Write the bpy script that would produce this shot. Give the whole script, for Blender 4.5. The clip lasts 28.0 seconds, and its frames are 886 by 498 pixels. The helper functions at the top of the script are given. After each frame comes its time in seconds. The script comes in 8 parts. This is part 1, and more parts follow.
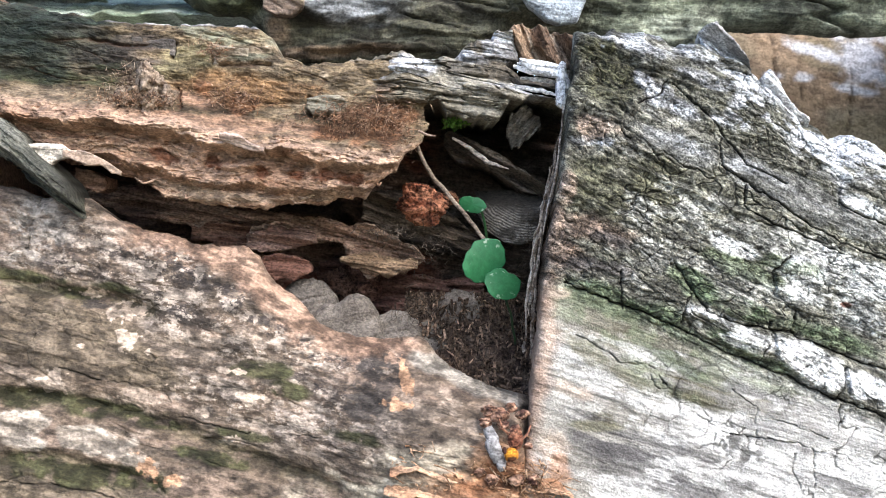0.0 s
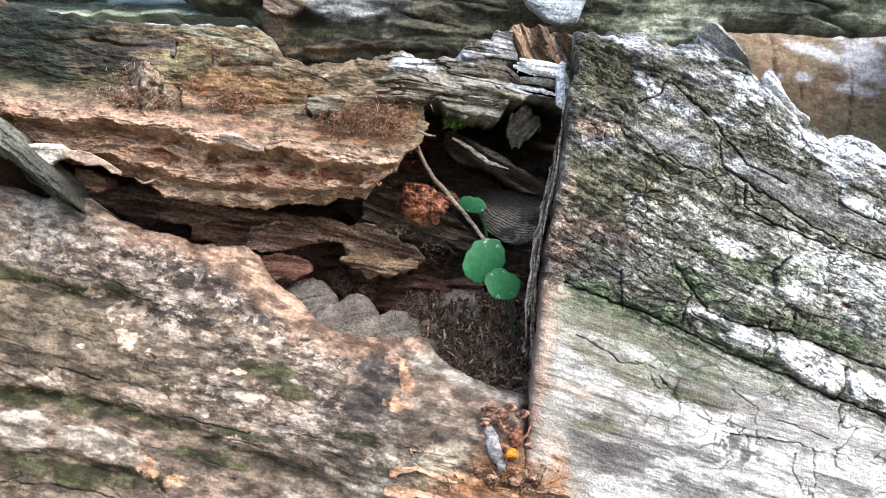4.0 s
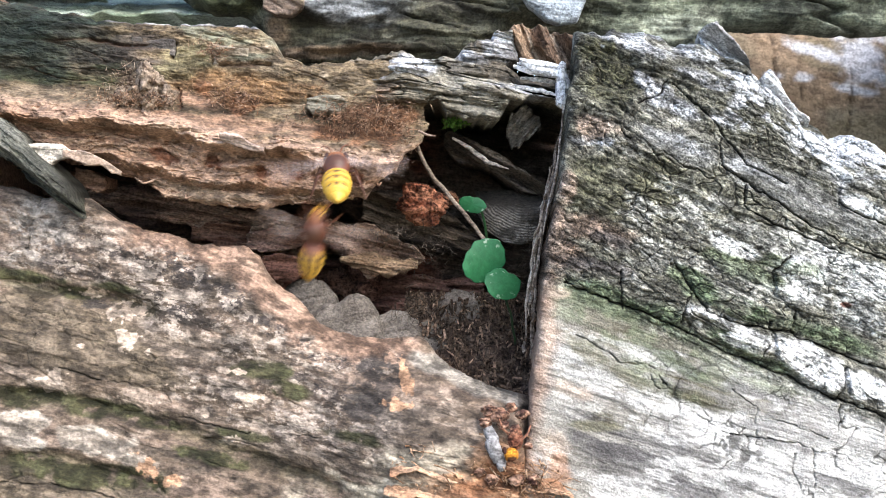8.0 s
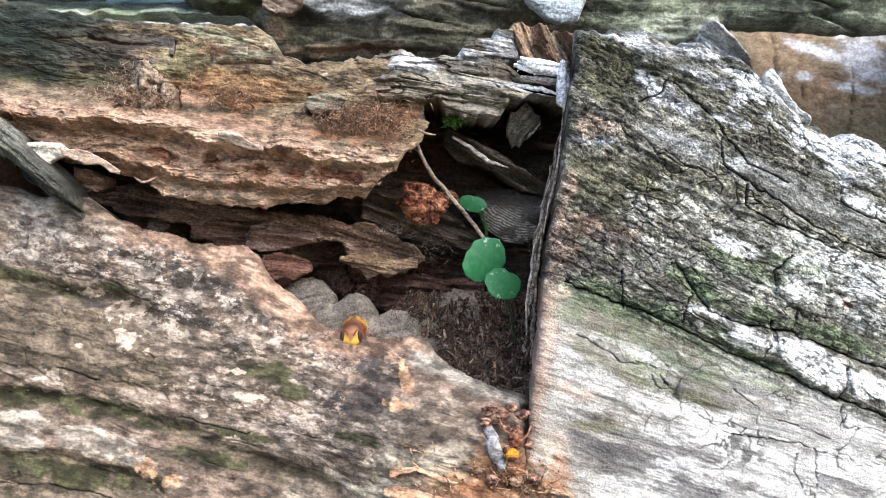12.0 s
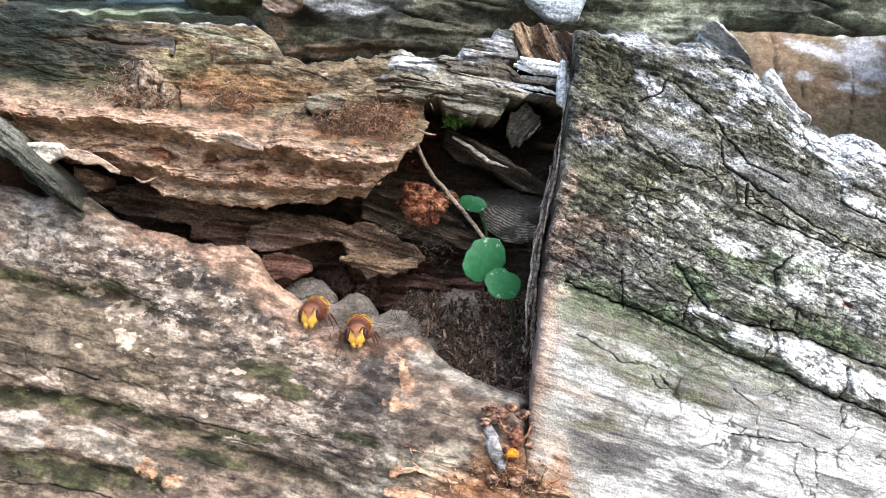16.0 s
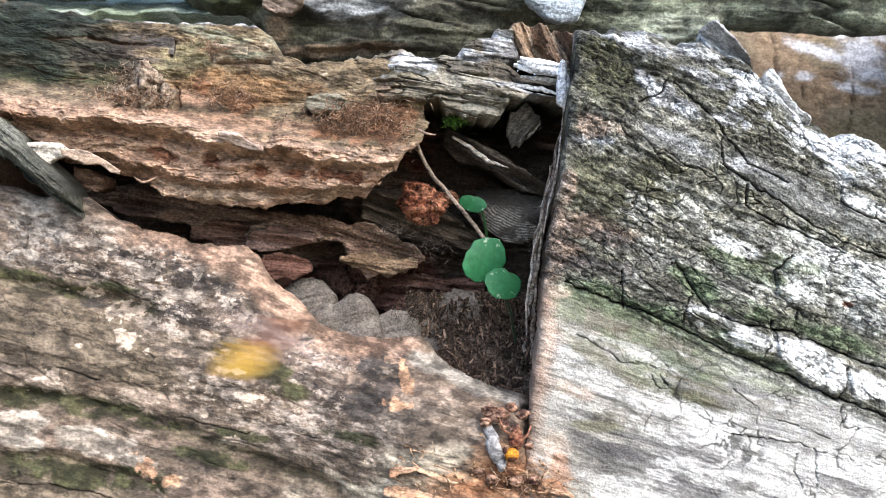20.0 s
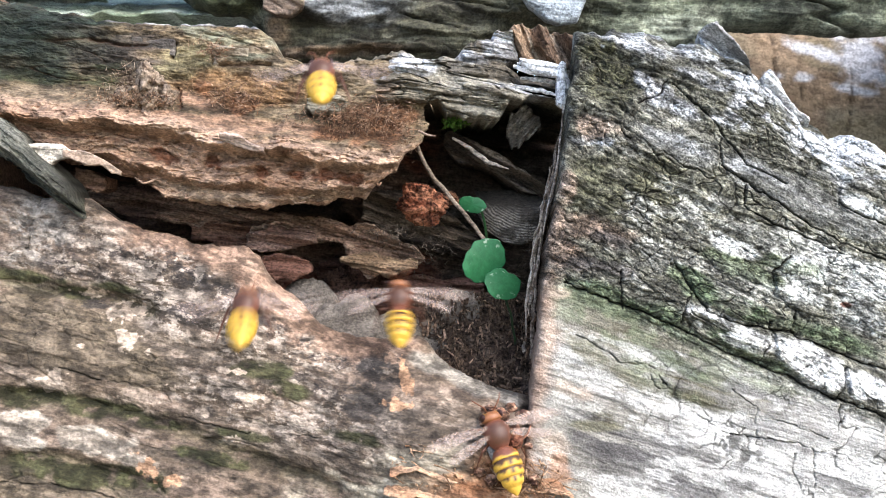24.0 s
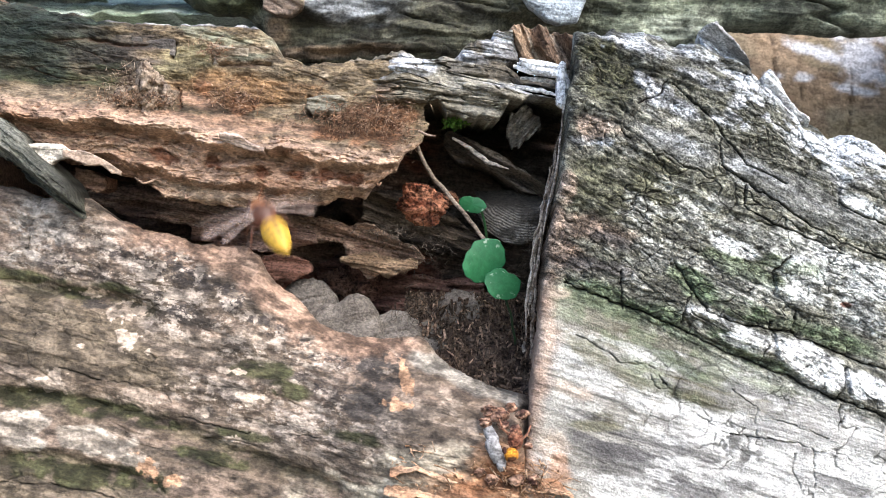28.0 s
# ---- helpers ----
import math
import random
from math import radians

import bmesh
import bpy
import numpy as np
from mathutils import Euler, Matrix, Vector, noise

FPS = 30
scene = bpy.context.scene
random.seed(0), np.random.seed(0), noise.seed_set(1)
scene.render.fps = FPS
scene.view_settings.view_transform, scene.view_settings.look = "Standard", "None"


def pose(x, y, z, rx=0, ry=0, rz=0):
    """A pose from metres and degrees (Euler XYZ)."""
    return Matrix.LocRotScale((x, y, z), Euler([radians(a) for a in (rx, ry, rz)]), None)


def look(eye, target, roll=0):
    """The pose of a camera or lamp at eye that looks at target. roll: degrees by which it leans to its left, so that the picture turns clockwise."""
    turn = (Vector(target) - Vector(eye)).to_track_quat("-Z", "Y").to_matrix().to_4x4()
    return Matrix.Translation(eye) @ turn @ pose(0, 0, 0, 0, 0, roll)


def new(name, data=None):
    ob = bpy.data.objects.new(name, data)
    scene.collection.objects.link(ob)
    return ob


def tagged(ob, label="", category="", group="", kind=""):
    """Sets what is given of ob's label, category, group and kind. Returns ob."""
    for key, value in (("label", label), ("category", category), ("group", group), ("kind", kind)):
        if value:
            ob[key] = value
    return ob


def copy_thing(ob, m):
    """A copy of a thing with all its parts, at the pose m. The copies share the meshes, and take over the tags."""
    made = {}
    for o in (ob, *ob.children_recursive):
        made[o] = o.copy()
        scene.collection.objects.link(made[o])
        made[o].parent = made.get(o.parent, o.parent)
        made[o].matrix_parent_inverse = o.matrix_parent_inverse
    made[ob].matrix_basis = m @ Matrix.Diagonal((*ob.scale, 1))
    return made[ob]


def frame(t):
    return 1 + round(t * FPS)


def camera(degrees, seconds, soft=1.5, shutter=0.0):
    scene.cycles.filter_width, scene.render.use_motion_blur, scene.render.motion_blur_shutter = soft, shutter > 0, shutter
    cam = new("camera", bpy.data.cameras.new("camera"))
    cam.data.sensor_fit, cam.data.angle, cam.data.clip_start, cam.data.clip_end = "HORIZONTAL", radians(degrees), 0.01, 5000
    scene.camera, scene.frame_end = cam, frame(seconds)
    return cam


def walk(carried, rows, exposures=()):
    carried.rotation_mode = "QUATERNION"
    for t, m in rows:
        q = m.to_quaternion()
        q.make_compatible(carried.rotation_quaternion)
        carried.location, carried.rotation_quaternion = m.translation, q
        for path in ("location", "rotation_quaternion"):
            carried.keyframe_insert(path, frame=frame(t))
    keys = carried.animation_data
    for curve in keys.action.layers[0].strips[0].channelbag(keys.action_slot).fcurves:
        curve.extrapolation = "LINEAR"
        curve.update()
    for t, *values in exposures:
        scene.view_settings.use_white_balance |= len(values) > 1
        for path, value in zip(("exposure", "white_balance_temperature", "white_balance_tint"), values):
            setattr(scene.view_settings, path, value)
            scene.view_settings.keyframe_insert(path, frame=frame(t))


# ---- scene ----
# A decayed fallen trunk with a hollow, in which hornets have their nest.
# x runs along the trunk, y away from the viewer, z up; the hollow is about 0.45 m above the ground.
cam = camera(42.0, 28.0, soft=0.8, shutter=0.8)
walk(cam, [
    (0.0, pose(0, -0.326, 0.45, 90)), (9.2, pose(0, -0.326, 0.45, 90)),
    (9.5, pose(0, -0.3246, 0.4498, 90)), (10.7, pose(0, -0.3246, 0.4498, 90)),
    (11.0, pose(0, -0.3225, 0.4494, 90)), (11.4, pose(0, -0.3246, 0.4498, 90)),
    (23.5, pose(0, -0.3246, 0.4498, 90)), (23.9, pose(0, -0.326, 0.45, 90)),
    (28.0, pose(0, -0.326, 0.45, 90))], exposures=[(0.0, 1.72), (28.0, 1.72)])
cam.data.dof.use_dof, cam.data.dof.focus_distance, cam.data.dof.aperture_fstop = True, 0.335, 28.0

# ---- light: bright hazy daylight, strongest from above and to one side ----
world = bpy.data.worlds.new("sky")
scene.world = world
world.use_nodes = True
wn, wl = world.node_tree.nodes, world.node_tree.links
sky = wn.new("ShaderNodeTexSky")
sky.sky_type, sky.sun_disc = "NISHITA", False
sky.sun_elevation, sky.sun_rotation = radians(45), radians(140)
sky.air_density, sky.dust_density = 0.8, 2.0
wl.new(sky.outputs["Color"], wn["Background"].inputs["Color"])
wn["Background"].inputs["Strength"].default_value = 0.15
sun = new("sun", bpy.data.lights.new("sun", "SUN"))
sun.data.energy, sun.data.angle, sun.data.color = 0.9, radians(45), (1.0, 0.985, 0.965)
sun.matrix_world = look((0.56, -0.78, 1.24), (0, 0, 0.45))


# ---- numbers: noise on arrays ----
def rnd(ix, iz, seed):
    h = (ix.astype(np.int64) * 374761393 + iz.astype(np.int64) * 668265263 + seed * 974711) & 0xFFFFFFFF
    h = ((h ^ (h >> 13)) * 1274126177) & 0xFFFFFFFF
    return ((h ^ (h >> 16)) & 0xFFFF) / 65535.0


def n2(x, z, seed=0):
    """Smooth value noise, 0 to 1."""
    ix, iz = np.floor(x), np.floor(z)
    fx, fz = x - ix, z - iz
    fx, fz = fx * fx * (3 - 2 * fx), fz * fz * (3 - 2 * fz)
    a, b = rnd(ix, iz, seed), rnd(ix + 1, iz, seed)
    c, d = rnd(ix, iz + 1, seed), rnd(ix + 1, iz + 1, seed)
    return (a * (1 - fx) + b * fx) * (1 - fz) + (c * (1 - fx) + d * fx) * fz


def fb(x, z, seed=0, octaves=4, gain=0.5):
    """Layered noise, 0 to 1."""
    total, weight, size = 0.0, 1.0, 0.0
    for k in range(octaves):
        total = total + weight * n2(x * 2 ** k + 17.3 * k, z * 2 ** k - 9.1 * k, seed + k)
        size, weight = size + weight, weight * gain
    return total / size


def cells(x, z, seed=0):
    """Distance to the border between the two nearest of scattered seeds, and the cell's own number."""
    ix, iz = np.floor(x), np.floor(z)
    f1, f2, who = np.full_like(x, 9.0), np.full_like(x, 9.0), np.zeros_like(x)
    for dx in (-1, 0, 1):
        for dz in (-1, 0, 1):
            cx, cz = ix + dx, iz + dz
            d = np.hypot(cx + rnd(cx, cz, seed) - x, cz + rnd(cx, cz, seed + 5) - z)
            near = d < f1
            f2 = np.where(near, f1, np.minimum(f2, d))
            who = np.where(near, rnd(cx, cz, seed + 9), who)
            f1 = np.where(near, d, f1)
    return f2 - f1, who


def grained(c, detail):
    """The tint with the strength of its fine grain as a fourth channel."""
    return np.concatenate([c, (detail + np.zeros(c.shape[:2]))[..., None]], -1)


def step(a, b, v):
    t = np.clip((v - a) / (b - a), 0, 1)
    return t * t * (3 - 2 * t)


def mixc(base, colour, m):
    m = m[..., None]
    return base * (1 - m) + np.array(colour) * m


def turned(X, Z, degrees):
    """Coordinates along and across a grain that leans by so many degrees."""
    c, s = math.cos(radians(degrees)), math.sin(radians(degrees))
    return X * c + Z * s, -X * s + Z * c


def blobs(X, Z, rows, wobble=0.5, size=160, seed=3, soft=0.35):
    """Mask of ragged stains: each row is centre x, z, half length, half width, lean in degrees."""
    m, w = np.zeros_like(X), (fb(X * size, Z * size, seed, 4) - 0.5) * 2 * wobble
    for cx, cz, rx, rz, lean in rows:
        a, b = turned(X - cx, Z - cz, lean)
        m = np.maximum(m, 1 - step(1 - soft, 1 + soft, np.hypot(a / rx, b / rz) + w))
    return m


def grooves(X, Z, lines, width, seed=4, wander=0.0008):
    """Mask of cracks that follow bent lines; it falls off over width."""
    X, Z = X + (fb(X * 260, Z * 260, seed, 5, 0.62) - 0.5) * 2 * wander, Z + (fb(X * 260, Z * 260, seed + 7, 5, 0.62) - 0.5) * 2 * wander
    best = np.full_like(X, 9.0)
    for line in lines:
        for (ax, az), (bx, bz) in zip(line, line[1:]):
            dx, dz = bx - ax, bz - az
            t = np.clip(((X - ax) * dx + (Z - az) * dz) / (dx * dx + dz * dz), 0, 1)
            best = np.minimum(best, np.hypot(X - ax - t * dx, Z - az - t * dz))
    return np.exp(-(best / width) ** 2)


def lines(a, b, la, lb, seed, thin=0.012):
    """Thin wandering cracks, drawn out along the grain."""
    n = fb(a * la, b * lb, seed, 3)
    return np.exp(-((n - 0.5) / thin) ** 2)


def curve(points):
    """A bent line as a function of its first coordinate."""
    xs, zs = zip(*sorted(points))
    return lambda x: np.interp(x, xs, zs)


def across(points):
    """The same, as a function of the second coordinate."""
    return curve([(z, x) for x, z in points])


# ---- building ----
def grid_mesh(name, V, faces, tint=None, smooth=True):
    me = bpy.data.meshes.new(name)
    V, faces = np.asarray(V, dtype=np.float32), np.asarray(faces, dtype=np.int32)
    me.vertices.add(len(V))
    me.vertices.foreach_set("co", V.ravel())
    me.loops.add(faces.size)
    me.loops.foreach_set("vertex_index", faces.ravel())
    me.polygons.add(len(faces))
    me.polygons.foreach_set("loop_start", np.arange(0, faces.size, faces.shape[1], dtype=np.int32))
    me.polygons.foreach_set("use_smooth", np.full(len(faces), smooth))
    if tint is not None:
        layer = me.attributes.new("tint", "FLOAT_COLOR", "POINT")
        rgba = np.ones((len(V), 4), dtype=np.float32)
        rgba[:, :3] = np.clip(tint[:, :3], 0.004, 0.85)
        if tint.shape[1] == 4:
            rgba[:, 3] = tint[:, 3]
        layer.data.foreach_set("color", rgba.ravel())
    me.update(calc_edges=True)
    return me


def hang(name, me, material, parent=None, label=""):
    ob = new(name, me)
    if material is not None:
        me.materials.append(material)
    if parent is not None:
        ob.parent = parent
    if label:
        ob["label"] = label
    return ob


def part(name, bm, material, parent, label="", smooth=True):
    """Links a bmesh as one mesh object under a thing or a part."""
    me = bpy.data.meshes.new(name)
    bm.to_mesh(me)
    bm.free()
    for p in me.polygons:
        p.use_smooth = smooth
    return hang(name, me, material, parent, label)


def mass(name, material, shape, pitch, parent=None, label="", thick=0.03, shrink=0.9, lift=0.0):
    """A block of wood with a sculpted front. shape(U, V) gives X, Y, Z and the tint; the back is plain."""
    U, V = np.meshgrid(np.linspace(0, 1, pitch[0]), np.linspace(0, 1, pitch[1]))
    X, Y, Z, tint = shape(U, V)
    nv, nu = X.shape
    front = np.stack([X, Y, Z], -1).reshape(-1, 3)
    idx = np.arange(nu * nv).reshape(nv, nu)
    quads = np.stack([idx[:-1, :-1], idx[:-1, 1:], idx[1:, 1:], idx[1:, :-1]], -1).reshape(-1, 4)
    ring = np.concatenate([idx[0, :-1], idx[:-1, -1], idx[-1, :0:-1], idx[:0:-1, 0]])
    back = front[ring].copy()
    mid = back.mean(0)
    back[:, 0] = mid[0] + (back[:, 0] - mid[0]) * shrink
    back[:, 2] = mid[2] + (back[:, 2] - mid[2]) * shrink
    back[:, 1] = back[:, 1].max() + thick
    back[:, 2] += lift
    n, k = len(front), len(ring)
    j = np.arange(k)
    skirt = np.stack([ring, n + j, n + (j + 1) % k, np.roll(ring, -1)], -1)
    a, b, c = nu - 1, nu - 1 + nv - 1, 2 * (nu - 1) + nv - 1
    low, high = n + np.arange(0, nu), n + np.arange(c, b - 1, -1)
    cap = np.stack([low[:-1], high[:-1], high[1:], low[1:]], -1)
    verts = np.concatenate([front, back])
    flat_tint = tint.reshape(-1, tint.shape[-1])
    colour = np.concatenate([flat_tint, flat_tint[ring]])
    me = grid_mesh(name, verts, np.concatenate([quads, skirt, cap]), colour)
    return hang(name, me, material, parent, label)


# ---- materials ----
def mat_new(name, rough=0.8, metal=0.0):
    m = bpy.data.materials.new(name)
    m.use_nodes = True
    b = m.node_tree.nodes["Principled BSDF"]
    b.inputs["Roughness"].default_value, b.inputs["Metallic"].default_value = rough, metal
    return m, m.node_tree.nodes, m.node_tree.links, b


def wood(name, lean=0.0, rough=0.85, relief=0.0006, contrast=0.42, along=70, over=900, flecks=0.5, fine=1100):
    """Weathered wood: the tint of the surface, streaked along the grain, speckled, with fine relief."""
    m, n, l, b = mat_new(name, rough)
    b.inputs["Specular IOR Level"].default_value = 0.25
    tint = n.new("ShaderNodeVertexColor")
    tint.layer_name = "tint"
    place = n.new("ShaderNodeTexCoord")
    turn = n.new("ShaderNodeMapping")
    turn.vector_type = "TEXTURE"
    turn.inputs["Rotation"].default_value = (0, radians(-lean), 0)
    l.new(place.outputs["Object"], turn.inputs["Vector"])
    stretch = n.new("ShaderNodeMapping")
    stretch.inputs["Scale"].default_value = (along, over * 0.5, over)
    l.new(turn.outputs["Vector"], stretch.inputs["Vector"])
    grain = n.new("ShaderNodeTexNoise")
    grain.inputs["Scale"].default_value, grain.inputs["Detail"].default_value = 1.0, 6
    grain.inputs["Roughness"].default_value, grain.inputs["Distortion"].default_value = 0.65, 0.6
    l.new(stretch.outputs["Vector"], grain.inputs["Vector"])
    speck = n.new("ShaderNodeTexNoise")
    speck.inputs["Scale"].default_value, speck.inputs["Detail"].default_value = fine, 4
    l.new(place.outputs["Object"], speck.inputs["Vector"])
    blend = n.new("ShaderNodeMath")
    blend.operation = "ADD"
    l.new(grain.outputs["Fac"], blend.inputs[0])
    l.new(speck.outputs["Fac"], blend.inputs[1])
    ramp = n.new("ShaderNodeMapRange")
    ramp.inputs["From Min"].default_value, ramp.inputs["From Max"].default_value = 0.84, 1.16
    ramp.inputs["To Min"].default_value, ramp.inputs["To Max"].default_value = 1 - contrast, 1 + contrast
    l.new(blend.outputs[0], ramp.inputs["Value"])
    fleck = n.new("ShaderNodeTexNoise")
    fleck.inputs["Scale"].default_value, fleck.inputs["Detail"].default_value, fleck.inputs["Roughness"].default_value = 1.0, 7, 0.72
    near = n.new("ShaderNodeMapping")
    near.inputs["Scale"].default_value = (over * 0.28, over * 0.5, over * 0.62)
    l.new(turn.outputs["Vector"], near.inputs["Vector"])
    l.new(near.outputs["Vector"], fleck.inputs["Vector"])
    spots = n.new("ShaderNodeValToRGB")
    for at, v in ((0.36, 1 - 0.85 * flecks), (0.45, 1.0), (0.55, 1.0), (0.63, 1 + flecks)):
        e = spots.color_ramp.elements.new(at)
        e.color = (v, v, v, 1)
    spots.color_ramp.elements.remove(spots.color_ramp.elements[0])
    spots.color_ramp.elements.remove(spots.color_ramp.elements[-1])
    l.new(fleck.outputs["Fac"], spots.inputs["Fac"])
    both = n.new("ShaderNodeMath")
    both.operation = "MULTIPLY"
    l.new(ramp.outputs["Result"], both.inputs[0])
    l.new(spots.outputs["Color"], both.inputs[1])
    level = n.new("ShaderNodeMix")
    level.clamp_factor = False
    level.inputs[2].default_value = 1.0
    l.new(tint.outputs["Alpha"], level.inputs[0])
    l.new(both.outputs[0], level.inputs[3])
    times = n.new("ShaderNodeVectorMath")
    times.operation = "SCALE"
    l.new(tint.outputs["Color"], times.inputs[0])
    floor_at = n.new("ShaderNodeMath")
    floor_at.operation = "MAXIMUM"
    floor_at.inputs[1].default_value = 0.12
    l.new(level.outputs[0], floor_at.inputs[0])
    l.new(floor_at.outputs[0], times.inputs["Scale"])
    l.new(times.outputs["Vector"], b.inputs["Base Color"])
    bump = n.new("ShaderNodeBump")
    bump.inputs["Strength"].default_value, bump.inputs["Distance"].default_value = 0.9, relief
    l.new(blend.outputs[0], bump.inputs["Height"])
    l.new(bump.outputs["Normal"], b.inputs["Normal"])
    return m


def plain(name, colour, rough=0.6, vary=0.3, size=900, relief=0.0002, spec=0.4):
    """A coloured surface with mottling and fine relief."""
    m, n, l, b = mat_new(name, rough)
    b.inputs["Specular IOR Level"].default_value = spec
    place = n.new("ShaderNodeTexCoord")
    spot = n.new("ShaderNodeTexNoise")
    spot.inputs["Scale"].default_value, spot.inputs["Detail"].default_value = size, 5
    l.new(place.outputs["Object"], spot.inputs["Vector"])
    ramp = n.new("ShaderNodeValToRGB")
    c = np.array(colour)
    ramp.color_ramp.elements[0].position, ramp.color_ramp.elements[1].position = 0.3, 0.7
    ramp.color_ramp.elements[0].color = (*(c * (1 - vary)), 1)
    ramp.color_ramp.elements[1].color = (*np.minimum(c * (1 + vary), 0.9), 1)
    l.new(spot.outputs["Fac"], ramp.inputs["Fac"])
    l.new(ramp.outputs["Color"], b.inputs["Base Color"])
    if relief:
        bump = n.new("ShaderNodeBump")
        bump.inputs["Strength"].default_value, bump.inputs["Distance"].default_value = 0.8, relief
        l.new(spot.outputs["Fac"], bump.inputs["Height"])
        l.new(bump.outputs["Normal"], b.inputs["Normal"])
    return m

M_LOG = wood("weathered log wood", -12, relief=0.0005, contrast=0.34, along=300, over=900, flecks=0.42)
M_GREY = wood("grey cracked timber", -25, relief=0.0005, contrast=0.5, over=1500, along=700, flecks=0.62, fine=1900)
M_ROT = wood("soft decayed wood", -5, relief=0.0006, contrast=0.32, along=260, over=1000, flecks=0.42)
M_DARK = wood("dark trunk wood", -8, along=90)
M_BARK = wood("old grey bark", -37, relief=0.0008, contrast=0.5, along=160, over=900, flecks=0.6)
M_OVER = wood("mossy wood", -2)


def roll(d, r):
    """How far a rounded border falls back at the distance d from it."""
    t = np.clip(1 - d / r, 0, 1)
    return r * (1 - np.sqrt(np.maximum(1 - t * t, 0)))


# ---- the lower log: its rim closes the hollow below ----
LOG_RIM = curve([(-0.1896, 0.4801), (-0.1392, 0.4706), (-0.114, 0.4651), (-0.1006, 0.464), (-0.0975, 0.4609), (-0.0896, 0.4571), (-0.0822, 0.4557), (-0.0746, 0.4533), (-0.0691, 0.4519), (-0.0557, 0.45), (-0.0526, 0.4473), (-0.0494, 0.4415), (-0.0416, 0.4357), (-0.0353, 0.4284), (-0.029, 0.4253), (-0.0164, 0.4245), (-0.0069, 0.4248), (0.0025, 0.4171), (0.012, 0.4136), (0.0222, 0.4097), (0.0317, 0.4029)])
LOG_CRACKS = [[(-0.1235, 0.4194), (-0.1035, 0.4179), (-0.0943, 0.4145), (-0.0759, 0.4115), (-0.0743, 0.4079), (-0.0728, 0.4041)], [(-0.0743, 0.4049), (-0.0651, 0.4022), (-0.0544, 0.4002), (-0.0344, 0.3987)],
              [(-0.0854, 0.4237), (-0.0857, 0.4179), (-0.0889, 0.4151)], [(-0.1119, 0.4625), (-0.1165, 0.4563), (-0.1165, 0.4502), (-0.1212, 0.4486)],
              [(-0.1112, 0.4271), (-0.1135, 0.4225), (-0.1089, 0.4179)], [(-0.1196, 0.3884), (-0.1028, 0.3873), (-0.0906, 0.3842), (-0.08, 0.3815)]]


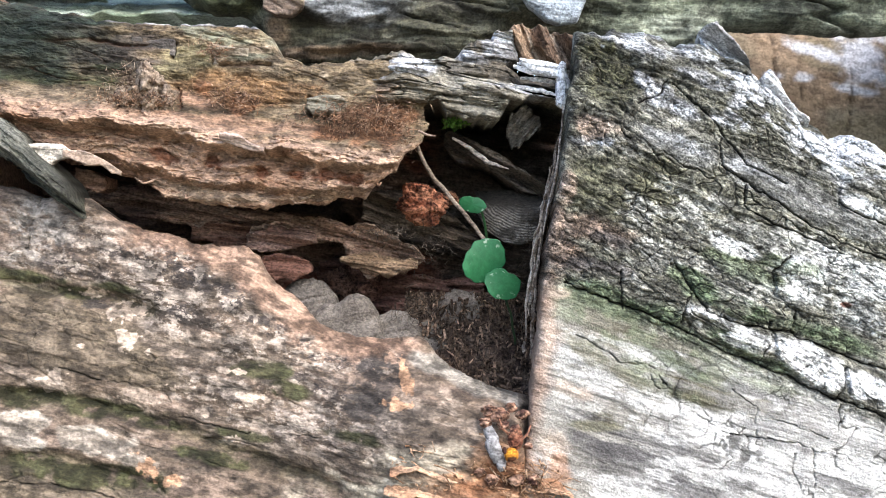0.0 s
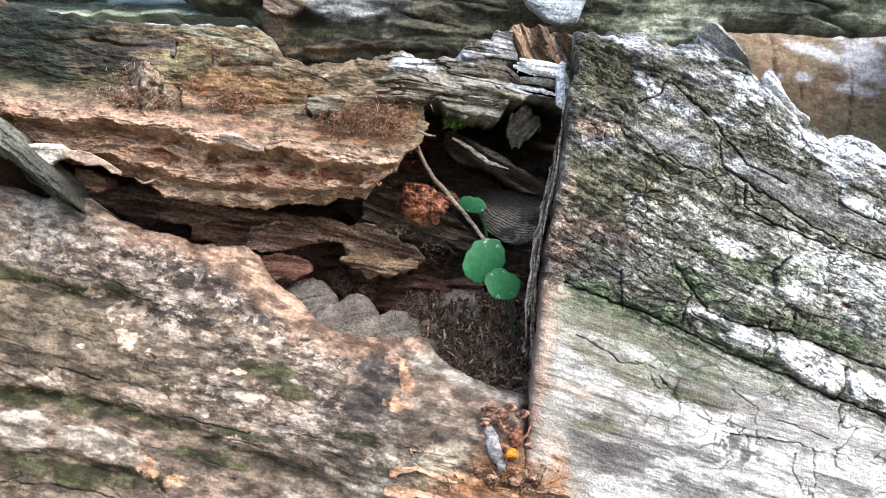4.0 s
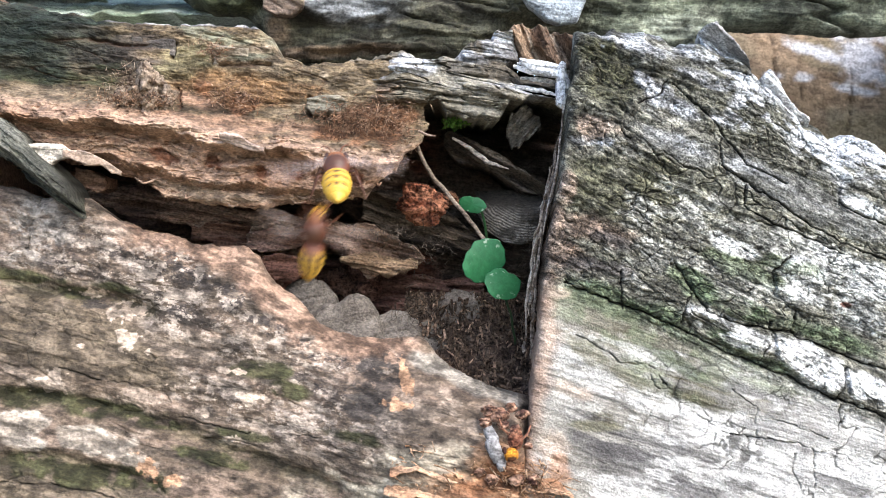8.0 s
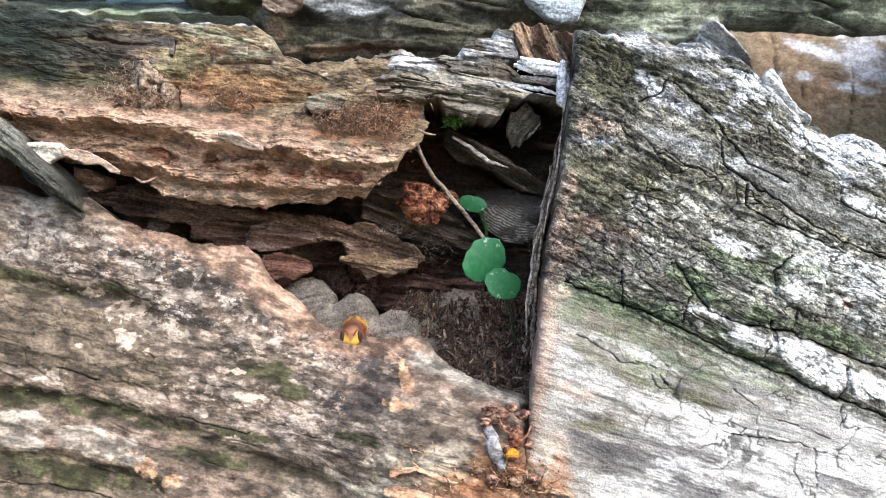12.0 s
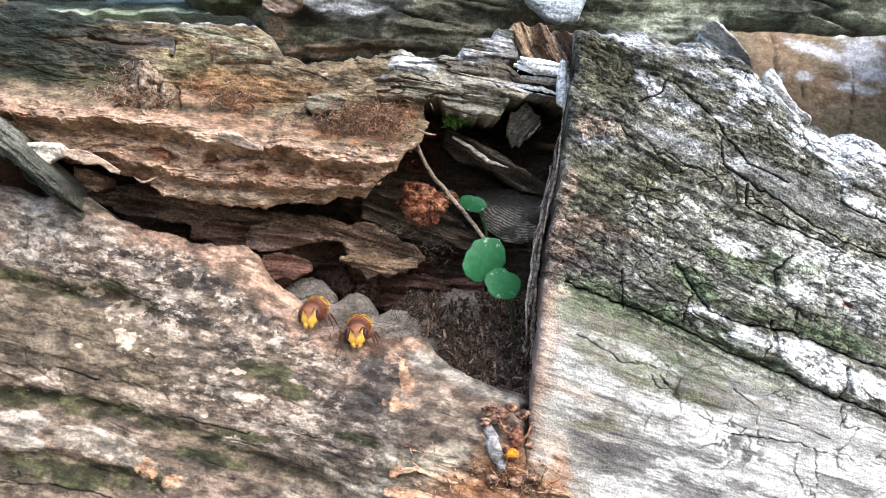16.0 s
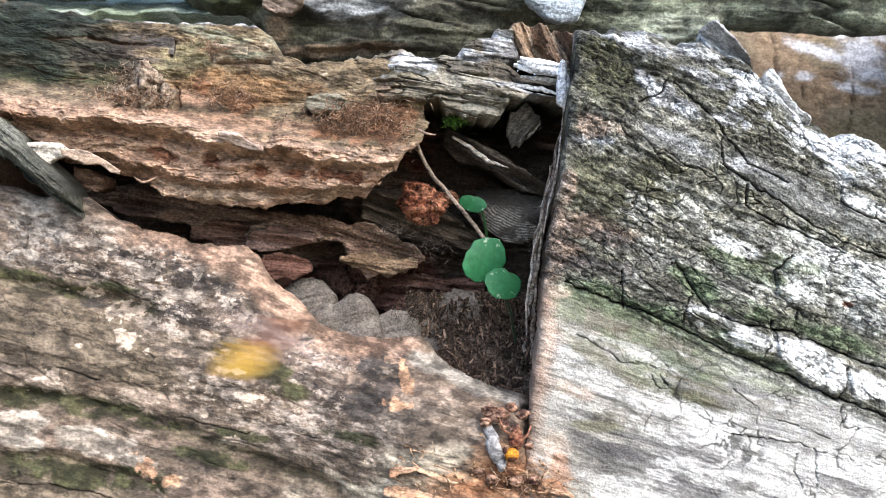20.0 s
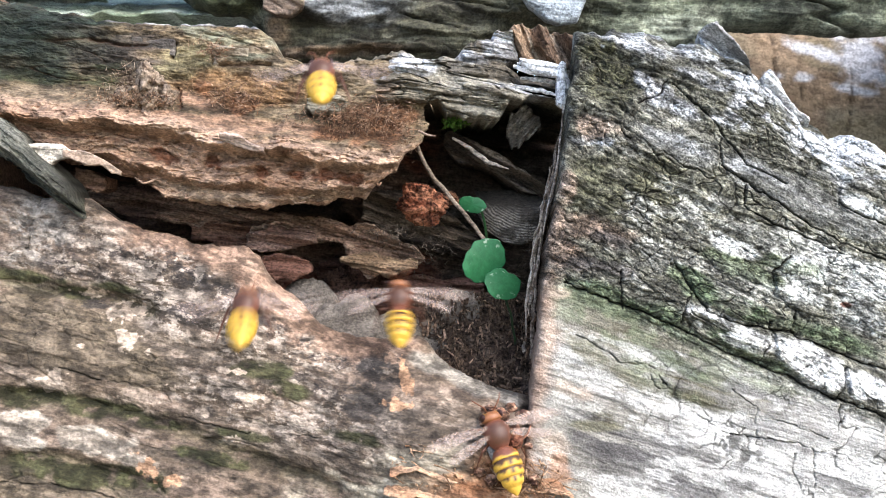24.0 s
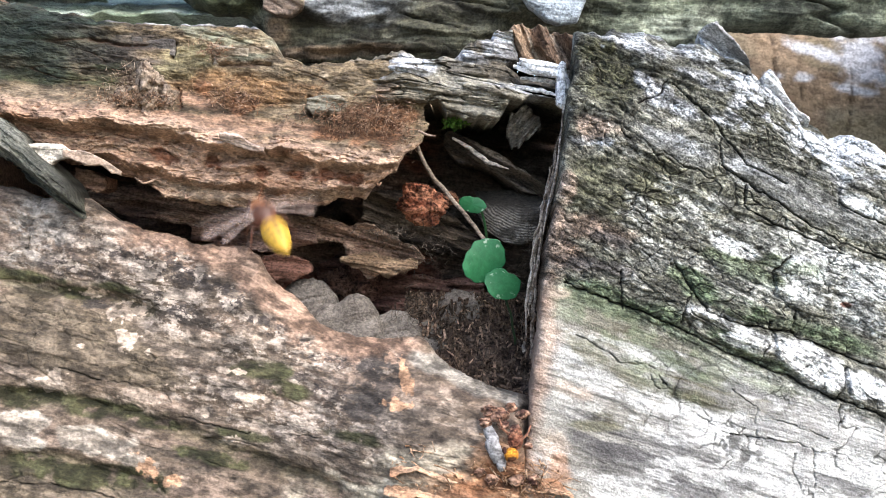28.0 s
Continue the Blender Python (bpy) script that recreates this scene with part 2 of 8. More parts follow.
def lower_log(U, V):
    x0 = -0.136 + 0.168 * U
    top = LOG_RIM(x0) + (fb(x0 * 130, x0 * 0, 11, 6, 0.62) - 0.5) * 0.0042
    Z = 0.368 + (top - 0.368) * V
    X = x0
    a, b = turned(X, Z, -13)
    b = b + 0.004 * (fb(a * 26, b * 40, 20, 3) - 0.5) + 0.0008 * (fb(a * 140, b * 200, 19, 3) - 0.5)
    down = np.clip((top - Z) / 0.08, 0, 1.4)
    Y = 0.002 - 0.024 * down - 0.026 * step(-0.055, 0.010, X) * step(0.428, 0.394, Z) * step(0.028, 0.019, X)
    Y += (0.5 - fb(a * 18, b * 90, 21, 3)) * 0.004 + (0.5 - fb(a * 36, b * 230, 31, 4)) * 0.0026
    Y += (0.5 - fb(a * 110, b * 240, 63, 5, 0.6)) * 0.0020
    shelf = grooves(X, Z, [[(-0.1215, 0.4409), (-0.1108, 0.4385), (-0.1016, 0.4370), (-0.0913, 0.4364), (-0.0822, 0.4321)], [(-0.1179, 0.4103), (-0.1003, 0.4091), (-0.0858, 0.4053), (-0.0709, 0.3998)],
                           [(-0.1159, 0.3947), (-0.1015, 0.3938), (-0.0899, 0.3899), (-0.0770, 0.3860)], [(-0.0709, 0.4005), (-0.0587, 0.3959), (-0.0437, 0.3902), (-0.0285, 0.3867)]], 0.0022, 51)
    Y += 0.0030 * shelf
    crack = grooves(X, Z, LOG_CRACKS, 0.00019, 52, 0.0010) * step(0.40, 0.54, fb(X * 110, Z * 110, 53, 4))
    hair = lines(a, b, 22, 130, 55, 0.010) * step(0.50, 0.62, fb(X * 50, Z * 50, 57))
    Y += 0.0010 * crack + 0.0005 * hair + roll(top - Z, 0.004)
    # soft brown wood with streaks along the grain
    c = np.ones((*X.shape, 3)) * np.array((0.150, 0.117, 0.090))
    c = mixc(c, (0.085, 0.067, 0.050), 0.8 * step(0.44, 0.62, fb(a * 30, b * 120, 71, 5)))
    c = mixc(c, (0.225, 0.172, 0.135), 0.8 * step(0.52, 0.60, fb(a * 42, b * 210, 72, 6, 0.64)))
    c = mixc(c, (0.31, 0.258, 0.21), 0.55 * step(0.555, 0.60, fb(a * 75, b * 280, 73, 6, 0.66)) * step(0.34, 0.50, fb(X * 36, Z * 60, 75)))
    c = mixc(c, (0.058, 0.048, 0.038), 0.7 * step(0.55, 0.61, fb(a * 60, b * 250, 74, 6, 0.66)))
    # pinkish bare wood along the rim
    near = step(0.0095, 0.0025, top - Z + 0.009 * (fb(a * 60, b * 110, 81, 4) - 0.5)) * step(-0.0981, -0.0840, X) * step(-0.0039, -0.0135, X)
    pink = blobs(X, Z, [(-0.0503, 0.4373, 0.0144, 0.0032, -40), (-0.0391, 0.4261, 0.0096, 0.0035, -38), (-0.0279, 0.4221, 0.0096, 0.0024, -12), (-0.0728, 0.4494, 0.0128, 0.0019, -22), (-0.0855, 0.4558, 0.0080, 0.0019, -30), (-0.0151, 0.4229, 0.0080, 0.0019, 5)], 0.6, 160, 83)
    bare_wood = np.maximum(near, pink)
    c = mixc(c, (0.33, 0.225, 0.168), 0.85 * bare_wood)
    c = mixc(c, (0.42, 0.305, 0.235), 0.7 * bare_wood * step(0.48, 0.60, fb(a * 50, b * 190, 84, 5)))
    c = mixc(c, (0.17, 0.11, 0.08), 0.6 * bare_wood * step(0.56, 0.66, fb(a * 45, b * 200, 85, 5)))
    ra, rb = turned(X, Z, -36)
    c = mixc(c, (0.20, 0.135, 0.10), 0.6 * bare_wood * step(0.53, 0.60, fb(ra * 50, rb * 420, 112, 5, 0.64)))
    c = mixc(c, (0.46, 0.35, 0.275), 0.6 * bare_wood * step(0.54, 0.61, fb(ra * 45, rb * 380, 113, 5, 0.64)))
    # dark and pale crusts of lichen: small lobed patches
    spread = fb(a * 330, b * 640, 77, 6, 0.70)
    soot = blobs(X, Z, [(-0.0708, 0.4430, 0.0120, 0.0041, -25), (-0.0595, 0.4374, 0.0064, 0.0035, -30), (-0.0832, 0.4454, 0.0095, 0.0025, -20), (-0.0763, 0.4344, 0.0079, 0.0022, -20), (-0.0390, 0.4246, 0.0029, 0.0019, 0), (-0.0499, 0.4295, 0.0064, 0.0025, -25), (-0.0294, 0.4182, 0.0144, 0.0019, -5), (-0.1039, 0.4455, 0.0110, 0.0034, -16), (-0.1138, 0.4533, 0.0094, 0.0047, -20), (-0.0355, 0.4121, 0.0063, 0.0022, -20), (-0.0954, 0.4502, 0.0079, 0.0022, -18)], 0.6, 150, 86, 0.5)
    c = mixc(c, (0.058, 0.051, 0.050), 0.85 * soot * step(0.48, 0.51, spread))
    chalk = blobs(X, Z, [(-0.1062, 0.4533, 0.0173, 0.0079, -14), (-0.0876, 0.4438, 0.0142, 0.0063, -20), (-0.0716, 0.4312, 0.0173, 0.0063, -20), (-0.0511, 0.4218, 0.0173, 0.0063, -15), (-0.0565, 0.4098, 0.0233, 0.0062, -12), (-0.1071, 0.4316, 0.0123, 0.0025, -10), (-0.0352, 0.4030, 0.0189, 0.0079, -6)], 0.4, 70, 88, 0.6)
    c = mixc(c, (0.36, 0.315, 0.275), 0.75 * chalk * step(0.54, 0.575, fb(a * 170, b * 400, 82, 6, 0.68)))
    c = mixc(c, (0.40, 0.375, 0.34), 0.6 * blobs(X, Z, [(-0.1142, 0.4565, 0.0110, 0.0057, -20), (-0.1179, 0.4486, 0.0063, 0.0031, -10)], 0.5, 110, 78) * step(0.47, 0.54, spread))
    grain = fb(a * 420, b * 640, 110, 5, 0.72)
    zone = np.clip(soot + 0.8 * chalk, 0, 1)
    c = mixc(c, (0.41, 0.36, 0.31), 0.8 * zone * step(0.555, 0.585, grain))
    c = mixc(c, (0.050, 0.044, 0.040), 0.5 * zone * step(0.445, 0.415, grain))
    # plain olive-brown wood with fine cracks
    bare = blobs(X, Z, [(-0.1064, 0.4256, 0.0230, 0.0095, -10), (-0.1064, 0.3869, 0.0279, 0.0050, -4), (-0.0825, 0.4177, 0.0124, 0.0062, -12), (-0.1149, 0.4347, 0.0093, 0.0046, -10)], 0.35, 90, 89, 0.25)
    c = mixc(c, (0.128, 0.104, 0.073), 0.88 * bare)
    c = mixc(c, (0.17, 0.14, 0.108), 0.5 * bare * step(0.46, 0.60, fb(a * 60, b * 130, 80, 5)))
    gap, who = cells(a * 130 + 1.6 * fb(a * 110, b * 110, 88), b * 240 + 1.6 * fb(a * 110, b * 110, 90), 94)
    crackle = (1 - step(0.0, 0.05, gap)) * bare * step(0.46, 0.60, fb(X * 80, Z * 80, 96))
    # moss on the shelves
    moss = blobs(X, Z, [(-0.1091, 0.4098, 0.0136, 0.0026, -4), (-0.0929, 0.4070, 0.0136, 0.0026, -9), (-0.0798, 0.4026, 0.0091, 0.0020, -14), (-0.1172, 0.4424, 0.0109, 0.0016, -6), (-0.1017, 0.4377, 0.0078, 0.0016, -6), (-0.0916, 0.4392, 0.0063, 0.0013, -10), (-0.0953, 0.3895, 0.0178, 0.0033, -6), (-0.1100, 0.3932, 0.0074, 0.0024, -3), (-0.0800, 0.3870, 0.0060, 0.0021, -10), (-0.0630, 0.3938, 0.0107, 0.0015, -14), (-0.0493, 0.4164, 0.0079, 0.0019, -6), (-0.0416, 0.4108, 0.0063, 0.0022, -10), (-0.0257, 0.3999, 0.0094, 0.0016, -6), (-0.0559, 0.3995, 0.0092, 0.0014, -10)], 0.7, 200, 87, 0.3)
    mossy = step(0.28, 0.44, fb(X * 260, Z * 340, 98, 5, 0.6))
    c = mixc(c, (0.046, 0.048, 0.021), 0.92 * np.maximum(moss, 0.6 * shelf) * mossy)
    c = mixc(c, (0.085, 0.090, 0.045), 0.6 * moss * step(0.58, 0.68, fb(X * 300, Z * 400, 92, 5)))
    # bare white wood and cream flakes
    white = blobs(X, Z, [(-0.0948, 0.3986, 0.0112, 0.0030, -13), (-0.0855, 0.3943, 0.0075, 0.0021, -18), (-0.1134, 0.4031, 0.0075, 0.0025, -6), (-0.1092, 0.3981, 0.0060, 0.0018, -4)], 0.9, 170, 91, 0.2)
    c = mixc(c, (0.48, 0.435, 0.375), 0.9 * white)
    c = mixc(c, (0.22, 0.19, 0.155), 0.7 * white * step(0.50, 0.62, fb(a * 30, b * 420, 93, 5)))
    cream = blobs(X, Z, [(-0.0979, 0.4377, 0.0044, 0.0011, -2), (-0.0884, 0.4325, 0.0042, 0.0019, -4), (-0.0866, 0.4247, 0.0026, 0.0023, 0), (-0.0994, 0.4238, 0.0011, 0.0006, 0), (-0.1066, 0.4138, 0.0045, 0.0024, 5), (-0.0811, 0.4219, 0.0009, 0.0008, 0), (-0.0592, 0.4166, 0.0031, 0.0008, -8), (-0.0566, 0.3983, 0.0023, 0.0008, -8), (-0.0519, 0.4090, 0.0037, 0.0014, -6), (-0.0661, 0.4055, 0.0022, 0.0014, 0), (-0.0154, 0.4020, 0.0013, 0.0009, 10), (-0.0195, 0.3941, 0.0017, 0.0011, 0), (-0.0702, 0.4115, 0.0040, 0.0009, -10)], 1.5, 620, 97, 0.12)
    c = mixc(c, (0.46, 0.385, 0.315), 0.88 * cream)
    c = mixc(c, (0.050, 0.045, 0.042), 0.85 * blobs(X, Z, [(-0.0158, 0.4159, 0.0067, 0.0041, 4), (-0.0205, 0.4105, 0.0073, 0.0038, 10), (-0.0390, 0.4238, 0.0026, 0.0016, 0), (-0.0962, 0.4346, 0.0044, 0.0014, -4), (-0.0227, 0.4067, 0.0057, 0.0025, 0)], 0.7, 230, 99, 0.2) * step(0.36, 0.46, spread))
    c = mixc(c, (0.50, 0.31, 0.195), 0.9 * blobs(X, Z, [(-0.0102, 0.4143, 0.0014, 0.0041, 22), (-0.0125, 0.4082, 0.0032, 0.0013, -10), (-0.0781, 0.3907, 0.0039, 0.0020, -35), (-0.0729, 0.3877, 0.0027, 0.0015, 0)], 1.2, 620, 100, 0.15))
    # pale grey tip beside the litter, torn orange wood at the joint
    tip = blobs(X, Z, [(0.0074, 0.4140, 0.0112, 0.0027, -20), (-0.0038, 0.4181, 0.0064, 0.0022, -16), (0.0170, 0.4100, 0.0064, 0.0019, -20)], 0.5, 150, 102)
    c = mixc(c, (0.40, 0.38, 0.345), 0.95 * tip)
    c = mixc(c, (0.20, 0.18, 0.15), 0.6 * tip * step(0.48, 0.60, fb(a * 30, b * 330, 103, 5)))
    pale = blobs(X, Z, [(-0.0085, 0.3953, 0.0110, 0.0034, 12), (-0.0130, 0.3866, 0.0140, 0.0047, 10), (-0.0254, 0.3881, 0.0078, 0.0031, -6), (-0.0346, 0.3853, 0.0077, 0.0025, 0)], 0.7, 150, 104)
    c = mixc(c, (0.38, 0.345, 0.27), 0.8 * pale * step(0.42, 0.54, fb(a * 60, b * 150, 105, 5)))
    orange = blobs(X, Z, [(0.0072, 0.3860, 0.0141, 0.0056, -14), (0.0152, 0.3932, 0.0095, 0.0063, 0), (0.0229, 0.3857, 0.0063, 0.0063, 0), (0.0009, 0.3914, 0.0063, 0.0016, 10)], 0.6, 140, 95)
    c = mixc(c, (0.40, 0.235, 0.135), 0.88 * orange)
    c = mixc(c, (0.55, 0.40, 0.28), 0.75 * orange * step(0.50, 0.60, fb(a * 40, b * 130, 106, 5)))
    c = mixc(c, (0.17, 0.075, 0.038), 0.8 * orange * step(0.54, 0.63, fb(a * 45, b * 150, 107, 5)))
    fine = fb(a * 240, b * 560, 109, 5, 0.62)
    c *= (0.74 + 0.50 * step(0.50, 0.62, fine) - 0.34 * step(0.50, 0.36, fine))[..., None] * np.array((1.05, 1.0, 0.94))
    c = mixc(c, (0.02, 0.017, 0.013), np.clip(0.8 * crack + 0.25 * hair + 0.55 * crackle, 0, 1))
    Y += 0.0005 * crackle
    return X, Y, Z, grained(c, 0.75)


log_low = tagged(new("decayed_log"), "weathered grey-brown rotten log with pale lichen and torn rim", "log")
mass("log_body", M_LOG, lower_log, (720, 440), log_low, thick=0.012)

# ---- the cracked grey timber that butts against it ----
TIM_LEFT = across([(0.0385, 0.5159), (0.0372, 0.5096), (0.0351, 0.4908), (0.0338, 0.4815), (0.0316, 0.4674), (0.0279, 0.4517), (0.0263, 0.4408), (0.0254, 0.4251), (0.0238, 0.411), (0.0216, 0.3969), (0.0189, 0.381), (0.015, 0.3625)])
TIM_TOP = curve([(0.0374, 0.5127), (0.0423, 0.5133), (0.0489, 0.5138), (0.0605, 0.5113), (0.0696, 0.5087), (0.0754, 0.509), (0.0836, 0.5064), (0.0927, 0.4981), (0.0993, 0.4915), (0.1051, 0.4874), (0.1117, 0.4832), (0.12, 0.4829), (0.1296, 0.4758), (0.168, 0.4535)])
TIM_CRACKS = [[(0.0327, 0.4408), (0.0417, 0.4373), (0.0522, 0.4339), (0.0625, 0.4291), (0.0713, 0.4247), (0.0830, 0.4191), (0.0903, 0.4166), (0.0990, 0.4122), (0.1062, 0.4098), (0.1192, 0.4046)],
              [(0.0625, 0.4463), (0.0653, 0.4414), (0.0703, 0.4336), (0.0806, 0.4298), (0.0932, 0.4273), (0.1042, 0.4229), (0.1202, 0.4173)], [(0.0633, 0.4306), (0.0662, 0.4381)], [(0.0838, 0.4195), (0.0873, 0.4261), (0.0867, 0.4306)], [(0.1051, 0.4104), (0.1081, 0.4185)],
              [(0.0537, 0.4903), (0.0602, 0.4936), (0.0627, 0.4969)], [(0.0643, 0.4961), (0.0717, 0.4887), (0.0760, 0.4830), (0.0832, 0.4734), (0.0944, 0.4679)], [(0.0768, 0.4833), (0.0757, 0.4734)], [(0.0754, 0.4734), (0.0843, 0.4671), (0.0947, 0.4609), (0.1006, 0.4571), (0.1093, 0.4517), (0.1226, 0.4463)],
              [(0.0828, 0.4671), (0.0821, 0.4617)], [(0.0821, 0.4612), (0.0898, 0.4571), (0.1018, 0.4524), (0.1091, 0.4486)], [(0.1107, 0.4679), (0.1090, 0.4628), (0.1146, 0.4597), (0.1235, 0.4560)], [(0.1194, 0.4625), (0.1183, 0.4581)], [(0.0938, 0.4479), (0.0896, 0.4441), (0.0894, 0.4381)],
              [(0.1055, 0.4456), (0.1092, 0.4502)], [(0.0932, 0.4273), (0.0947, 0.4336)], [(0.0477, 0.4343), (0.0474, 0.4441)]]
TIM_FINE = [[(0.0357, 0.4276), (0.0413, 0.4232), (0.0472, 0.4203), (0.0568, 0.4181), (0.0617, 0.4094), (0.0747, 0.4017), (0.0835, 0.4003), (0.0980, 0.3972), (0.1152, 0.3929)], [(0.0488, 0.4225), (0.0546, 0.4166), (0.0602, 0.4089)], [(0.0617, 0.4089), (0.0573, 0.4115), (0.0604, 0.4130)],
            [(0.0542, 0.4072), (0.0526, 0.4022)], [(0.0935, 0.3957), (0.0920, 0.3914), (0.0942, 0.3870)], [(0.0987, 0.3972), (0.0978, 0.3870)], [(0.0882, 0.4050), (0.1055, 0.3986)], [(0.0767, 0.4130), (0.0824, 0.4086), (0.0827, 0.4007)], [(0.0717, 0.4014), (0.0708, 0.3972)],
            [(0.0916, 0.4130), (0.0904, 0.4058)], [(0.1062, 0.4086), (0.1039, 0.3972)], [(0.0538, 0.4750), (0.0601, 0.4766), (0.0676, 0.4719), (0.0722, 0.4703)], [(0.0700, 0.4594), (0.0789, 0.4532), (0.0832, 0.4486)], [(0.1017, 0.4719), (0.1030, 0.4782), (0.1010, 0.4822)]]
TIM_BAND = curve([(0.0236, 0.4411), (0.0342, 0.4403), (0.0521, 0.4321), (0.0646, 0.4254), (0.0815, 0.4188), (0.1061, 0.4079), (0.1205, 0.4022)])


def timber_surface(X, Z, top, left):
    """Depth and tint of the timber's face: rugged above, plated in the middle, smooth and pale below."""
    a, b = turned(X, Z, -25)
    b = b + 0.005 * (fb(a * 28, b * 34, 115, 3) - 0.5) + 0.0010 * (fb(a * 150, b * 220, 116, 3) - 0.5)
    al, bl = turned(X, Z, -16)
    bl = bl + 0.004 * (fb(al * 24, bl * 40, 117, 3) - 0.5)
    band_at = Z - TIM_BAND(X)
    low = step(0.002, -0.003, band_at + 0.003 * (fb(X * 90, Z * 90, 143, 4) - 0.5))
    rug = blobs(X, Z, [(0.0488, 0.5028, 0.0175, 0.0112, -10), (0.0662, 0.5011, 0.0175, 0.0095, -25), (0.0717, 0.4895, 0.0110, 0.0063, -35), (0.0365, 0.4671, 0.0062, 0.0247, 8), (0.0434, 0.4879, 0.0110, 0.0141, 0)], 0.5, 60, 118, 0.5)
    calm = blobs(X, Z, [(0.0845, 0.4703, 0.0093, 0.0040, -28), (0.0980, 0.4640, 0.0139, 0.0046, -24), (0.1144, 0.4571, 0.0107, 0.0040, -20), (0.0633, 0.4782, 0.0125, 0.0034, -24)], 0.45, 90, 119, 0.3) * (1 - low)
    tile = blobs(X, Z, [(0.0661, 0.4734, 0.0109, 0.0040, -28), (0.0917, 0.4617, 0.0200, 0.0046, -24), (0.0797, 0.4671, 0.0139, 0.0037, -26), (0.1095, 0.4532, 0.0122, 0.0037, -22), (0.0548, 0.4625, 0.0092, 0.0062, -30)], 0.5, 90, 120, 0.4) * (1 - low) * (1 - calm)
    # relief
    Y = 0.004 - 0.026 * np.sqrt(np.clip((top - Z) / 0.10, 0, 1.5))
    Y += (0.5 - fb(a * 16, b * 70, 121, 3)) * 0.005 * (1 - 0.6 * low)
    fibre = 1 - np.abs(2 * fb(a * 30, b * 260, 123, 4, 0.55) - 1)
    Y -= (fibre - 0.7) * 0.0026 * (1 - 0.75 * low) * (1 - 0.55 * calm)
    Y += (0.5 - fb(a * 95, b * 170, 127, 5, 0.6)) * (0.0012 + 0.0065 * rug) * (1 - 0.8 * low)
    Y += (0.5 - fb(al * 14, bl * 130, 124, 3)) * 0.0016 * low
    ragged = 0.55 + 0.75 * fb(X * 300, Z * 300, 130, 4)
    big = np.clip(grooves(X, Z, TIM_CRACKS, 0.00023, 131, 0.0011) * ragged * 1.15, 0, 1)
    wide = grooves(X, Z, TIM_CRACKS[:2], 0.0010, 131, 0.0011)
    fine = grooves(X, Z, TIM_FINE, 0.00014, 133, 0.0012) * step(0.36, 0.52, fb(X * 330, Z * 330, 138, 4))
    ga, gb = a * 125 + 1.3 * fb(a * 140, b * 140, 135, 3), b * 210 + 1.3 * fb(a * 140, b * 140, 145, 3)
    edge, who = cells(ga, gb, 135)
    shard = 1 - step(0.0, 0.09, cells(a * 210 + 1.8 * fb(a * 160, b * 160, 128, 4), b * 420 + 1.8 * fb(a * 160, b * 160, 129, 4), 126)[0])
    shard = shard * step(0.42, 0.54, fb(X * 70, Z * 90, 125)) * (1 - low) * (1 - calm)
    net = (1 - step(0.0, 0.10, edge)) * np.clip(tile + 0.6 * step(0.48, 0.60, fb(X * 45, Z * 45, 137)), 0, 1) * (1 - low) * (1 - calm)
    Y += 0.0018 * big + 0.0007 * wide + 0.0011 * fine + 0.0011 * net + 0.0007 * shard + 0.0010 * (who - 0.5) * tile
    wedge, who2 = cells(al * 95 + 1.6 * fb(al * 130, bl * 130, 173, 4), bl * 150 + 1.6 * fb(al * 130, bl * 130, 174, 4), 175)
    web = (1 - step(0.0, 0.075, wedge)) * low * step(0.0395, 0.0707, X + 0.05 * (fb(X * 50, Z * 50, 178) - 0.5)) * step(0.36, 0.52, fb(X * 90, Z * 90, 195))
    Y += 0.0004 * web
    # colours of the weathered upper face
    c = np.ones((*X.shape, 3)) * np.array((0.180, 0.172, 0.137))
    c = mixc(c, (0.225, 0.213, 0.18), 0.9 * step(0.42, 0.62, fb(X * 34, Z * 40, 139, 4)))
    c = mixc(c, (0.105, 0.10, 0.072), 0.6 * step(0.46, 0.60, fb(a * 30, b * 80, 141, 5, 0.6)))
    c = mixc(c, (0.36, 0.35, 0.325), 0.5 * step(0.55, 0.63, fb(a * 110, b * 300, 147, 6, 0.66)))
    c = mixc(c, (0.035, 0.033, 0.026), 0.35 * step(0.54, 0.62, fb(a * 110, b * 300, 151, 6, 0.66)))
    c = mixc(c, (0.20, 0.195, 0.182), 0.85 * calm)
    c = mixc(c, (0.33, 0.33, 0.335), 0.7 * calm * step(0.46, 0.64, fb(a * 14, b * 330, 159, 4)))
    c = mixc(c, (0.19, 0.18, 0.135), 0.55 * tile)
    c *= (1 + 0.7 * (who - 0.5) * tile)[..., None]
    c = mixc(c, (0.05, 0.048, 0.036), 0.85 * rug * step(0.50, 0.60, fb(a * 75, b * 140, 152, 5, 0.62)))
    c = mixc(c, (0.075, 0.072, 0.036), 0.7 * blobs(X, Z, [(0.0468, 0.4961, 0.0071, 0.0079, -30), (0.0426, 0.5062, 0.0048, 0.0040, 0), (0.0596, 0.4671, 0.0124, 0.0062, -25), (0.0426, 0.4671, 0.0093, 0.0077, -20)], 0.7, 130, 153))
    c = c * 0.72
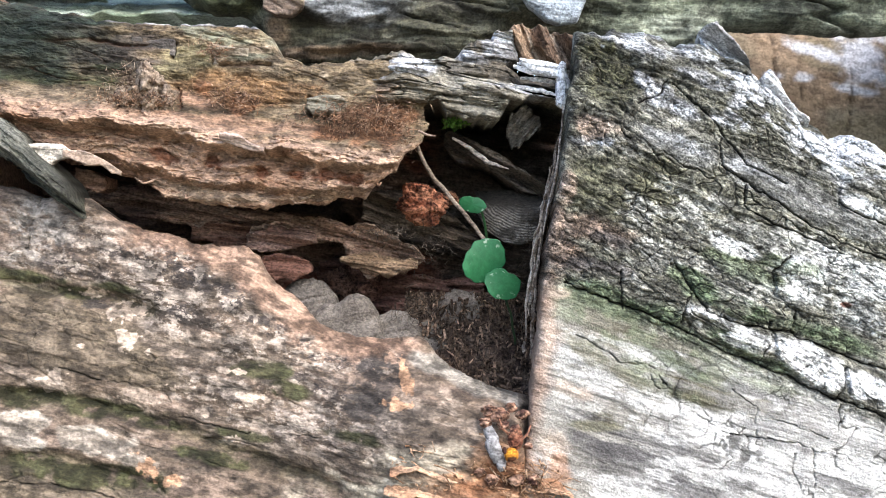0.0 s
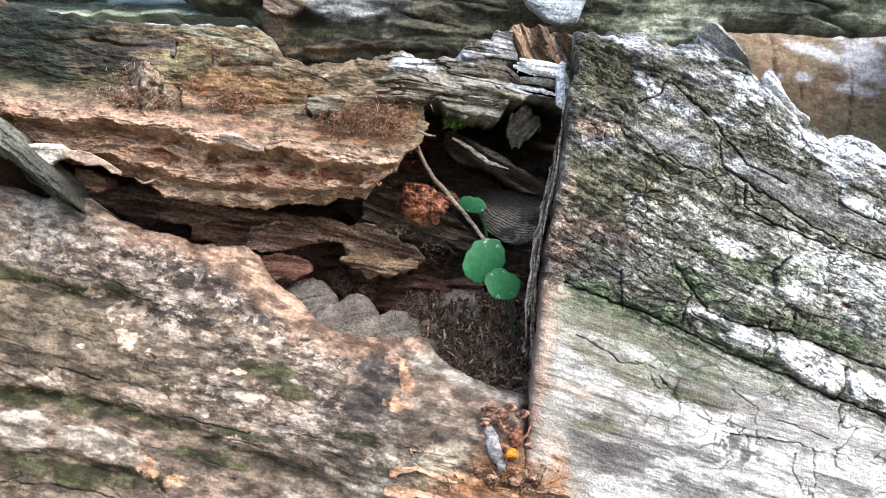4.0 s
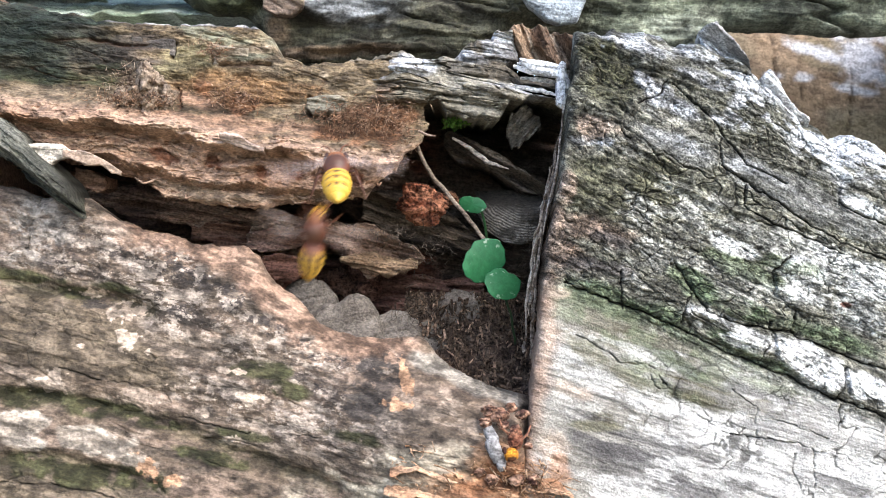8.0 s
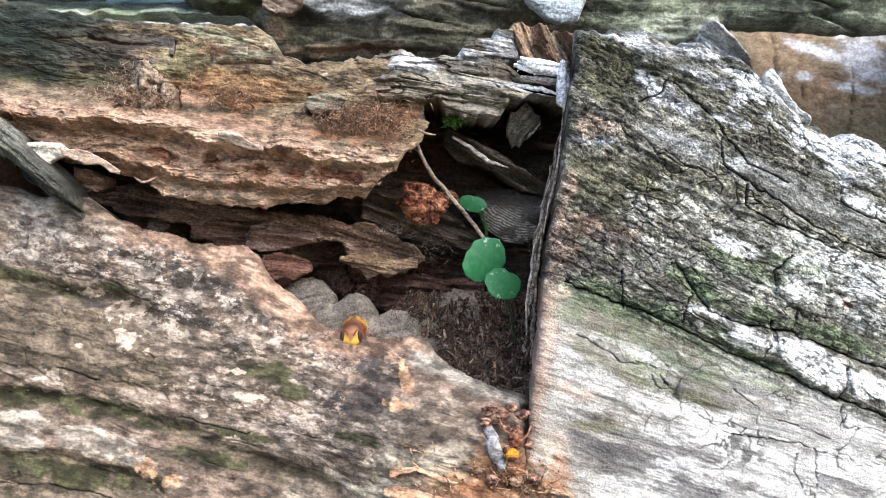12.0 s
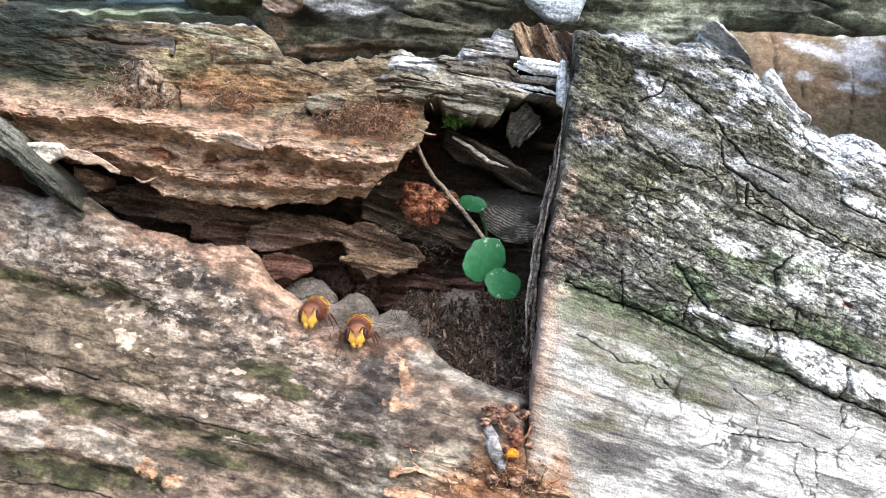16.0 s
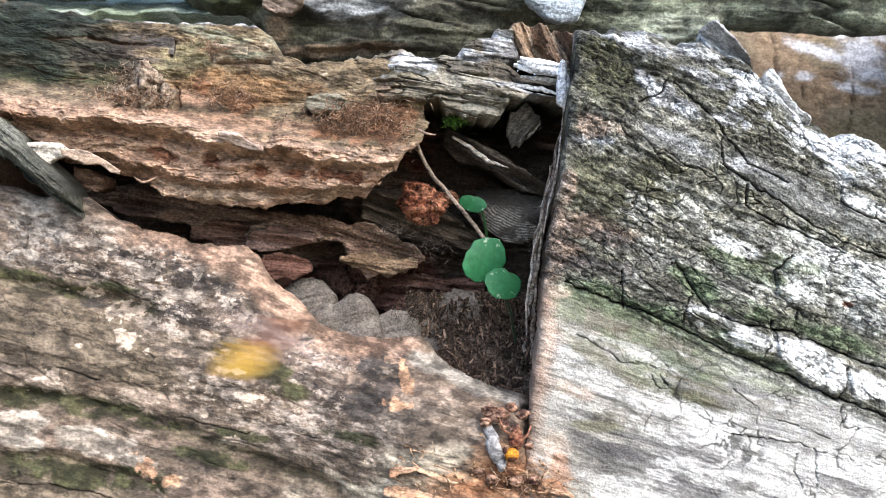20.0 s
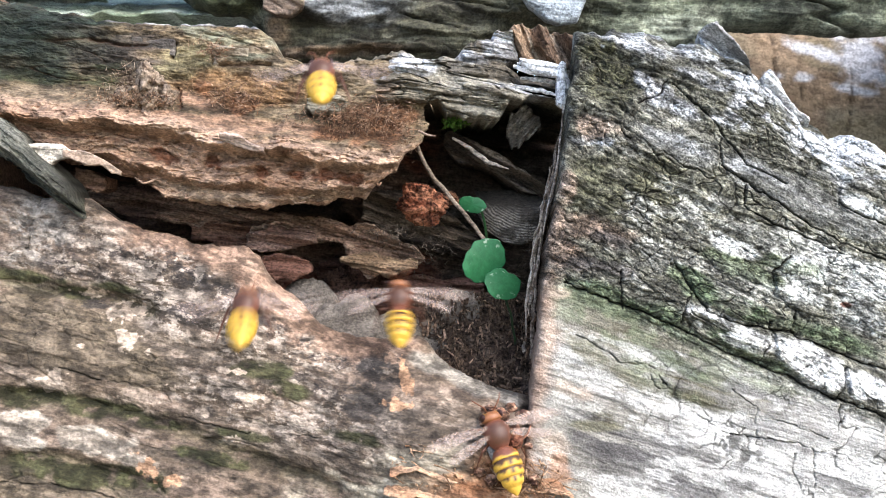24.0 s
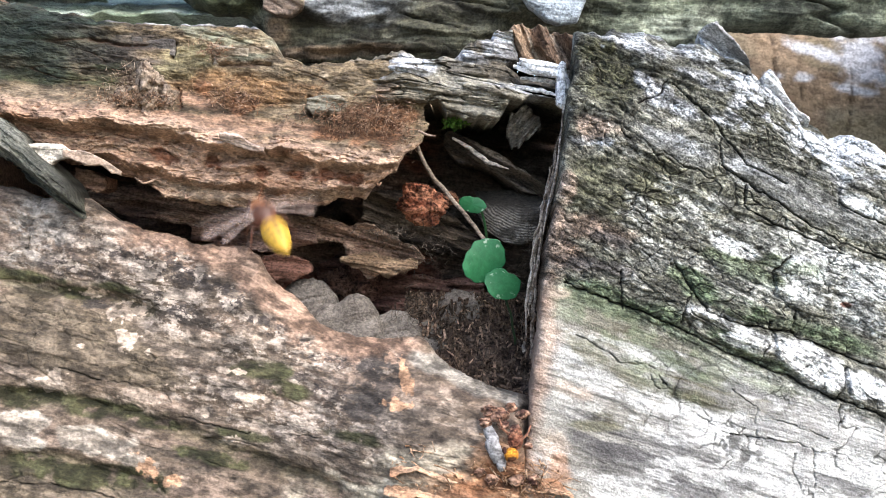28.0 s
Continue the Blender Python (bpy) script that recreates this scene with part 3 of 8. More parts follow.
    grey = blobs(X, Z, [(0.0639, 0.4903, 0.0072, 0.0031, -28), (0.0563, 0.4961, 0.0035, 0.0016, -40), (0.0731, 0.4974, 0.0076, 0.0021, -22), (0.0484, 0.5088, 0.0064, 0.0014, -20), (0.0585, 0.5053, 0.0048, 0.0019, -25), (0.0712, 0.5045, 0.0054, 0.0013, -20), (0.0762, 0.4854, 0.0031, 0.0014, -25), (0.0399, 0.4798, 0.0047, 0.0014, -8)], 0.8, 240, 154, 0.25)
    c = mixc(c, (0.40, 0.40, 0.42), 0.8 * grey * (0.55 + 0.45 * step(0.40, 0.55, fb(a * 70, b * 300, 155, 4))))
    flake = step(0.575, 0.61, fb(a * 75, b * 150, 156, 6, 0.66)) * blobs(X, Z, [(0.0713, 0.4547, 0.0291, 0.0092, -22), (0.0560, 0.4532, 0.0183, 0.0076, -15), (0.1001, 0.4502, 0.0168, 0.0046, -20)], 0.4, 60, 157, 0.5)
    c = mixc(c, (0.40, 0.39, 0.36), 0.6 * flake * (1 - low))
    c = mixc(c, (0.34, 0.255, 0.205), 0.8 * blobs(X, Z, [(0.0408, 0.4830, 0.0059, 0.0031, -12), (0.0334, 0.4671, 0.0022, 0.0040, 0)], 0.7, 220, 158, 0.25))
    c = mixc(c, (0.175, 0.12, 0.092), 0.8 * blobs(X, Z, [(0.0400, 0.4555, 0.0095, 0.0037, -14), (0.0308, 0.4563, 0.0028, 0.0077, 0), (0.0329, 0.4486, 0.0061, 0.0034, -10), (0.0265, 0.4321, 0.0021, 0.0075, 0)], 0.7, 160, 160))
    c = mixc(c, (0.085, 0.075, 0.072), 0.8 * blobs(X, Z, [(0.0389, 0.4456, 0.0122, 0.0024, -8), (0.0467, 0.4517, 0.0076, 0.0018, -20)], 0.7, 160, 161))
    # white crust on the crest and on the broken blocks
    crest = step(0.0165, 0.0085, top - Z + 0.010 * (fb(X * 90, Z * 90, 162, 5, 0.6) - 0.5)) * step(0.0753, 0.0829, X)
    crest = np.maximum(crest, blobs(X, Z, [(0.0858, 0.4879, 0.0071, 0.0063, -40)], 0.6, 140, 163))
    c = mixc(c, (0.70, 0.70, 0.73), 0.93 * crest * step(0.36, 0.47, fb(a * 110, b * 190, 165, 5, 0.62)))
    pits = (1 - step(0.0, 0.07, cells(a * 150 + 2 * fb(a * 120, b * 120, 166), b * 190 + 2 * fb(a * 120, b * 120, 168), 167)[0])) * crest
    c = mixc(c, (0.10, 0.096, 0.092), 0.85 * pits * step(0.4, 0.55, fb(X * 120, Z * 120, 169)))
    Y += 0.0007 * pits
    frost = step(0.010, 0.002, top - Z + 0.008 * (fb(X * 90, Z * 90, 176) - 0.5)) * step(0.47, 0.56, fb(a * 90, b * 230, 177, 5, 0.62))
    c = mixc(c, (0.46, 0.47, 0.49), 0.7 * frost)
    pale = blobs(X, Z, [(0.0965, 0.4433, 0.0083, 0.0052, -22), (0.1148, 0.4617, 0.0062, 0.0025, -24), (0.1060, 0.4479, 0.0076, 0.0021, -22), (0.0787, 0.4502, 0.0076, 0.0021, -24), (0.1146, 0.4411, 0.0076, 0.0045, -15)], 0.6, 200, 170, 0.25)
    c = mixc(c, (0.74, 0.73, 0.71), 0.85 * pale * (0.6 + 0.4 * step(0.38, 0.52, fb(a * 60, b * 240, 171, 5))))
    # broad paler grey areas across the middle right
    broad_pale = blobs(X, Z, [(0.0996, 0.4441, 0.0228, 0.0079, -20), (0.1124, 0.4321, 0.0090, 0.0036, -18), (0.0772, 0.4502, 0.0137, 0.0034, -22)], 0.5, 90, 199, 0.5)
    c = mixc(c, (0.44, 0.44, 0.425), 0.55 * broad_pale * step(0.40, 0.54, fb(a * 40, b * 150, 200, 5, 0.62)))
    # the pale lower face
    d = np.ones((*X.shape, 3)) * np.array((0.36, 0.34, 0.30))
    d = mixc(d, (0.66, 0.65, 0.63), 0.92 * step(0.0440, 0.0767, X - 0.6 * (Z - 0.41) + 0.03 * (fb(X * 40, Z * 40, 144, 4) - 0.5)))
    d = mixc(d, (0.52, 0.50, 0.465), 0.7 * blobs(X, Z, [(0.0336, 0.4115, 0.0089, 0.0074, -10), (0.0442, 0.4188, 0.0075, 0.0030, -25), (0.0405, 0.3899, 0.0132, 0.0024, -12)], 0.5, 90, 146))
    d = mixc(d, (0.20, 0.185, 0.14), 0.85 * step(0.42, 0.54, fb(al * 60, bl * 130, 142, 6, 0.64)) * blobs(X, Z, [(0.0549, 0.4261, 0.0180, 0.0075, -25), (0.0664, 0.4144, 0.0164, 0.0057, -22), (0.0446, 0.4321, 0.0120, 0.0060, -15), (0.0826, 0.4115, 0.0134, 0.0039, -20)], 0.5, 80, 148, 0.4))
    d = mixc(d, (0.10, 0.088, 0.054), 0.85 * step(0.46, 0.55, fb(al * 80, bl * 150, 149, 6, 0.64)) * blobs(X, Z, [(0.0534, 0.4247, 0.0105, 0.0060, -28), (0.0633, 0.4130, 0.0104, 0.0033, -25), (0.0408, 0.4050, 0.0074, 0.0018, -4), (0.0707, 0.4115, 0.0059, 0.0030, -20)], 0.5, 90, 150, 0.4))
    streak = grooves(X, Z, [[(0.0378, 0.4036), (0.0510, 0.3993), (0.0670, 0.3950), (0.0875, 0.3867)], [(0.0407, 0.3986), (0.0582, 0.3929), (0.0699, 0.3870)]], 0.0062, 164, 0.003) * step(0.38, 0.46, fb(al * 18, bl * 330, 179, 6, 0.66))
    streak = np.maximum(streak, 0.8 * grooves(X, Z, [[(0.0752, 0.4130), (0.0869, 0.4094), (0.0985, 0.4050)], [(0.0806, 0.4029), (0.0980, 0.3972)], [(0.0964, 0.3914), (0.1110, 0.3858)], [(0.0584, 0.4000), (0.0758, 0.3950), (0.0934, 0.3885)], [(0.0684, 0.3914), (0.0817, 0.3867)], [(0.0464, 0.3885), (0.0611, 0.3858)]], 0.0028, 180, 0.002) * step(0.40, 0.52, fb(al * 22, bl * 300, 181, 5, 0.6)))
    d = mixc(d, (0.085, 0.079, 0.082), 0.92 * streak)
    d = mixc(d, (0.27, 0.26, 0.25), 0.6 * step(0.50, 0.58, fb(al * 26, bl * 330, 182, 6, 0.66)))
    d = mixc(d, (0.78, 0.77, 0.75), 0.6 * step(0.54, 0.60, fb(al * 50, bl * 190, 196, 6, 0.66)))
    Y += (0.5 - fb(al * 26, bl * 330, 182, 6, 0.66)) * 0.0016 * low
    d = mixc(d, (0.19, 0.178, 0.115), 0.7 * blobs(X, Z, [(0.0393, 0.4036, 0.0089, 0.0013, -4), (0.0383, 0.4232, 0.0090, 0.0024, -28), (0.0501, 0.4159, 0.0089, 0.0018, -28), (0.0677, 0.4108, 0.0050, 0.0018, -20)], 0.7, 180, 183))
    c = c * (1 - low[..., None]) * np.array((0.975, 1.0, 0.97)) + d * low[..., None] * np.array((0.80, 0.80, 0.77))
    # algae along the deep cracks
    wet = fb(a * 70, b * 150, 184, 5, 0.62)
    green = np.maximum(blobs(X, Z, [(0.0455, 0.4358, 0.0128, 0.0039, -20), (0.0567, 0.4328, 0.0090, 0.0033, -22), (0.0387, 0.4388, 0.0061, 0.0024, -10)], 0.6, 130, 185, 0.4), blobs(X, Z, [(0.0793, 0.4343, 0.0151, 0.0027, -20), (0.1044, 0.4261, 0.0150, 0.0026, -20), (0.0676, 0.4411, 0.0076, 0.0030, -25), (0.0759, 0.4261, 0.0075, 0.0018, -25)], 0.6, 150, 186, 0.35))
    green = np.maximum(green, 0.75 * blobs(X, Z, [(0.0607, 0.4203, 0.0134, 0.0015, -30), (0.0829, 0.4441, 0.0137, 0.0024, -20), (0.0921, 0.4456, 0.0091, 0.0021, -10), (0.0684, 0.4261, 0.0180, 0.0021, -22), (0.0890, 0.4188, 0.0179, 0.0013, -18)], 0.8, 180, 187, 0.4))
    c = mixc(c, (0.055, 0.078, 0.040), 0.88 * np.clip(green, 0, 1) * step(0.30, 0.50, wet))
    c = mixc(c, (0.16, 0.18, 0.115), 0.5 * green * step(0.55, 0.66, wet))
    block = blobs(X, Z, [(0.0760, 0.4284, 0.0105, 0.0033, -26), (0.0980, 0.4195, 0.0108, 0.0045, -28), (0.1132, 0.4130, 0.0074, 0.0036, -20)], 0.5, 150, 193, 0.25)
    c = mixc(c, (0.82, 0.82, 0.78), 0.9 * block * step(0.30, 0.44, fb(a * 60, b * 130, 194, 5, 0.6)))
    haze = blobs(X, Z, [(0.0446, 0.4321, 0.0181, 0.0069, -22), (0.0623, 0.4232, 0.0165, 0.0054, -25), (0.0814, 0.4173, 0.0149, 0.0030, -22), (0.0561, 0.4173, 0.0104, 0.0039, -25)], 0.5, 90, 197, 0.6) * low
    c = mixc(c, (0.165, 0.185, 0.115), 0.75 * haze * step(0.40, 0.54, fb(al * 70, bl * 120, 198, 6, 0.66)))
    # torn tan border beside the hollow
    rim = step(0.0062, 0.0005, X - left + 0.006 * (fb(X * 120, Z * 120, 188, 5) - 0.5)) * step(0.452, 0.436, Z)
    c = mixc(c, (0.30, 0.20, 0.145), 0.85 * rim)
    c = mixc(c, (0.52, 0.41, 0.32), 0.6 * blobs(X, Z, [(0.0271, 0.4247, 0.0021, 0.0060, 0), (0.0304, 0.4381, 0.0036, 0.0018, 0), (0.0288, 0.3972, 0.0035, 0.0044, 0), (0.0336, 0.4130, 0.0059, 0.0021, -20)], 0.7, 200, 172))
    c = mixc(c, (0.36, 0.20, 0.12), 0.7 * blobs(X, Z, [(0.0303, 0.3921, 0.0032, 0.0041, 0), (0.0259, 0.3870, 0.0026, 0.0026, 0)], 0.7, 200, 189))
    c = mixc(c, (0.11, 0.035, 0.02), 0.9 * blobs(X, Z, [(0.1087, 0.4349, 0.0017, 0.0008, -10)], 0.2, 200, 190))
    grit = fb(a * 480, b * 760, 192, 4, 0.7)
    c *= (1 + (0.55 * step(0.53, 0.64, grit) - 0.52 * step(0.47, 0.37, grit)) * (1 - 0.8 * low) * (1 - 0.5 * crest) * (1 - 0.6 * calm))[..., None]
    Y += (0.5 - grit) * 0.0012 * (1 - 0.8 * low)
    tiny = fb(a * 230, b * 560, 191, 5, 0.68)
    c *= (1 + (0.42 * step(0.50, 0.64, tiny) - 0.42 * step(0.50, 0.36, tiny)) * (1 - 0.72 * low) * (1 - 0.4 * crest))[..., None]
    c = mixc(c, (0.02, 0.018, 0.015), np.clip(0.95 * big + 0.45 * fine + 0.75 * net + 0.8 * web + 0.6 * shard, 0, 1))
    return Y, grained(c, 1.2 - 0.75 * low)


def grey_timber(U, V):
    x0 = 0.0385 + 0.0965 * U
    top = TIM_TOP(x0) + (fb(x0 * 240, x0 * 0, 111, 5) - 0.5) * 0.005
    Z = 0.366 + (top - 0.366) * V
    left = TIM_LEFT(Z) + (fb(Z * 130, Z * 0 + 3, 113, 6, 0.62) - 0.5) * 0.0034
    X = left + (0.135 - left) * U
    Y, c = timber_surface(X, Z, top, left)
    return X, Y + roll(top - Z, 0.006) + roll(X - left, 0.0025), Z, c


timber = tagged(new("cracked_timber"), "grey weathered cracked timber with green algae and white lichen", "timber")
mass("timber_body", M_GREY, grey_timber, (520, 700), timber, thick=0.05)

# ---- the decayed trunk above the hollow: grey outside, orange rotten ledge below ----
LEDGE = curve([(-0.1922, 0.4924), (-0.1435, 0.4834), (-0.1273, 0.4826), (-0.1176, 0.4791), (-0.1094, 0.4748), (-0.0997, 0.4735), (-0.0891, 0.4716), (-0.0786, 0.4656), (-0.0688, 0.4635), (-0.0624, 0.4622), (-0.051, 0.4617), (-0.0429, 0.4632), (-0.0331, 0.4635), (-0.0218, 0.4656), (-0.0182, 0.47), (-0.0136, 0.4729), (-0.0104, 0.4753), (-0.008, 0.4778), (-0.007, 0.4826)])
TRUNK_TOP = curve([(-0.1969, 0.5287), (-0.1282, 0.5244), (-0.1184, 0.5218), (-0.1037, 0.5188), (-0.0873, 0.5177), (-0.0726, 0.5177), (-0.0563, 0.5166), (-0.0513, 0.5136), (-0.0481, 0.5084), (-0.0415, 0.5058), (-0.0301, 0.5063), (-0.0137, 0.5071), (0.0010, 0.5058)])


LIPS = (([(-0.1380, 0.4894), (-0.1282, 0.4883), (-0.1037, 0.4865), (-0.0792, 0.4832), (-0.0612, 0.4799), (-0.0497, 0.4770), (-0.0464, 0.4783), (-0.0325, 0.4750), (-0.0182, 0.4740), (-0.0110, 0.4750), (-0.0039, 0.4753)], 0.0085),
        ([(-0.1380, 0.4829), (-0.1184, 0.4799), (-0.1020, 0.4780), (-0.0819, 0.4734), (-0.0688, 0.4704), (-0.0533, 0.4682), (-0.0402, 0.4670), (-0.0317, 0.4682), (-0.0226, 0.4672), (-0.0105, 0.4682)], 0.0045),
        ([(-0.1380, 0.4858), (-0.1151, 0.4835), (-0.0890, 0.4793), (-0.0742, 0.4760), (-0.0497, 0.4724), (-0.0301, 0.4711), (-0.0105, 0.4718)], 0.0022))


def rotten_trunk(U, V):
    x0 = -0.140 + 0.1335 * U
    bot = LEDGE(x0) + (fb(x0 * 120, x0 * 0, 211, 6, 0.62) - 0.5) * 0.006
    top = TRUNK_TOP(x0) + (fb(x0 * 200, x0 * 0, 212, 5, 0.62) - 0.5) * 0.003
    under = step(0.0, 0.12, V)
    v = np.clip((V - 0.12) / 0.88, 0, 1)
    Z = bot + (top - bot) * v
    X = x0 + U ** 12 * (fb(Z * 220, Z * 0, 213, 4) - 0.6) * 0.010
    a, b = turned(X, Z, -6)
    b = b + 0.004 * (fb(a * 26, b * 50, 214, 3) - 0.5) + 0.0009 * (fb(a * 130, b * 210, 215, 3) - 0.5)
    ragged = 0.0075 * (fb(a * 70, b * 60, 216, 6, 0.68) - 0.5)
    broken = 0.25 + 1.5 * fb(a * 45, b * 70, 218, 5, 0.64)
    crest = curve(LIPS[0][0])(x0)
    above = Z - crest
    soft = step(0.000, 0.007, above)
    # layered lips of the ledge, undercut below, and the receding face above
    Y = 0.006 + 0.010 * step(0.0, 0.016, above) + 0.004 * step(0.02, 0.05, above)
    lip = np.zeros_like(X)
    for line, height in LIPS:
        d = Z - curve(line)(x0) + ragged
        edge = np.where(d > 0, np.exp(-(d / 0.0050) ** 2), np.exp(-(d / 0.0011) ** 2))
        Y -= height * edge * np.clip(broken, 0.3, 1.3)
        lip = np.maximum(lip, edge * height / 0.0085)
    strata = fb(a * 20, b * 190 + 1.2 * fb(a * 90, b * 90, 219, 4), 220, 5, 0.6)
    Y += (0.5 - np.floor(strata * 9) / 9) * 0.0080 * (1 - soft)
    Y += (0.5 - fb(a * 150, b * 330, 222, 5, 0.66)) * 0.0040 * (1 - 0.6 * soft)
    Y += (0.5 - fb(a * 16, b * 110, 221, 4)) * (0.007 - 0.003 * soft) + (0.5 - fb(a * 45, b * 260, 223, 5, 0.6)) * 0.0032
    Y += (0.5 - fb(X * 55, Z * 75, 227, 4)) * 0.006 + (0.5 - fb(a * 110, b * 240, 224, 5, 0.64)) * 0.0036 * soft
    pit = blobs(X, Z, [(-0.0808, 0.4768, 0.0033, 0.0023, 0), (-0.0669, 0.4747, 0.0039, 0.0020, -8), (-0.0517, 0.4718, 0.0028, 0.0016, 0), (-0.0424, 0.4711, 0.0023, 0.0015, 0), (-0.0293, 0.4706, 0.0065, 0.0016, -6), (-0.0603, 0.4924, 0.0039, 0.0023, -10)], 1.1, 330, 229, 0.3)
    Y += 0.0016 * pit
    scar = grooves(X, Z, [[(-0.0931, 0.5009), (-0.0919, 0.4951), (-0.0935, 0.4902)], [(-0.0792, 0.4976), (-0.0772, 0.4910)], [(-0.0399, 0.4946), (-0.0391, 0.4897), (-0.0301, 0.4886)], [(-0.0685, 0.5107), (-0.0684, 0.5051), (-0.0513, 0.5048)], [(-0.1053, 0.5126), (-0.0922, 0.5103), (-0.0805, 0.5107), (-0.0808, 0.5071)]], 0.0006, 217, 0.0008)
    Y += 0.0022 * scar
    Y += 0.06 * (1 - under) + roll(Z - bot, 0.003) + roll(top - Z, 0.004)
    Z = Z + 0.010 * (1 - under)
    # pink and pale decayed wood of the ledge
    c = np.ones((*X.shape, 3)) * np.array((0.345, 0.235, 0.172))
    c = mixc(c, (0.40, 0.285, 0.215), 0.85 * step(0.44, 0.60, fb(a * 24, b * 110, 231, 6, 0.6)))
    c = mixc(c, (0.22, 0.13, 0.085), 0.7 * step(0.54, 0.63, fb(a * 34, b * 130, 233, 6, 0.62)))
    c = mixc(c, (0.27, 0.20, 0.145), 0.6 * blobs(X, Z, [(-0.1119, 0.4845, 0.0229, 0.0033, -6), (-0.0988, 0.4796, 0.0147, 0.0020, -10)], 0.6, 120, 234))
    c = mixc(c, (0.19, 0.105, 0.065), 0.7 * blobs(X, Z, [(-0.1070, 0.4829, 0.0147, 0.0008, -8), (-0.0906, 0.4829, 0.0114, 0.0008, -12), (-0.1184, 0.4870, 0.0098, 0.0007, -6)], 0.9, 200, 235))
    c = mixc(c, (0.33, 0.262, 0.20), 0.8 * blobs(X, Z, [(-0.0628, 0.4649, 0.0180, 0.0016, -3), (-0.0366, 0.4652, 0.0131, 0.0013, 5), (-0.0742, 0.4673, 0.0098, 0.0013, -12)], 0.6, 150, 236))
    c = mixc(c, (0.46, 0.35, 0.27), 0.7 * lip * step(0.34, 0.52, fb(a * 50, b * 140, 232, 5)) * step(-0.0988, -0.0742, X))
    c = mixc(c, (0.17, 0.070, 0.038), 0.85 * pit)
    c = mixc(c, (0.16, 0.085, 0.055), 0.35 * step(0.72, 0.98, strata * 9 % 1) * step(0.44, 0.56, fb(a * 50, b * 60, 257, 4)))
    # weathered face above it
    grey = step(0.0015, 0.0065, above + 0.006 * (fb(a * 60, b * 90, 237, 5) - 0.5))
    g = np.ones((*X.shape, 3)) * np.array((0.150, 0.120, 0.078))
    g = mixc(g, (0.215, 0.18, 0.13), 0.75 * step(0.50, 0.60, fb(a * 50, b * 190, 238, 6, 0.64)))
    g = mixc(g, (0.062, 0.048, 0.033), 0.75 * step(0.52, 0.61, fb(a * 55, b * 200, 239, 6, 0.64)))
    g = mixc(g, (0.22, 0.135, 0.070), 0.8 * blobs(X, Z, [(-0.0579, 0.4976, 0.0213, 0.0043, -3), (-0.0432, 0.4943, 0.0114, 0.0023, -3), (-0.0726, 0.5017, 0.0098, 0.0020, 0)], 0.6, 110, 241) * step(0.40, 0.56, fb(a * 26, b * 150, 240, 5)))
    g = mixc(g, (0.27, 0.18, 0.13), 0.8 * blobs(X, Z, [(-0.0595, 0.4861, 0.0196, 0.0026, -4), (-0.0792, 0.4886, 0.0098, 0.0016, -4), (-0.0742, 0.4943, 0.0065, 0.0026, -20), (-0.0366, 0.4845, 0.0098, 0.0023, -4)], 0.7, 160, 242))
    g = mixc(g, (0.19, 0.098, 0.055), 0.8 * blobs(X, Z, [(-0.0203, 0.4853, 0.0101, 0.0065, -4), (-0.0317, 0.4829, 0.0065, 0.0023, 0), (-0.0603, 0.4927, 0.0046, 0.0028, -8), (-0.0710, 0.4984, 0.0026, 0.0023, 0), (-0.0137, 0.4894, 0.0049, 0.0033, 0)], 0.7, 200, 243, 0.3))
    g = mixc(g, (0.215, 0.175, 0.125), 0.85 * blobs(X, Z, [(-0.1151, 0.4943, 0.0196, 0.0033, -4), (-0.1070, 0.4902, 0.0147, 0.0015, -4)], 0.5, 130, 244, 0.3))
    g = mixc(g, (0.050, 0.056, 0.026), 0.85 * blobs(X, Z, [(-0.1168, 0.5012, 0.0213, 0.0023, -3), (-0.1037, 0.4992, 0.0098, 0.0013, 0), (-0.0971, 0.5041, 0.0082, 0.0015, 0)], 0.7, 160, 245, 0.3))
    g = mixc(g, (0.065, 0.056, 0.050), 0.8 * blobs(X, Z, [(-0.0922, 0.5120, 0.0124, 0.0029, -3), (-0.1037, 0.5082, 0.0131, 0.0036, -4), (-0.0873, 0.5041, 0.0082, 0.0023, 0), (-0.1086, 0.5148, 0.0114, 0.0026, 0)], 0.5, 120, 246, 0.3))
    g = mixc(g, (0.185, 0.175, 0.105), 0.7 * blobs(X, Z, [(-0.0742, 0.5066, 0.0072, 0.0046, 0), (-0.0792, 0.5025, 0.0065, 0.0023, 0)], 0.5, 140, 247))
    g = mixc(g, (0.20, 0.215, 0.165), 0.8 * blobs(X, Z, [(-0.0628, 0.5136, 0.0131, 0.0026, -3), (-0.0742, 0.5156, 0.0114, 0.0016, 0), (-0.0563, 0.5074, 0.0065, 0.0023, 0)], 0.7, 180, 248, 0.3) * step(0.38, 0.52, fb(a * 60, b * 160, 249, 5)))
    g = mixc(g, (0.37, 0.315, 0.24), 0.85 * blobs(X, Z, [(-0.0653, 0.5087, 0.0029, 0.0020, 0), (-0.0595, 0.5053, 0.0092, 0.0007, -2), (-0.0680, 0.5071, 0.0007, 0.0023, 8), (-0.0554, 0.5094, 0.0033, 0.0010, 0), (-0.0357, 0.5022, 0.0015, 0.0010, 0)], 0.9, 330, 250, 0.2))
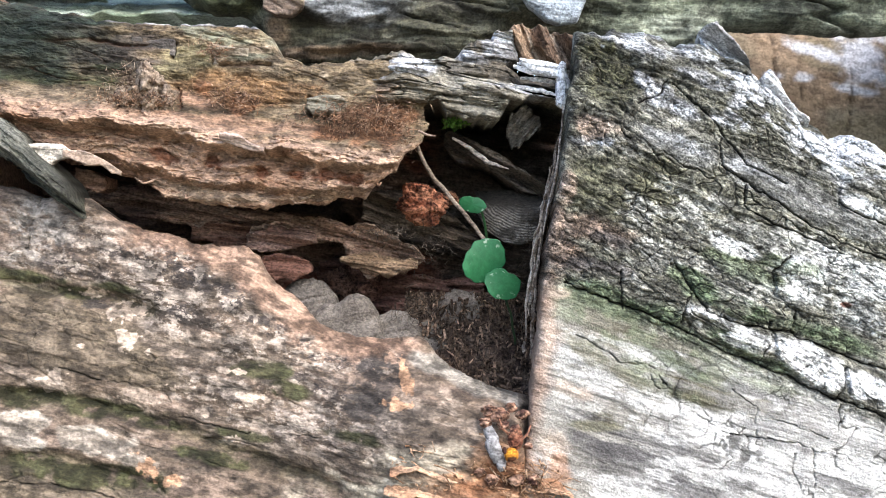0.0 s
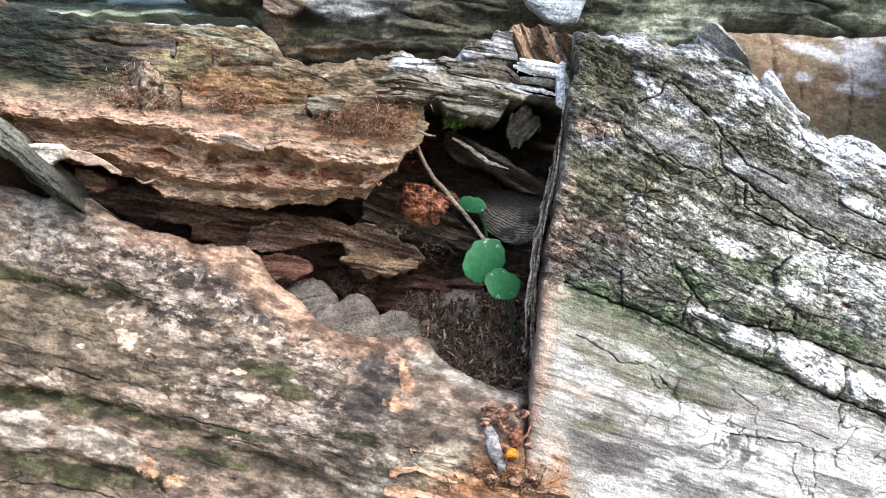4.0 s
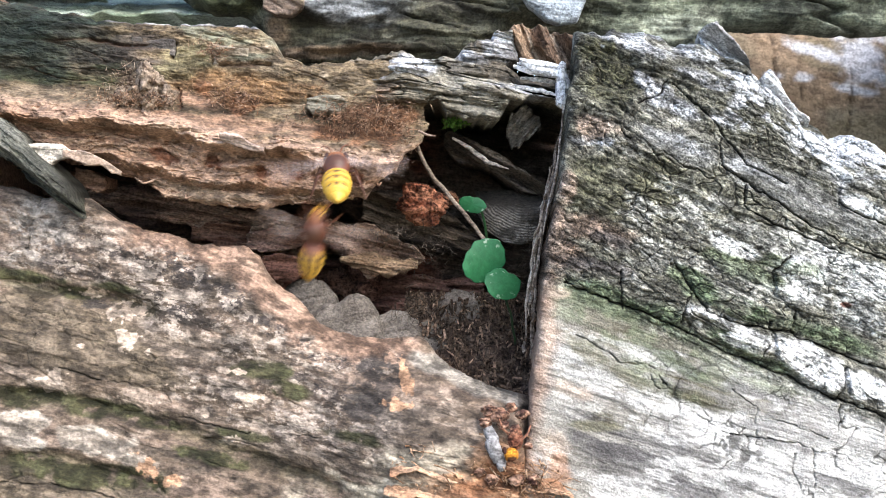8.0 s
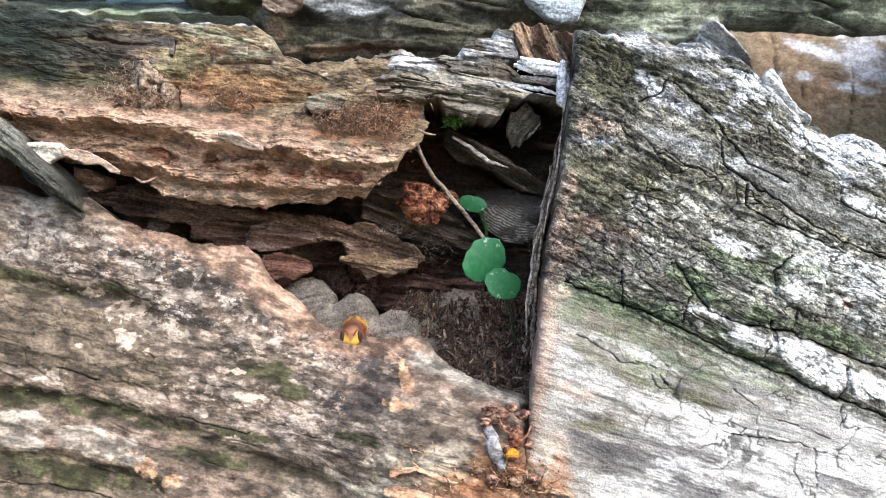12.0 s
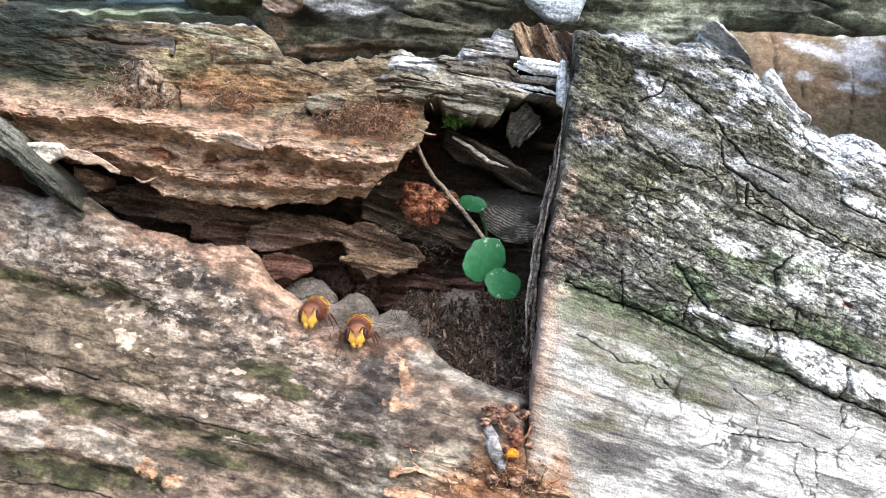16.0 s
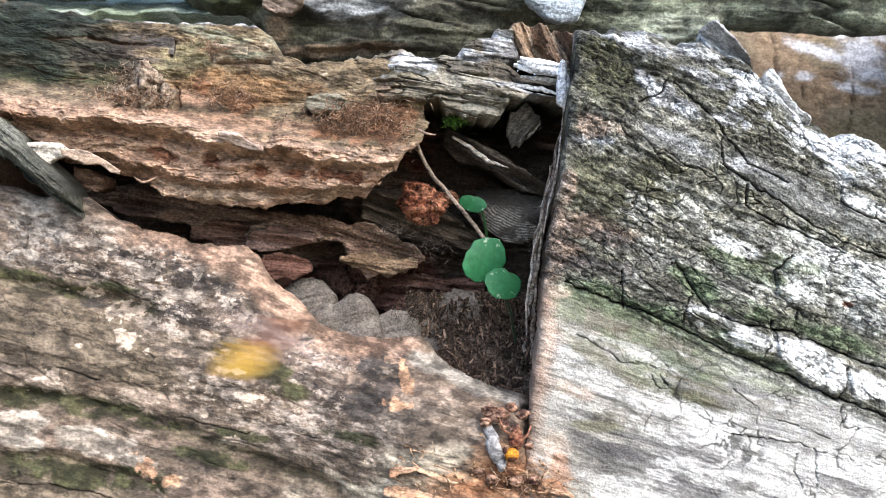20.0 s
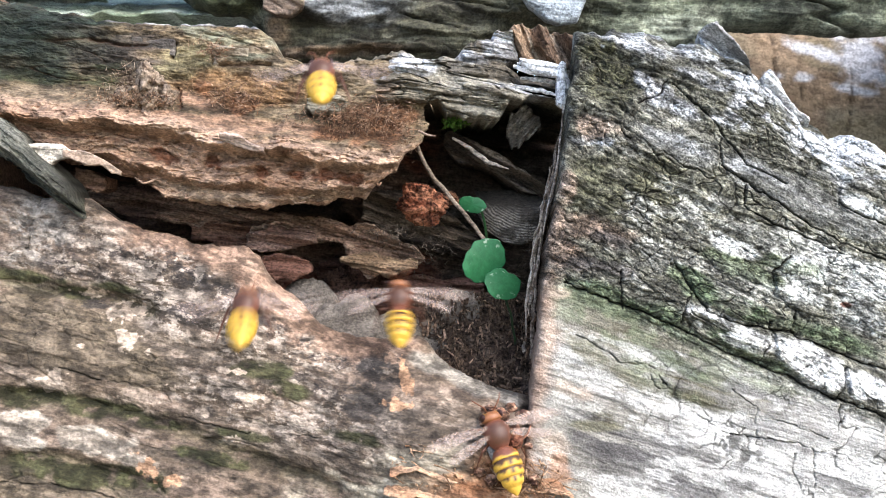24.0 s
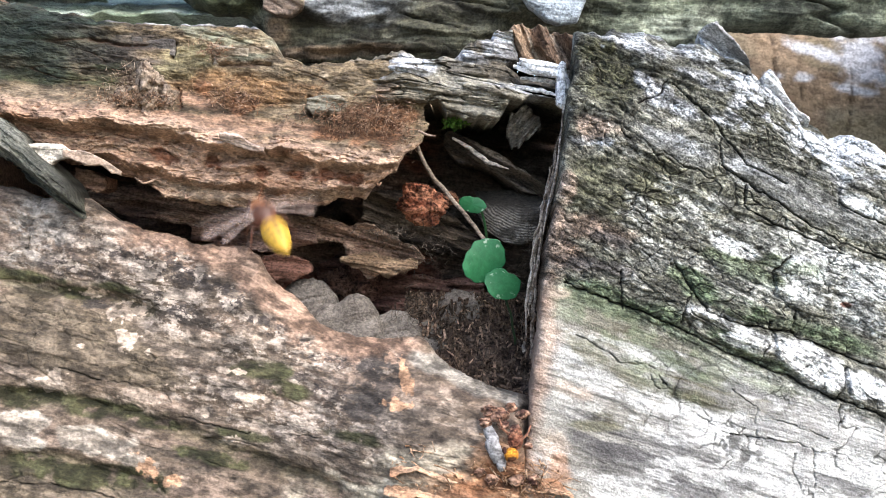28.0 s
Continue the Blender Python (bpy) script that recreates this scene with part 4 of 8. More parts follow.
    g = mixc(g, (0.40, 0.43, 0.47), 0.8 * blobs(X, Z, [(-0.0792, 0.5177, 0.0180, 0.0005, -2), (-0.0579, 0.5167, 0.0065, 0.0005, -4), (-0.0988, 0.5192, 0.0114, 0.0005, -8)], 0.7, 200, 251))
    g = mixc(g, (0.23, 0.205, 0.15), 0.85 * blobs(X, Z, [(-0.0343, 0.4924, 0.0056, 0.0028, 6), (-0.0007, 0.4976, 0.0098, 0.0033, -4)], 0.5, 200, 252, 0.15))
    # dark green upper left corner, with its shadow painted into the tint
    g = mixc(g, (0.014, 0.024, 0.020), 0.96 * blobs(X, Z, [(-0.1266, 0.5126, 0.0245, 0.0121, -4), (-0.1070, 0.5180, 0.0098, 0.0016, -4)], 0.5, 80, 253, 0.5))
    c = c * (1 - grey[..., None]) + g * grey[..., None]
    fine = fb(a * 260, b * 620, 254, 5, 0.66)
    c *= (1 + (0.34 + 0.16 * grey) * step(0.50, 0.63, fine) - (0.30 + 0.14 * grey) * step(0.50, 0.37, fine))[..., None]
    hair = lines(a, b, 16, 120, 228, 0.010) * step(0.44, 0.58, fb(X * 60, Z * 60, 255))
    Y += 0.0006 * hair
    c = mixc(c, (0.07, 0.038, 0.025), np.clip(0.45 * hair + 0.75 * scar, 0, 1))
    # underside of the ledge: its shade is painted in, almost black
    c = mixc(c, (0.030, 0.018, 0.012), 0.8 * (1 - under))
    return X, Y, Z, grained(c * np.array((0.95, 0.88, 0.80)), 1.0)


trunk = tagged(new("hollow_trunk"), "decayed hollow trunk with orange crumbling inner wood and grey outer wood", "trunk")
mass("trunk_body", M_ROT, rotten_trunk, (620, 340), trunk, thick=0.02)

# ---- the grey torn wood that goes on above the dark opening ----
FAR_LOW = curve([(-0.0336, 0.4935), (-0.0145, 0.4931), (-0.0093, 0.4935), (-0.0016, 0.4938), (0.001, 0.4896), (0.0114, 0.4886), (0.0166, 0.4879), (0.0201, 0.4943), (0.0305, 0.4952), (0.0357, 0.4924), (0.0443, 0.4917)])
FAR_TOP = curve([(-0.0363, 0.5078), (-0.0278, 0.5081), (-0.0142, 0.5091), (-0.0041, 0.5074), (0.0027, 0.5081), (0.0078, 0.5125), (0.0132, 0.5152), (0.0180, 0.5169), (0.0210, 0.5173), (0.0224, 0.5135), (0.0237, 0.5071), (0.0298, 0.5064), (0.0451, 0.5061)])


def torn_wood(U, V):
    x0 = -0.034 + 0.0765 * U
    bot = FAR_LOW(x0) + (fb(x0 * 300, x0 * 0, 311, 4) - 0.5) * 0.003
    top = FAR_TOP(x0) + (fb(x0 * 300, x0 * 0 + 5, 312, 4) - 0.5) * 0.004
    Z, X = bot + (top - bot) * V, x0
    a, b = turned(X, Z, -11)
    layers = fb(a * 16, b * 190, 321, 3)
    tiers = np.floor(layers * 8) / 8
    Y = 0.013 + 0.012 * step(-0.010, -0.030, X) + 0.008 * step(0.012, 0.030, X) + 0.012 * (V - 0.5) + (0.5 - tiers) * 0.016 + (0.5 - fb(a * 60, b * 420, 323, 4)) * 0.004
    Y += (0.5 - fb(X * 200, Z * 300, 325, 4)) * 0.003
    hair = lines(a, b, 25, 190, 328) + lines(a, b, 50, 320, 329)
    Y += 0.0016 * hair
    gap = blobs(X, Z, [(0.0279, 0.5042, 0.008, 0.0023, -10), (0.0305, 0.4973, 0.0069, 0.0014, -8)], 0.3, 200, 327, 0.2)
    Y += 0.02 * gap + roll(Z - bot, 0.003) + roll(top - Z, 0.003)
    c = np.ones((*X.shape, 3)) * np.array((0.27, 0.25, 0.20))
    c = mixc(c, (0.17, 0.135, 0.09), 0.8 * step(-0.002, -0.014, X))
    c = mixc(c, (0.165, 0.145, 0.105), 0.8 * step(0.46, 0.60, fb(a * 40, b * 140, 330, 5)))
    c = mixc(c, (0.56, 0.57, 0.585), 0.9 * blobs(X, Z, [(-0.0244, 0.5040, 0.0068, 0.0022, -18), (-0.0108, 0.5047, 0.0085, 0.0027, 0), (0.0163, 0.5112, 0.0088, 0.0044, -35), (0.0205, 0.5145, 0.0037, 0.0027, 0), (0.0078, 0.5078, 0.0058, 0.0020, -20), (0.0264, 0.4968, 0.0102, 0.0010, -8)], 0.8, 180, 331, 0.3) * step(0.36, 0.52, fb(a * 40, b * 200, 332, 5)))
    c = mixc(c, (0.06, 0.05, 0.038), 0.75 * step(0.54, 0.61, fb(a * 45, b * 190, 333, 6, 0.64)))
    c = mixc(c, (0.26, 0.16, 0.10), 0.5 * blobs(X, Z, [(-0.0249, 0.4969, 0.0104, 0.0038, -0)], 0.6, 140, 335))
    # dark hair cracks, and gaps whose shade is put into the colour
    c = mixc(c, (0.04, 0.033, 0.026), np.clip(0.9 * gap + 0.4 * hair, 0, 1))
    return X, Y, Z, c


mass("torn_wood", M_DARK, torn_wood, (300, 190), trunk, "grey splintered wood above the opening", thick=0.02)

# ---- inside of the hollow ----
def back_wall(U, V):
    X, Z = -0.19 + 0.26 * U, 0.375 + 0.135 * V
    a, b = turned(X, Z, -10)
    Y = 0.075 + (0.5 - fb(X * 22, Z * 34, 411, 4)) * 0.035 + (0.5 - fb(a * 35, b * 170, 413, 4)) * 0.010
    Y += (0.5 - fb(a * 120, b * 420, 415, 4)) * 0.004
    Y -= 0.045 * step(0.425, 0.385, Z)
    c = np.ones((*X.shape, 3)) * np.array((0.135, 0.085, 0.062))
    c = mixc(c, (0.27, 0.185, 0.14), step(0.48, 0.64, fb(a * 36, b * 130, 421, 4)))
    c = mixc(c, (0.15, 0.055, 0.035), step(0.52, 0.66, fb(X * 45, Z * 60, 423, 4)))
    c = mixc(c, (0.05, 0.036, 0.028), 0.9 * step(0.56, 0.66, fb(a * 40, b * 90, 425, 4)))
    # right part darkened: shade of the opening put into the wall's colour
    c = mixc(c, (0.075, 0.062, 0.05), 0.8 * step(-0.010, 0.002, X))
    return X, Y, Z, c


mass("hollow_wall", M_DARK, back_wall, (420, 240), trunk, "brown crumbling wall of the hollow, right part painted darker for shade", thick=0.01)

# ---- mossy log across the top, behind the trunk and the timber ----
OVER_LOW = curve([(-0.2364, 0.5484), (-0.0970, 0.5425), (-0.0901, 0.5370), (-0.0862, 0.5327), (-0.0793, 0.5307), (-0.0675, 0.5299), (-0.0620, 0.5248), (-0.0593, 0.5150), (-0.0440, 0.5120), (-0.0165, 0.5130), (0.0031, 0.5120), (0.0130, 0.5150), (0.0238, 0.5248), (0.0287, 0.5264), (0.0483, 0.5244), (0.0620, 0.5189), (0.0895, 0.5189), (0.0974, 0.5264), (0.1013, 0.5268), (0.1209, 0.5262), (0.1406, 0.5248), (0.1602, 0.5244), (0.2387, 0.5236)])


def overhang(U, V):
    x0 = -0.24 + 0.48 * U
    bot = OVER_LOW(x0) + (fb(x0 * 220, x0 * 0, 511, 4) - 0.5) * 0.0018
    Z, X = bot + (0.590 - bot) * V, x0
    a, b = turned(X, Z, -3)
    b = b + 0.006 * (fb(a * 30, b * 40, 520, 3) - 0.5)
    right = step(0.0404, 0.0581, X)
    Y = 0.075 - 0.016 * np.sqrt(np.clip((Z - bot) / 0.05, 0, 1))
    Y += ((0.5 - fb(a * 20, b * 90, 521, 4)) * 0.012 + (0.5 - fb(a * 50, b * 200, 523, 4)) * 0.0045) * (1 - 0.3 * right) + (0.5 - fb(X * 40, Z * 60, 525, 4)) * 0.006
    crease = lines(a, b, 14, 70, 522, 0.016) * step(0.40, 0.56, fb(X * 30, Z * 60, 524))
    Y += 0.0040 * crease + (0.5 - fb(a * 90, b * 170, 529, 5, 0.64)) * 0.0050
    lobe = blobs(X, Z, [(-0.0332, 0.5346, 0.0206, 0.0082, -4), (-0.0440, 0.5406, 0.0156, 0.0098, 0), (-0.0725, 0.5386, 0.0147, 0.0070, 0)], 0.35, 110, 526, 0.12)
    ledge = blobs(X, Z, [(0.0011, 0.5247, 0.0156, 0.0020, -4), (-0.0165, 0.5193, 0.0118, 0.0014, -3), (-0.0343, 0.5193, 0.0098, 0.0014, 4), (0.0150, 0.5326, 0.0118, 0.0023, -10)], 0.5, 150, 528, 0.2)
    Y -= 0.006 * lobe + 0.003 * ledge
    Y += roll(Z - bot, 0.006) + roll(0.590 - Z, 0.02)
    c = np.ones((*X.shape, 3)) * np.array((0.088, 0.085, 0.058))
    c = mixc(c, (0.125, 0.12, 0.088), 0.8 * step(0.50, 0.60, fb(a * 40, b * 120, 531, 6, 0.62)))
    c = mixc(c, (0.028, 0.025, 0.018), 0.8 * step(0.54, 0.66, fb(a * 40, b * 130, 533, 5, 0.6)))
    c = mixc(c, (0.23, 0.24, 0.245), 0.9 * blobs(X, Z, [(-0.0343, 0.5336, 0.0197, 0.0070, -4), (-0.0440, 0.5406, 0.0156, 0.0079, 0)], 0.4, 110, 535))
    c = mixc(c, (0.12, 0.125, 0.125), 0.7 * lobe * step(0.50, 0.62, fb(a * 40, b * 100, 534, 5)))
    c = mixc(c, (0.055, 0.062, 0.028), 0.9 * blobs(X, Z, [(-0.0725, 0.5365, 0.0156, 0.0066, 0)], 0.4, 110, 536))
    c = mixc(c, (0.21, 0.15, 0.10), 0.8 * blobs(X, Z, [(-0.0440, 0.5174, 0.0176, 0.0018, 2), (-0.0557, 0.5247, 0.0043, 0.0052, 0), (-0.0263, 0.5185, 0.0118, 0.0011, 0)], 0.6, 160, 539))
    c = mixc(c, (0.135, 0.150, 0.105), 0.9 * right)
    c = mixc(c, (0.24, 0.255, 0.20), 0.75 * right * step(0.48, 0.62, fb(a * 24, b * 80, 537, 4)))
    c = mixc(c, (0.05, 0.056, 0.04), 0.8 * right * step(0.52, 0.60, fb(a * 40, b * 90, 538, 5, 0.62)))
    spot = fb(a * 110, b * 200, 542, 6, 0.68)
    c *= (1 + 0.55 * step(0.51, 0.60, spot) - 0.55 * step(0.49, 0.40, spot))[..., None]
    c = mixc(c, (0.012, 0.012, 0.009), 0.8 * crease)
    return X, Y, Z, grained(c, 0.9)


over = tagged(new("mossy_log"), "grey-green mossy log lying across behind the trunk", "log")
mass("log_body", M_OVER, overhang, (640, 170), over, thick=0.03, shrink=0.97, lift=0.010)

# ---- log behind, in the open ----
def far_log(U, V):
    X, Z = 0.05 + 0.35 * U, 0.36 + 0.22 * V
    a, b = turned(X, Z, -80)
    split = grooves(X, Z, [[(0.1439, 0.5444), (0.1432, 0.5327), (0.1422, 0.5232)], [(0.1757, 0.5280), (0.1724, 0.5091), (0.1686, 0.4973)], [(0.1521, 0.5185), (0.1507, 0.5068)], [(0.1286, 0.5397), (0.1309, 0.5280)]], 0.0004, 611, 0.001)
    Y = 0.15 + 0.05 * ((Z - 0.46) / 0.11) ** 2 + (0.5 - fb(X * 60, Z * 60, 613, 4)) * 0.006 + (0.5 - fb(X * 260, Z * 260, 614, 4)) * 0.0016 + 0.0015 * split
    c = np.ones((*X.shape, 3)) * np.array((0.43, 0.31, 0.195))
    c = mixc(c, (0.25, 0.175, 0.11), 0.8 * step(0.45, 0.62, fb(X * 300, Z * 300, 621, 5)))
    c = mixc(c, (0.28, 0.24, 0.15), 0.6 * step(0.46, 0.6, fb(X * 60, Z * 60, 625, 5)))
    # sunlit patches, painted white into the log's colour
    c = mixc(c, (0.85, 0.85, 0.85), 0.95 * blobs(X, Z, [(0.1816, 0.5327, 0.0108, 0.0094, -45), (0.1627, 0.5355, 0.0118, 0.0031, -22), (0.1399, 0.5237, 0.0035, 0.0021, 0), (0.1545, 0.5232, 0.0042, 0.0021, 0), (0.1757, 0.5174, 0.0085, 0.0019, -12), (0.1792, 0.5444, 0.0141, 0.0047, -10)], 0.9, 170, 623, 0.35))
    c = mixc(c, (0.045, 0.03, 0.02), 0.85 * split)
    return X, Y, Z, c


behind = tagged(new("brown_log"), "brown barkless log with painted sunlit patches lying behind", "log")
mass("log_body", M_LOG, far_log, (300, 190), behind, thick=0.08)

ground_me = grid_mesh("ground", [(-900, -900, 0), (900, -900, 0), (900, 900, 0), (-900, 900, 0)], [(0, 1, 2, 3)])
ground = tagged(hang("ground", ground_me, plain("forest floor", (0.17, 0.15, 0.10), 0.95, 0.5, 30, 0.004)), "leaf-strewn forest floor", "ground", kind="structure")


# ---- smaller forms ----
M_PAPER = wood("grey nest paper", 0, 0.95, 0.0006, 0.35, 600, 900, flecks=0.35, fine=1500)
M_CRUMB = wood("crumbled wood", 0, 0.95, 0.0008, 0.7, 400, 500)
M_SPLINT = wood("splintered wood", -8, 0.9, 0.0004, 0.5)
M_LEAF = wood("green leaf skin", 30, 0.45, 0.00006, 0.10, 500, 700, flecks=0.08)


def tube_data(points, radii, sides=7, tip=0.0):
    """Rings along a bent line; returns vertices and quads."""
    P = np.array(points, dtype=float)
    R = np.interp(np.linspace(0, 1, len(P)), np.linspace(0, 1, len(radii)), radii)
    T = np.gradient(P, axis=0)
    T /= np.linalg.norm(T, axis=1)[:, None] + 1e-12
    ref = np.array((0.31, 0.83, 0.46))
    A = np.cross(T, ref)
    A /= np.linalg.norm(A, axis=1)[:, None] + 1e-12
    B = np.cross(T, A)
    th = np.linspace(0, 2 * np.pi, sides, endpoint=False)
    V = P[:, None] + R[:, None, None] * (np.cos(th)[None, :, None] * A[:, None] + np.sin(th)[None, :, None] * B[:, None])
    k = np.arange(len(P) * sides).reshape(len(P), sides)
    Q = np.stack([k[:-1], np.roll(k, -1, 1)[:-1], np.roll(k, -1, 1)[1:], k[1:]], -1).reshape(-1, 4)
    n = len(P) * sides
    V = np.concatenate([V.reshape(-1, 3), P[:1], P[-1:]])
    ends = []
    for row, c in ((k[0], n), (k[-1], n + 1)):
        for j in range(0, sides - 1, 2):
            ends.append((row[j], row[(j + 1) % sides], row[(j + 2) % sides], c))
    return V, np.concatenate([Q, np.array(ends)])


def smooth_line(points, count):
    P = np.array(points, dtype=float)
    t, s = np.linspace(0, 1, len(P)), np.linspace(0, 1, count)
    return np.stack([np.interp(s, t, P[:, j]) for j in range(3)], -1)


def tube(name, points, radii, material, parent=None, colour=(0.2, 0.15, 0.1), label="", sides=8, count=0, rough=0.0, seed=1):
    P = smooth_line(points, count) if count else np.array(points, dtype=float)
    if rough:
        s = np.arange(len(P)) * 0.6
        P = P + rough * np.stack([fb(s, s * 0 + j, seed + j, 3) - 0.5 for j in range(3)], -1)
    V, Q = tube_data(P, radii, sides)
    tone = 0.75 + 0.5 * n2(V[:, 0] * 900, V[:, 2] * 900, seed)
    return hang(name, grid_mesh(name, V, Q, np.array(colour) * tone[:, None]), material, parent, label)


def lump_data(centre, radii, seed, bumpy, colours, turn=0.0, grain=60, res=(56, 36), bands=0.0):
    """An uneven rounded piece: vertices, quads and tint."""
    th, ph = np.meshgrid(np.linspace(0, 2 * np.pi, res[0], endpoint=False), np.linspace(0.001, np.pi - 0.001, res[1]))
    x, y, z = np.sin(ph) * np.cos(th), np.sin(ph) * np.sin(th), np.cos(ph)
    w = x * 1.7 + y * 2.3
    r = 1 + bumpy * 2 * (fb(w + 5, z * 2.2 + y, seed, 4) - 0.5) + 0.35 * bumpy * (fb(w * 6, z * 8 + x, seed + 3, 3) - 0.5) * 2
    if bands:
        r = r + 0.022 * np.sin(bands * np.hypot(x, z) * 6 + 4 * fb(x * 2, z * 2, seed))
    X, Y, Z = x * r * radii[0], y * r * radii[1], z * r * radii[2]
    X, Z = turned(X, Z, -turn)
    m = fb(X * grain * 6 + seed, Z * grain * 18, seed + 5, 4)
    c = np.ones((*X.shape, 3)) * np.array(colours[0])
    c = mixc(c, colours[1], step(0.42, 0.6, m))
    if len(colours) > 2:
        c = mixc(c, colours[2], step(0.55, 0.68, fb(X * 500, Z * 500 + Y * 300, seed + 8, 3)))
    if bands:
        c = mixc(c, colours[1], 0.6 * (0.5 + 0.5 * np.sin(bands * np.hypot(x, z) * 6 + 4 * fb(x * 2, z * 2, seed))))
    V = np.stack([X + centre[0], Y + centre[1], Z + centre[2]], -1).reshape(-1, 3)
    k = np.arange(X.size).reshape(X.shape)
    r1 = np.roll(k, -1, 1)
    Q = np.stack([k[:-1], k[1:], r1[1:], r1[:-1]], -1).reshape(-1, 4)
    return V, Q, c.reshape(-1, 3)


def lump(name, centre, radii, seed, bumpy, colours, material, parent=None, label="", turn=0.0, grain=60, res=(56, 36), bands=0.0):
    V, Q, c = lump_data(centre, radii, seed, bumpy, colours, turn, grain, res, bands)
    return hang(name, grid_mesh(name, V, Q, c), material, parent, label)


def slab(name, material, upper, lower, depth, parent=None, label="", seed=1, lean=-5, colours=((0.2, 0.14, 0.1), (0.34, 0.26, 0.19), (0.06, 0.04, 0.03)),
         res=(120, 60), thick=0.012, rugged=0.006, edge=0.003, slope=0.0, shrink=0.9):
    """A ledge or flake of layered wood between two bent lines, whose front is at the given depth."""
    up, lo = curve(upper), curve(lower)
    xa, xb = max(min(p[0] for p in upper), min(p[0] for p in lower)), min(max(p[0] for p in upper), max(p[0] for p in lower))

    def shape(U, V):
        X = xa + (xb - xa) * U
        top = up(X) + (fb(X * 170, X * 0, seed, 6, 0.62) - 0.5) * edge * 1.4
        bot = lo(X) + (fb(X * 170, X * 0 + 9, seed + 1, 6, 0.62) - 0.5) * edge * 1.4
        Z = bot + (top - bot) * V
        a, b = turned(X, Z, lean)
        layer = fb(a * 22, b * 260, seed + 2, 3)
        Y = depth + slope * (V - 0.5) + (0.5 - 0.5 * layer - 0.5 * np.floor(layer * 8) / 8) * rugged * 1.6 + (0.5 - fb(a * 80, b * 330, seed + 3, 4)) * rugged * 0.6
        r = min(0.003, 0.14 * float((top - bot).max()))
        Y += roll(top - Z, r) + roll(Z - bot, r) + roll(X - xa, 0.7 * r) + roll(xb - X, 0.7 * r)
        c = np.ones((*X.shape, 3)) * np.array(colours[0])
        c = mixc(c, colours[1], step(0.44, 0.6, fb(a * 40, b * 260, seed + 4, 4)))
        c = mixc(c, colours[2], 0.75 * step(0.55, 0.67, fb(a * 45, b * 150, seed + 5, 4)))
        return X, Y, Z, c * (0.85 + 0.3 * fb(a * 60, b * 500, seed + 6, 3))[..., None]
    return mass(name, material, shape, res, parent, label, thick, shrink)


def scatter_mesh(pieces):
    """Joins (vertices, quads, colour) pieces."""
    V, Q, C, n = [], [], [], 0
    for v, q, c in pieces:
        V.append(v), Q.append(np.asarray(q) + n), C.append(np.broadcast_to(np.asarray(c), (len(v), 3)))
        n += len(v)
    return np.concatenate(V), np.concatenate(Q), np.concatenate(C)


def chip(centre, size, rng):
    """A bent sliver: a tapered four-sided prism."""
    L, w, h = size
    s = np.array([(-L, -w, -h), (-L, w, -h), (-L, w, h), (-L, -w, h), (0, -w * 1.2, -h), (0, w * 1.2, -h), (0, w, h * 1.3), (0, -w, h * 1.3),
                  (L, -w * 0.4, -h), (L, w * 0.4, -h), (L, w * 0.4, h * 0.3), (L, -w * 0.4, h * 0.3)]) * 0.5
    turn = np.array(Euler(rng.uniform(-3.1, 3.1, 3)).to_matrix())
    q = [(0, 3, 2, 1), (8, 9, 10, 11)]
    for k in (0, 4):
        q += [(k, k + 1, k + 5, k + 4), (k + 1, k + 2, k + 6, k + 5), (k + 2, k + 3, k + 7, k + 6), (k + 3, k, k + 4, k + 7)]
    return s @ turn.T + np.array(centre), q


for u, w, d, lean, cols, rug in (
        ([(0.0227, 0.5444), (0.0345, 0.5444), (0.0492, 0.5444)], [(0.0227, 0.5376), (0.0278, 0.5294), (0.0343, 0.5245), (0.0395, 0.5233), (0.0440, 0.5245), (0.0492, 0.5376)], 0.050, 14, ((0.33, 0.37, 0.395), (0.42, 0.465, 0.49), (0.27, 0.30, 0.315)), 0.0015),
        ([(-0.0594, 0.5346), (-0.0548, 0.5381), (-0.0499, 0.5357), (-0.0456, 0.5322)], [(-0.0594, 0.5288), (-0.0548, 0.5268), (-0.0499, 0.5272), (-0.0456, 0.5306)], 0.052, 30, ((0.27, 0.205, 0.15), (0.38, 0.30, 0.235), (0.14, 0.10, 0.075)), 0.004)):
    slab("bark_flake", M_OVER, u, w, d, over, "", 560 + round(1000 * d), -lean, cols, (120, 70), 0.006, rug, 0.0016)

# ---- inside the hollow: ledges, crumbled pieces, nest paper, litter ----
slab("inner_ledge", M_SPLINT, [(-0.0616, 0.4566), (-0.0508, 0.4606), (-0.0401, 0.4598), (-0.024, 0.4577), (-0.015, 0.4541), (-0.0088, 0.4509), (-0.0057, 0.447)], [(-0.0616, 0.4541), (-0.0508, 0.4502), (-0.0401, 0.453), (-0.032, 0.4509), (-0.029, 0.4455), (-0.0231, 0.4419), (-0.0115, 0.4423), (-0.0057, 0.4455)], 0.034,
     trunk, "layered brown ledge of split wood", 610, -14, ((0.25, 0.162, 0.115), (0.43, 0.30, 0.22), (0.10, 0.048, 0.032)), (220, 110), 0.02, 0.018)
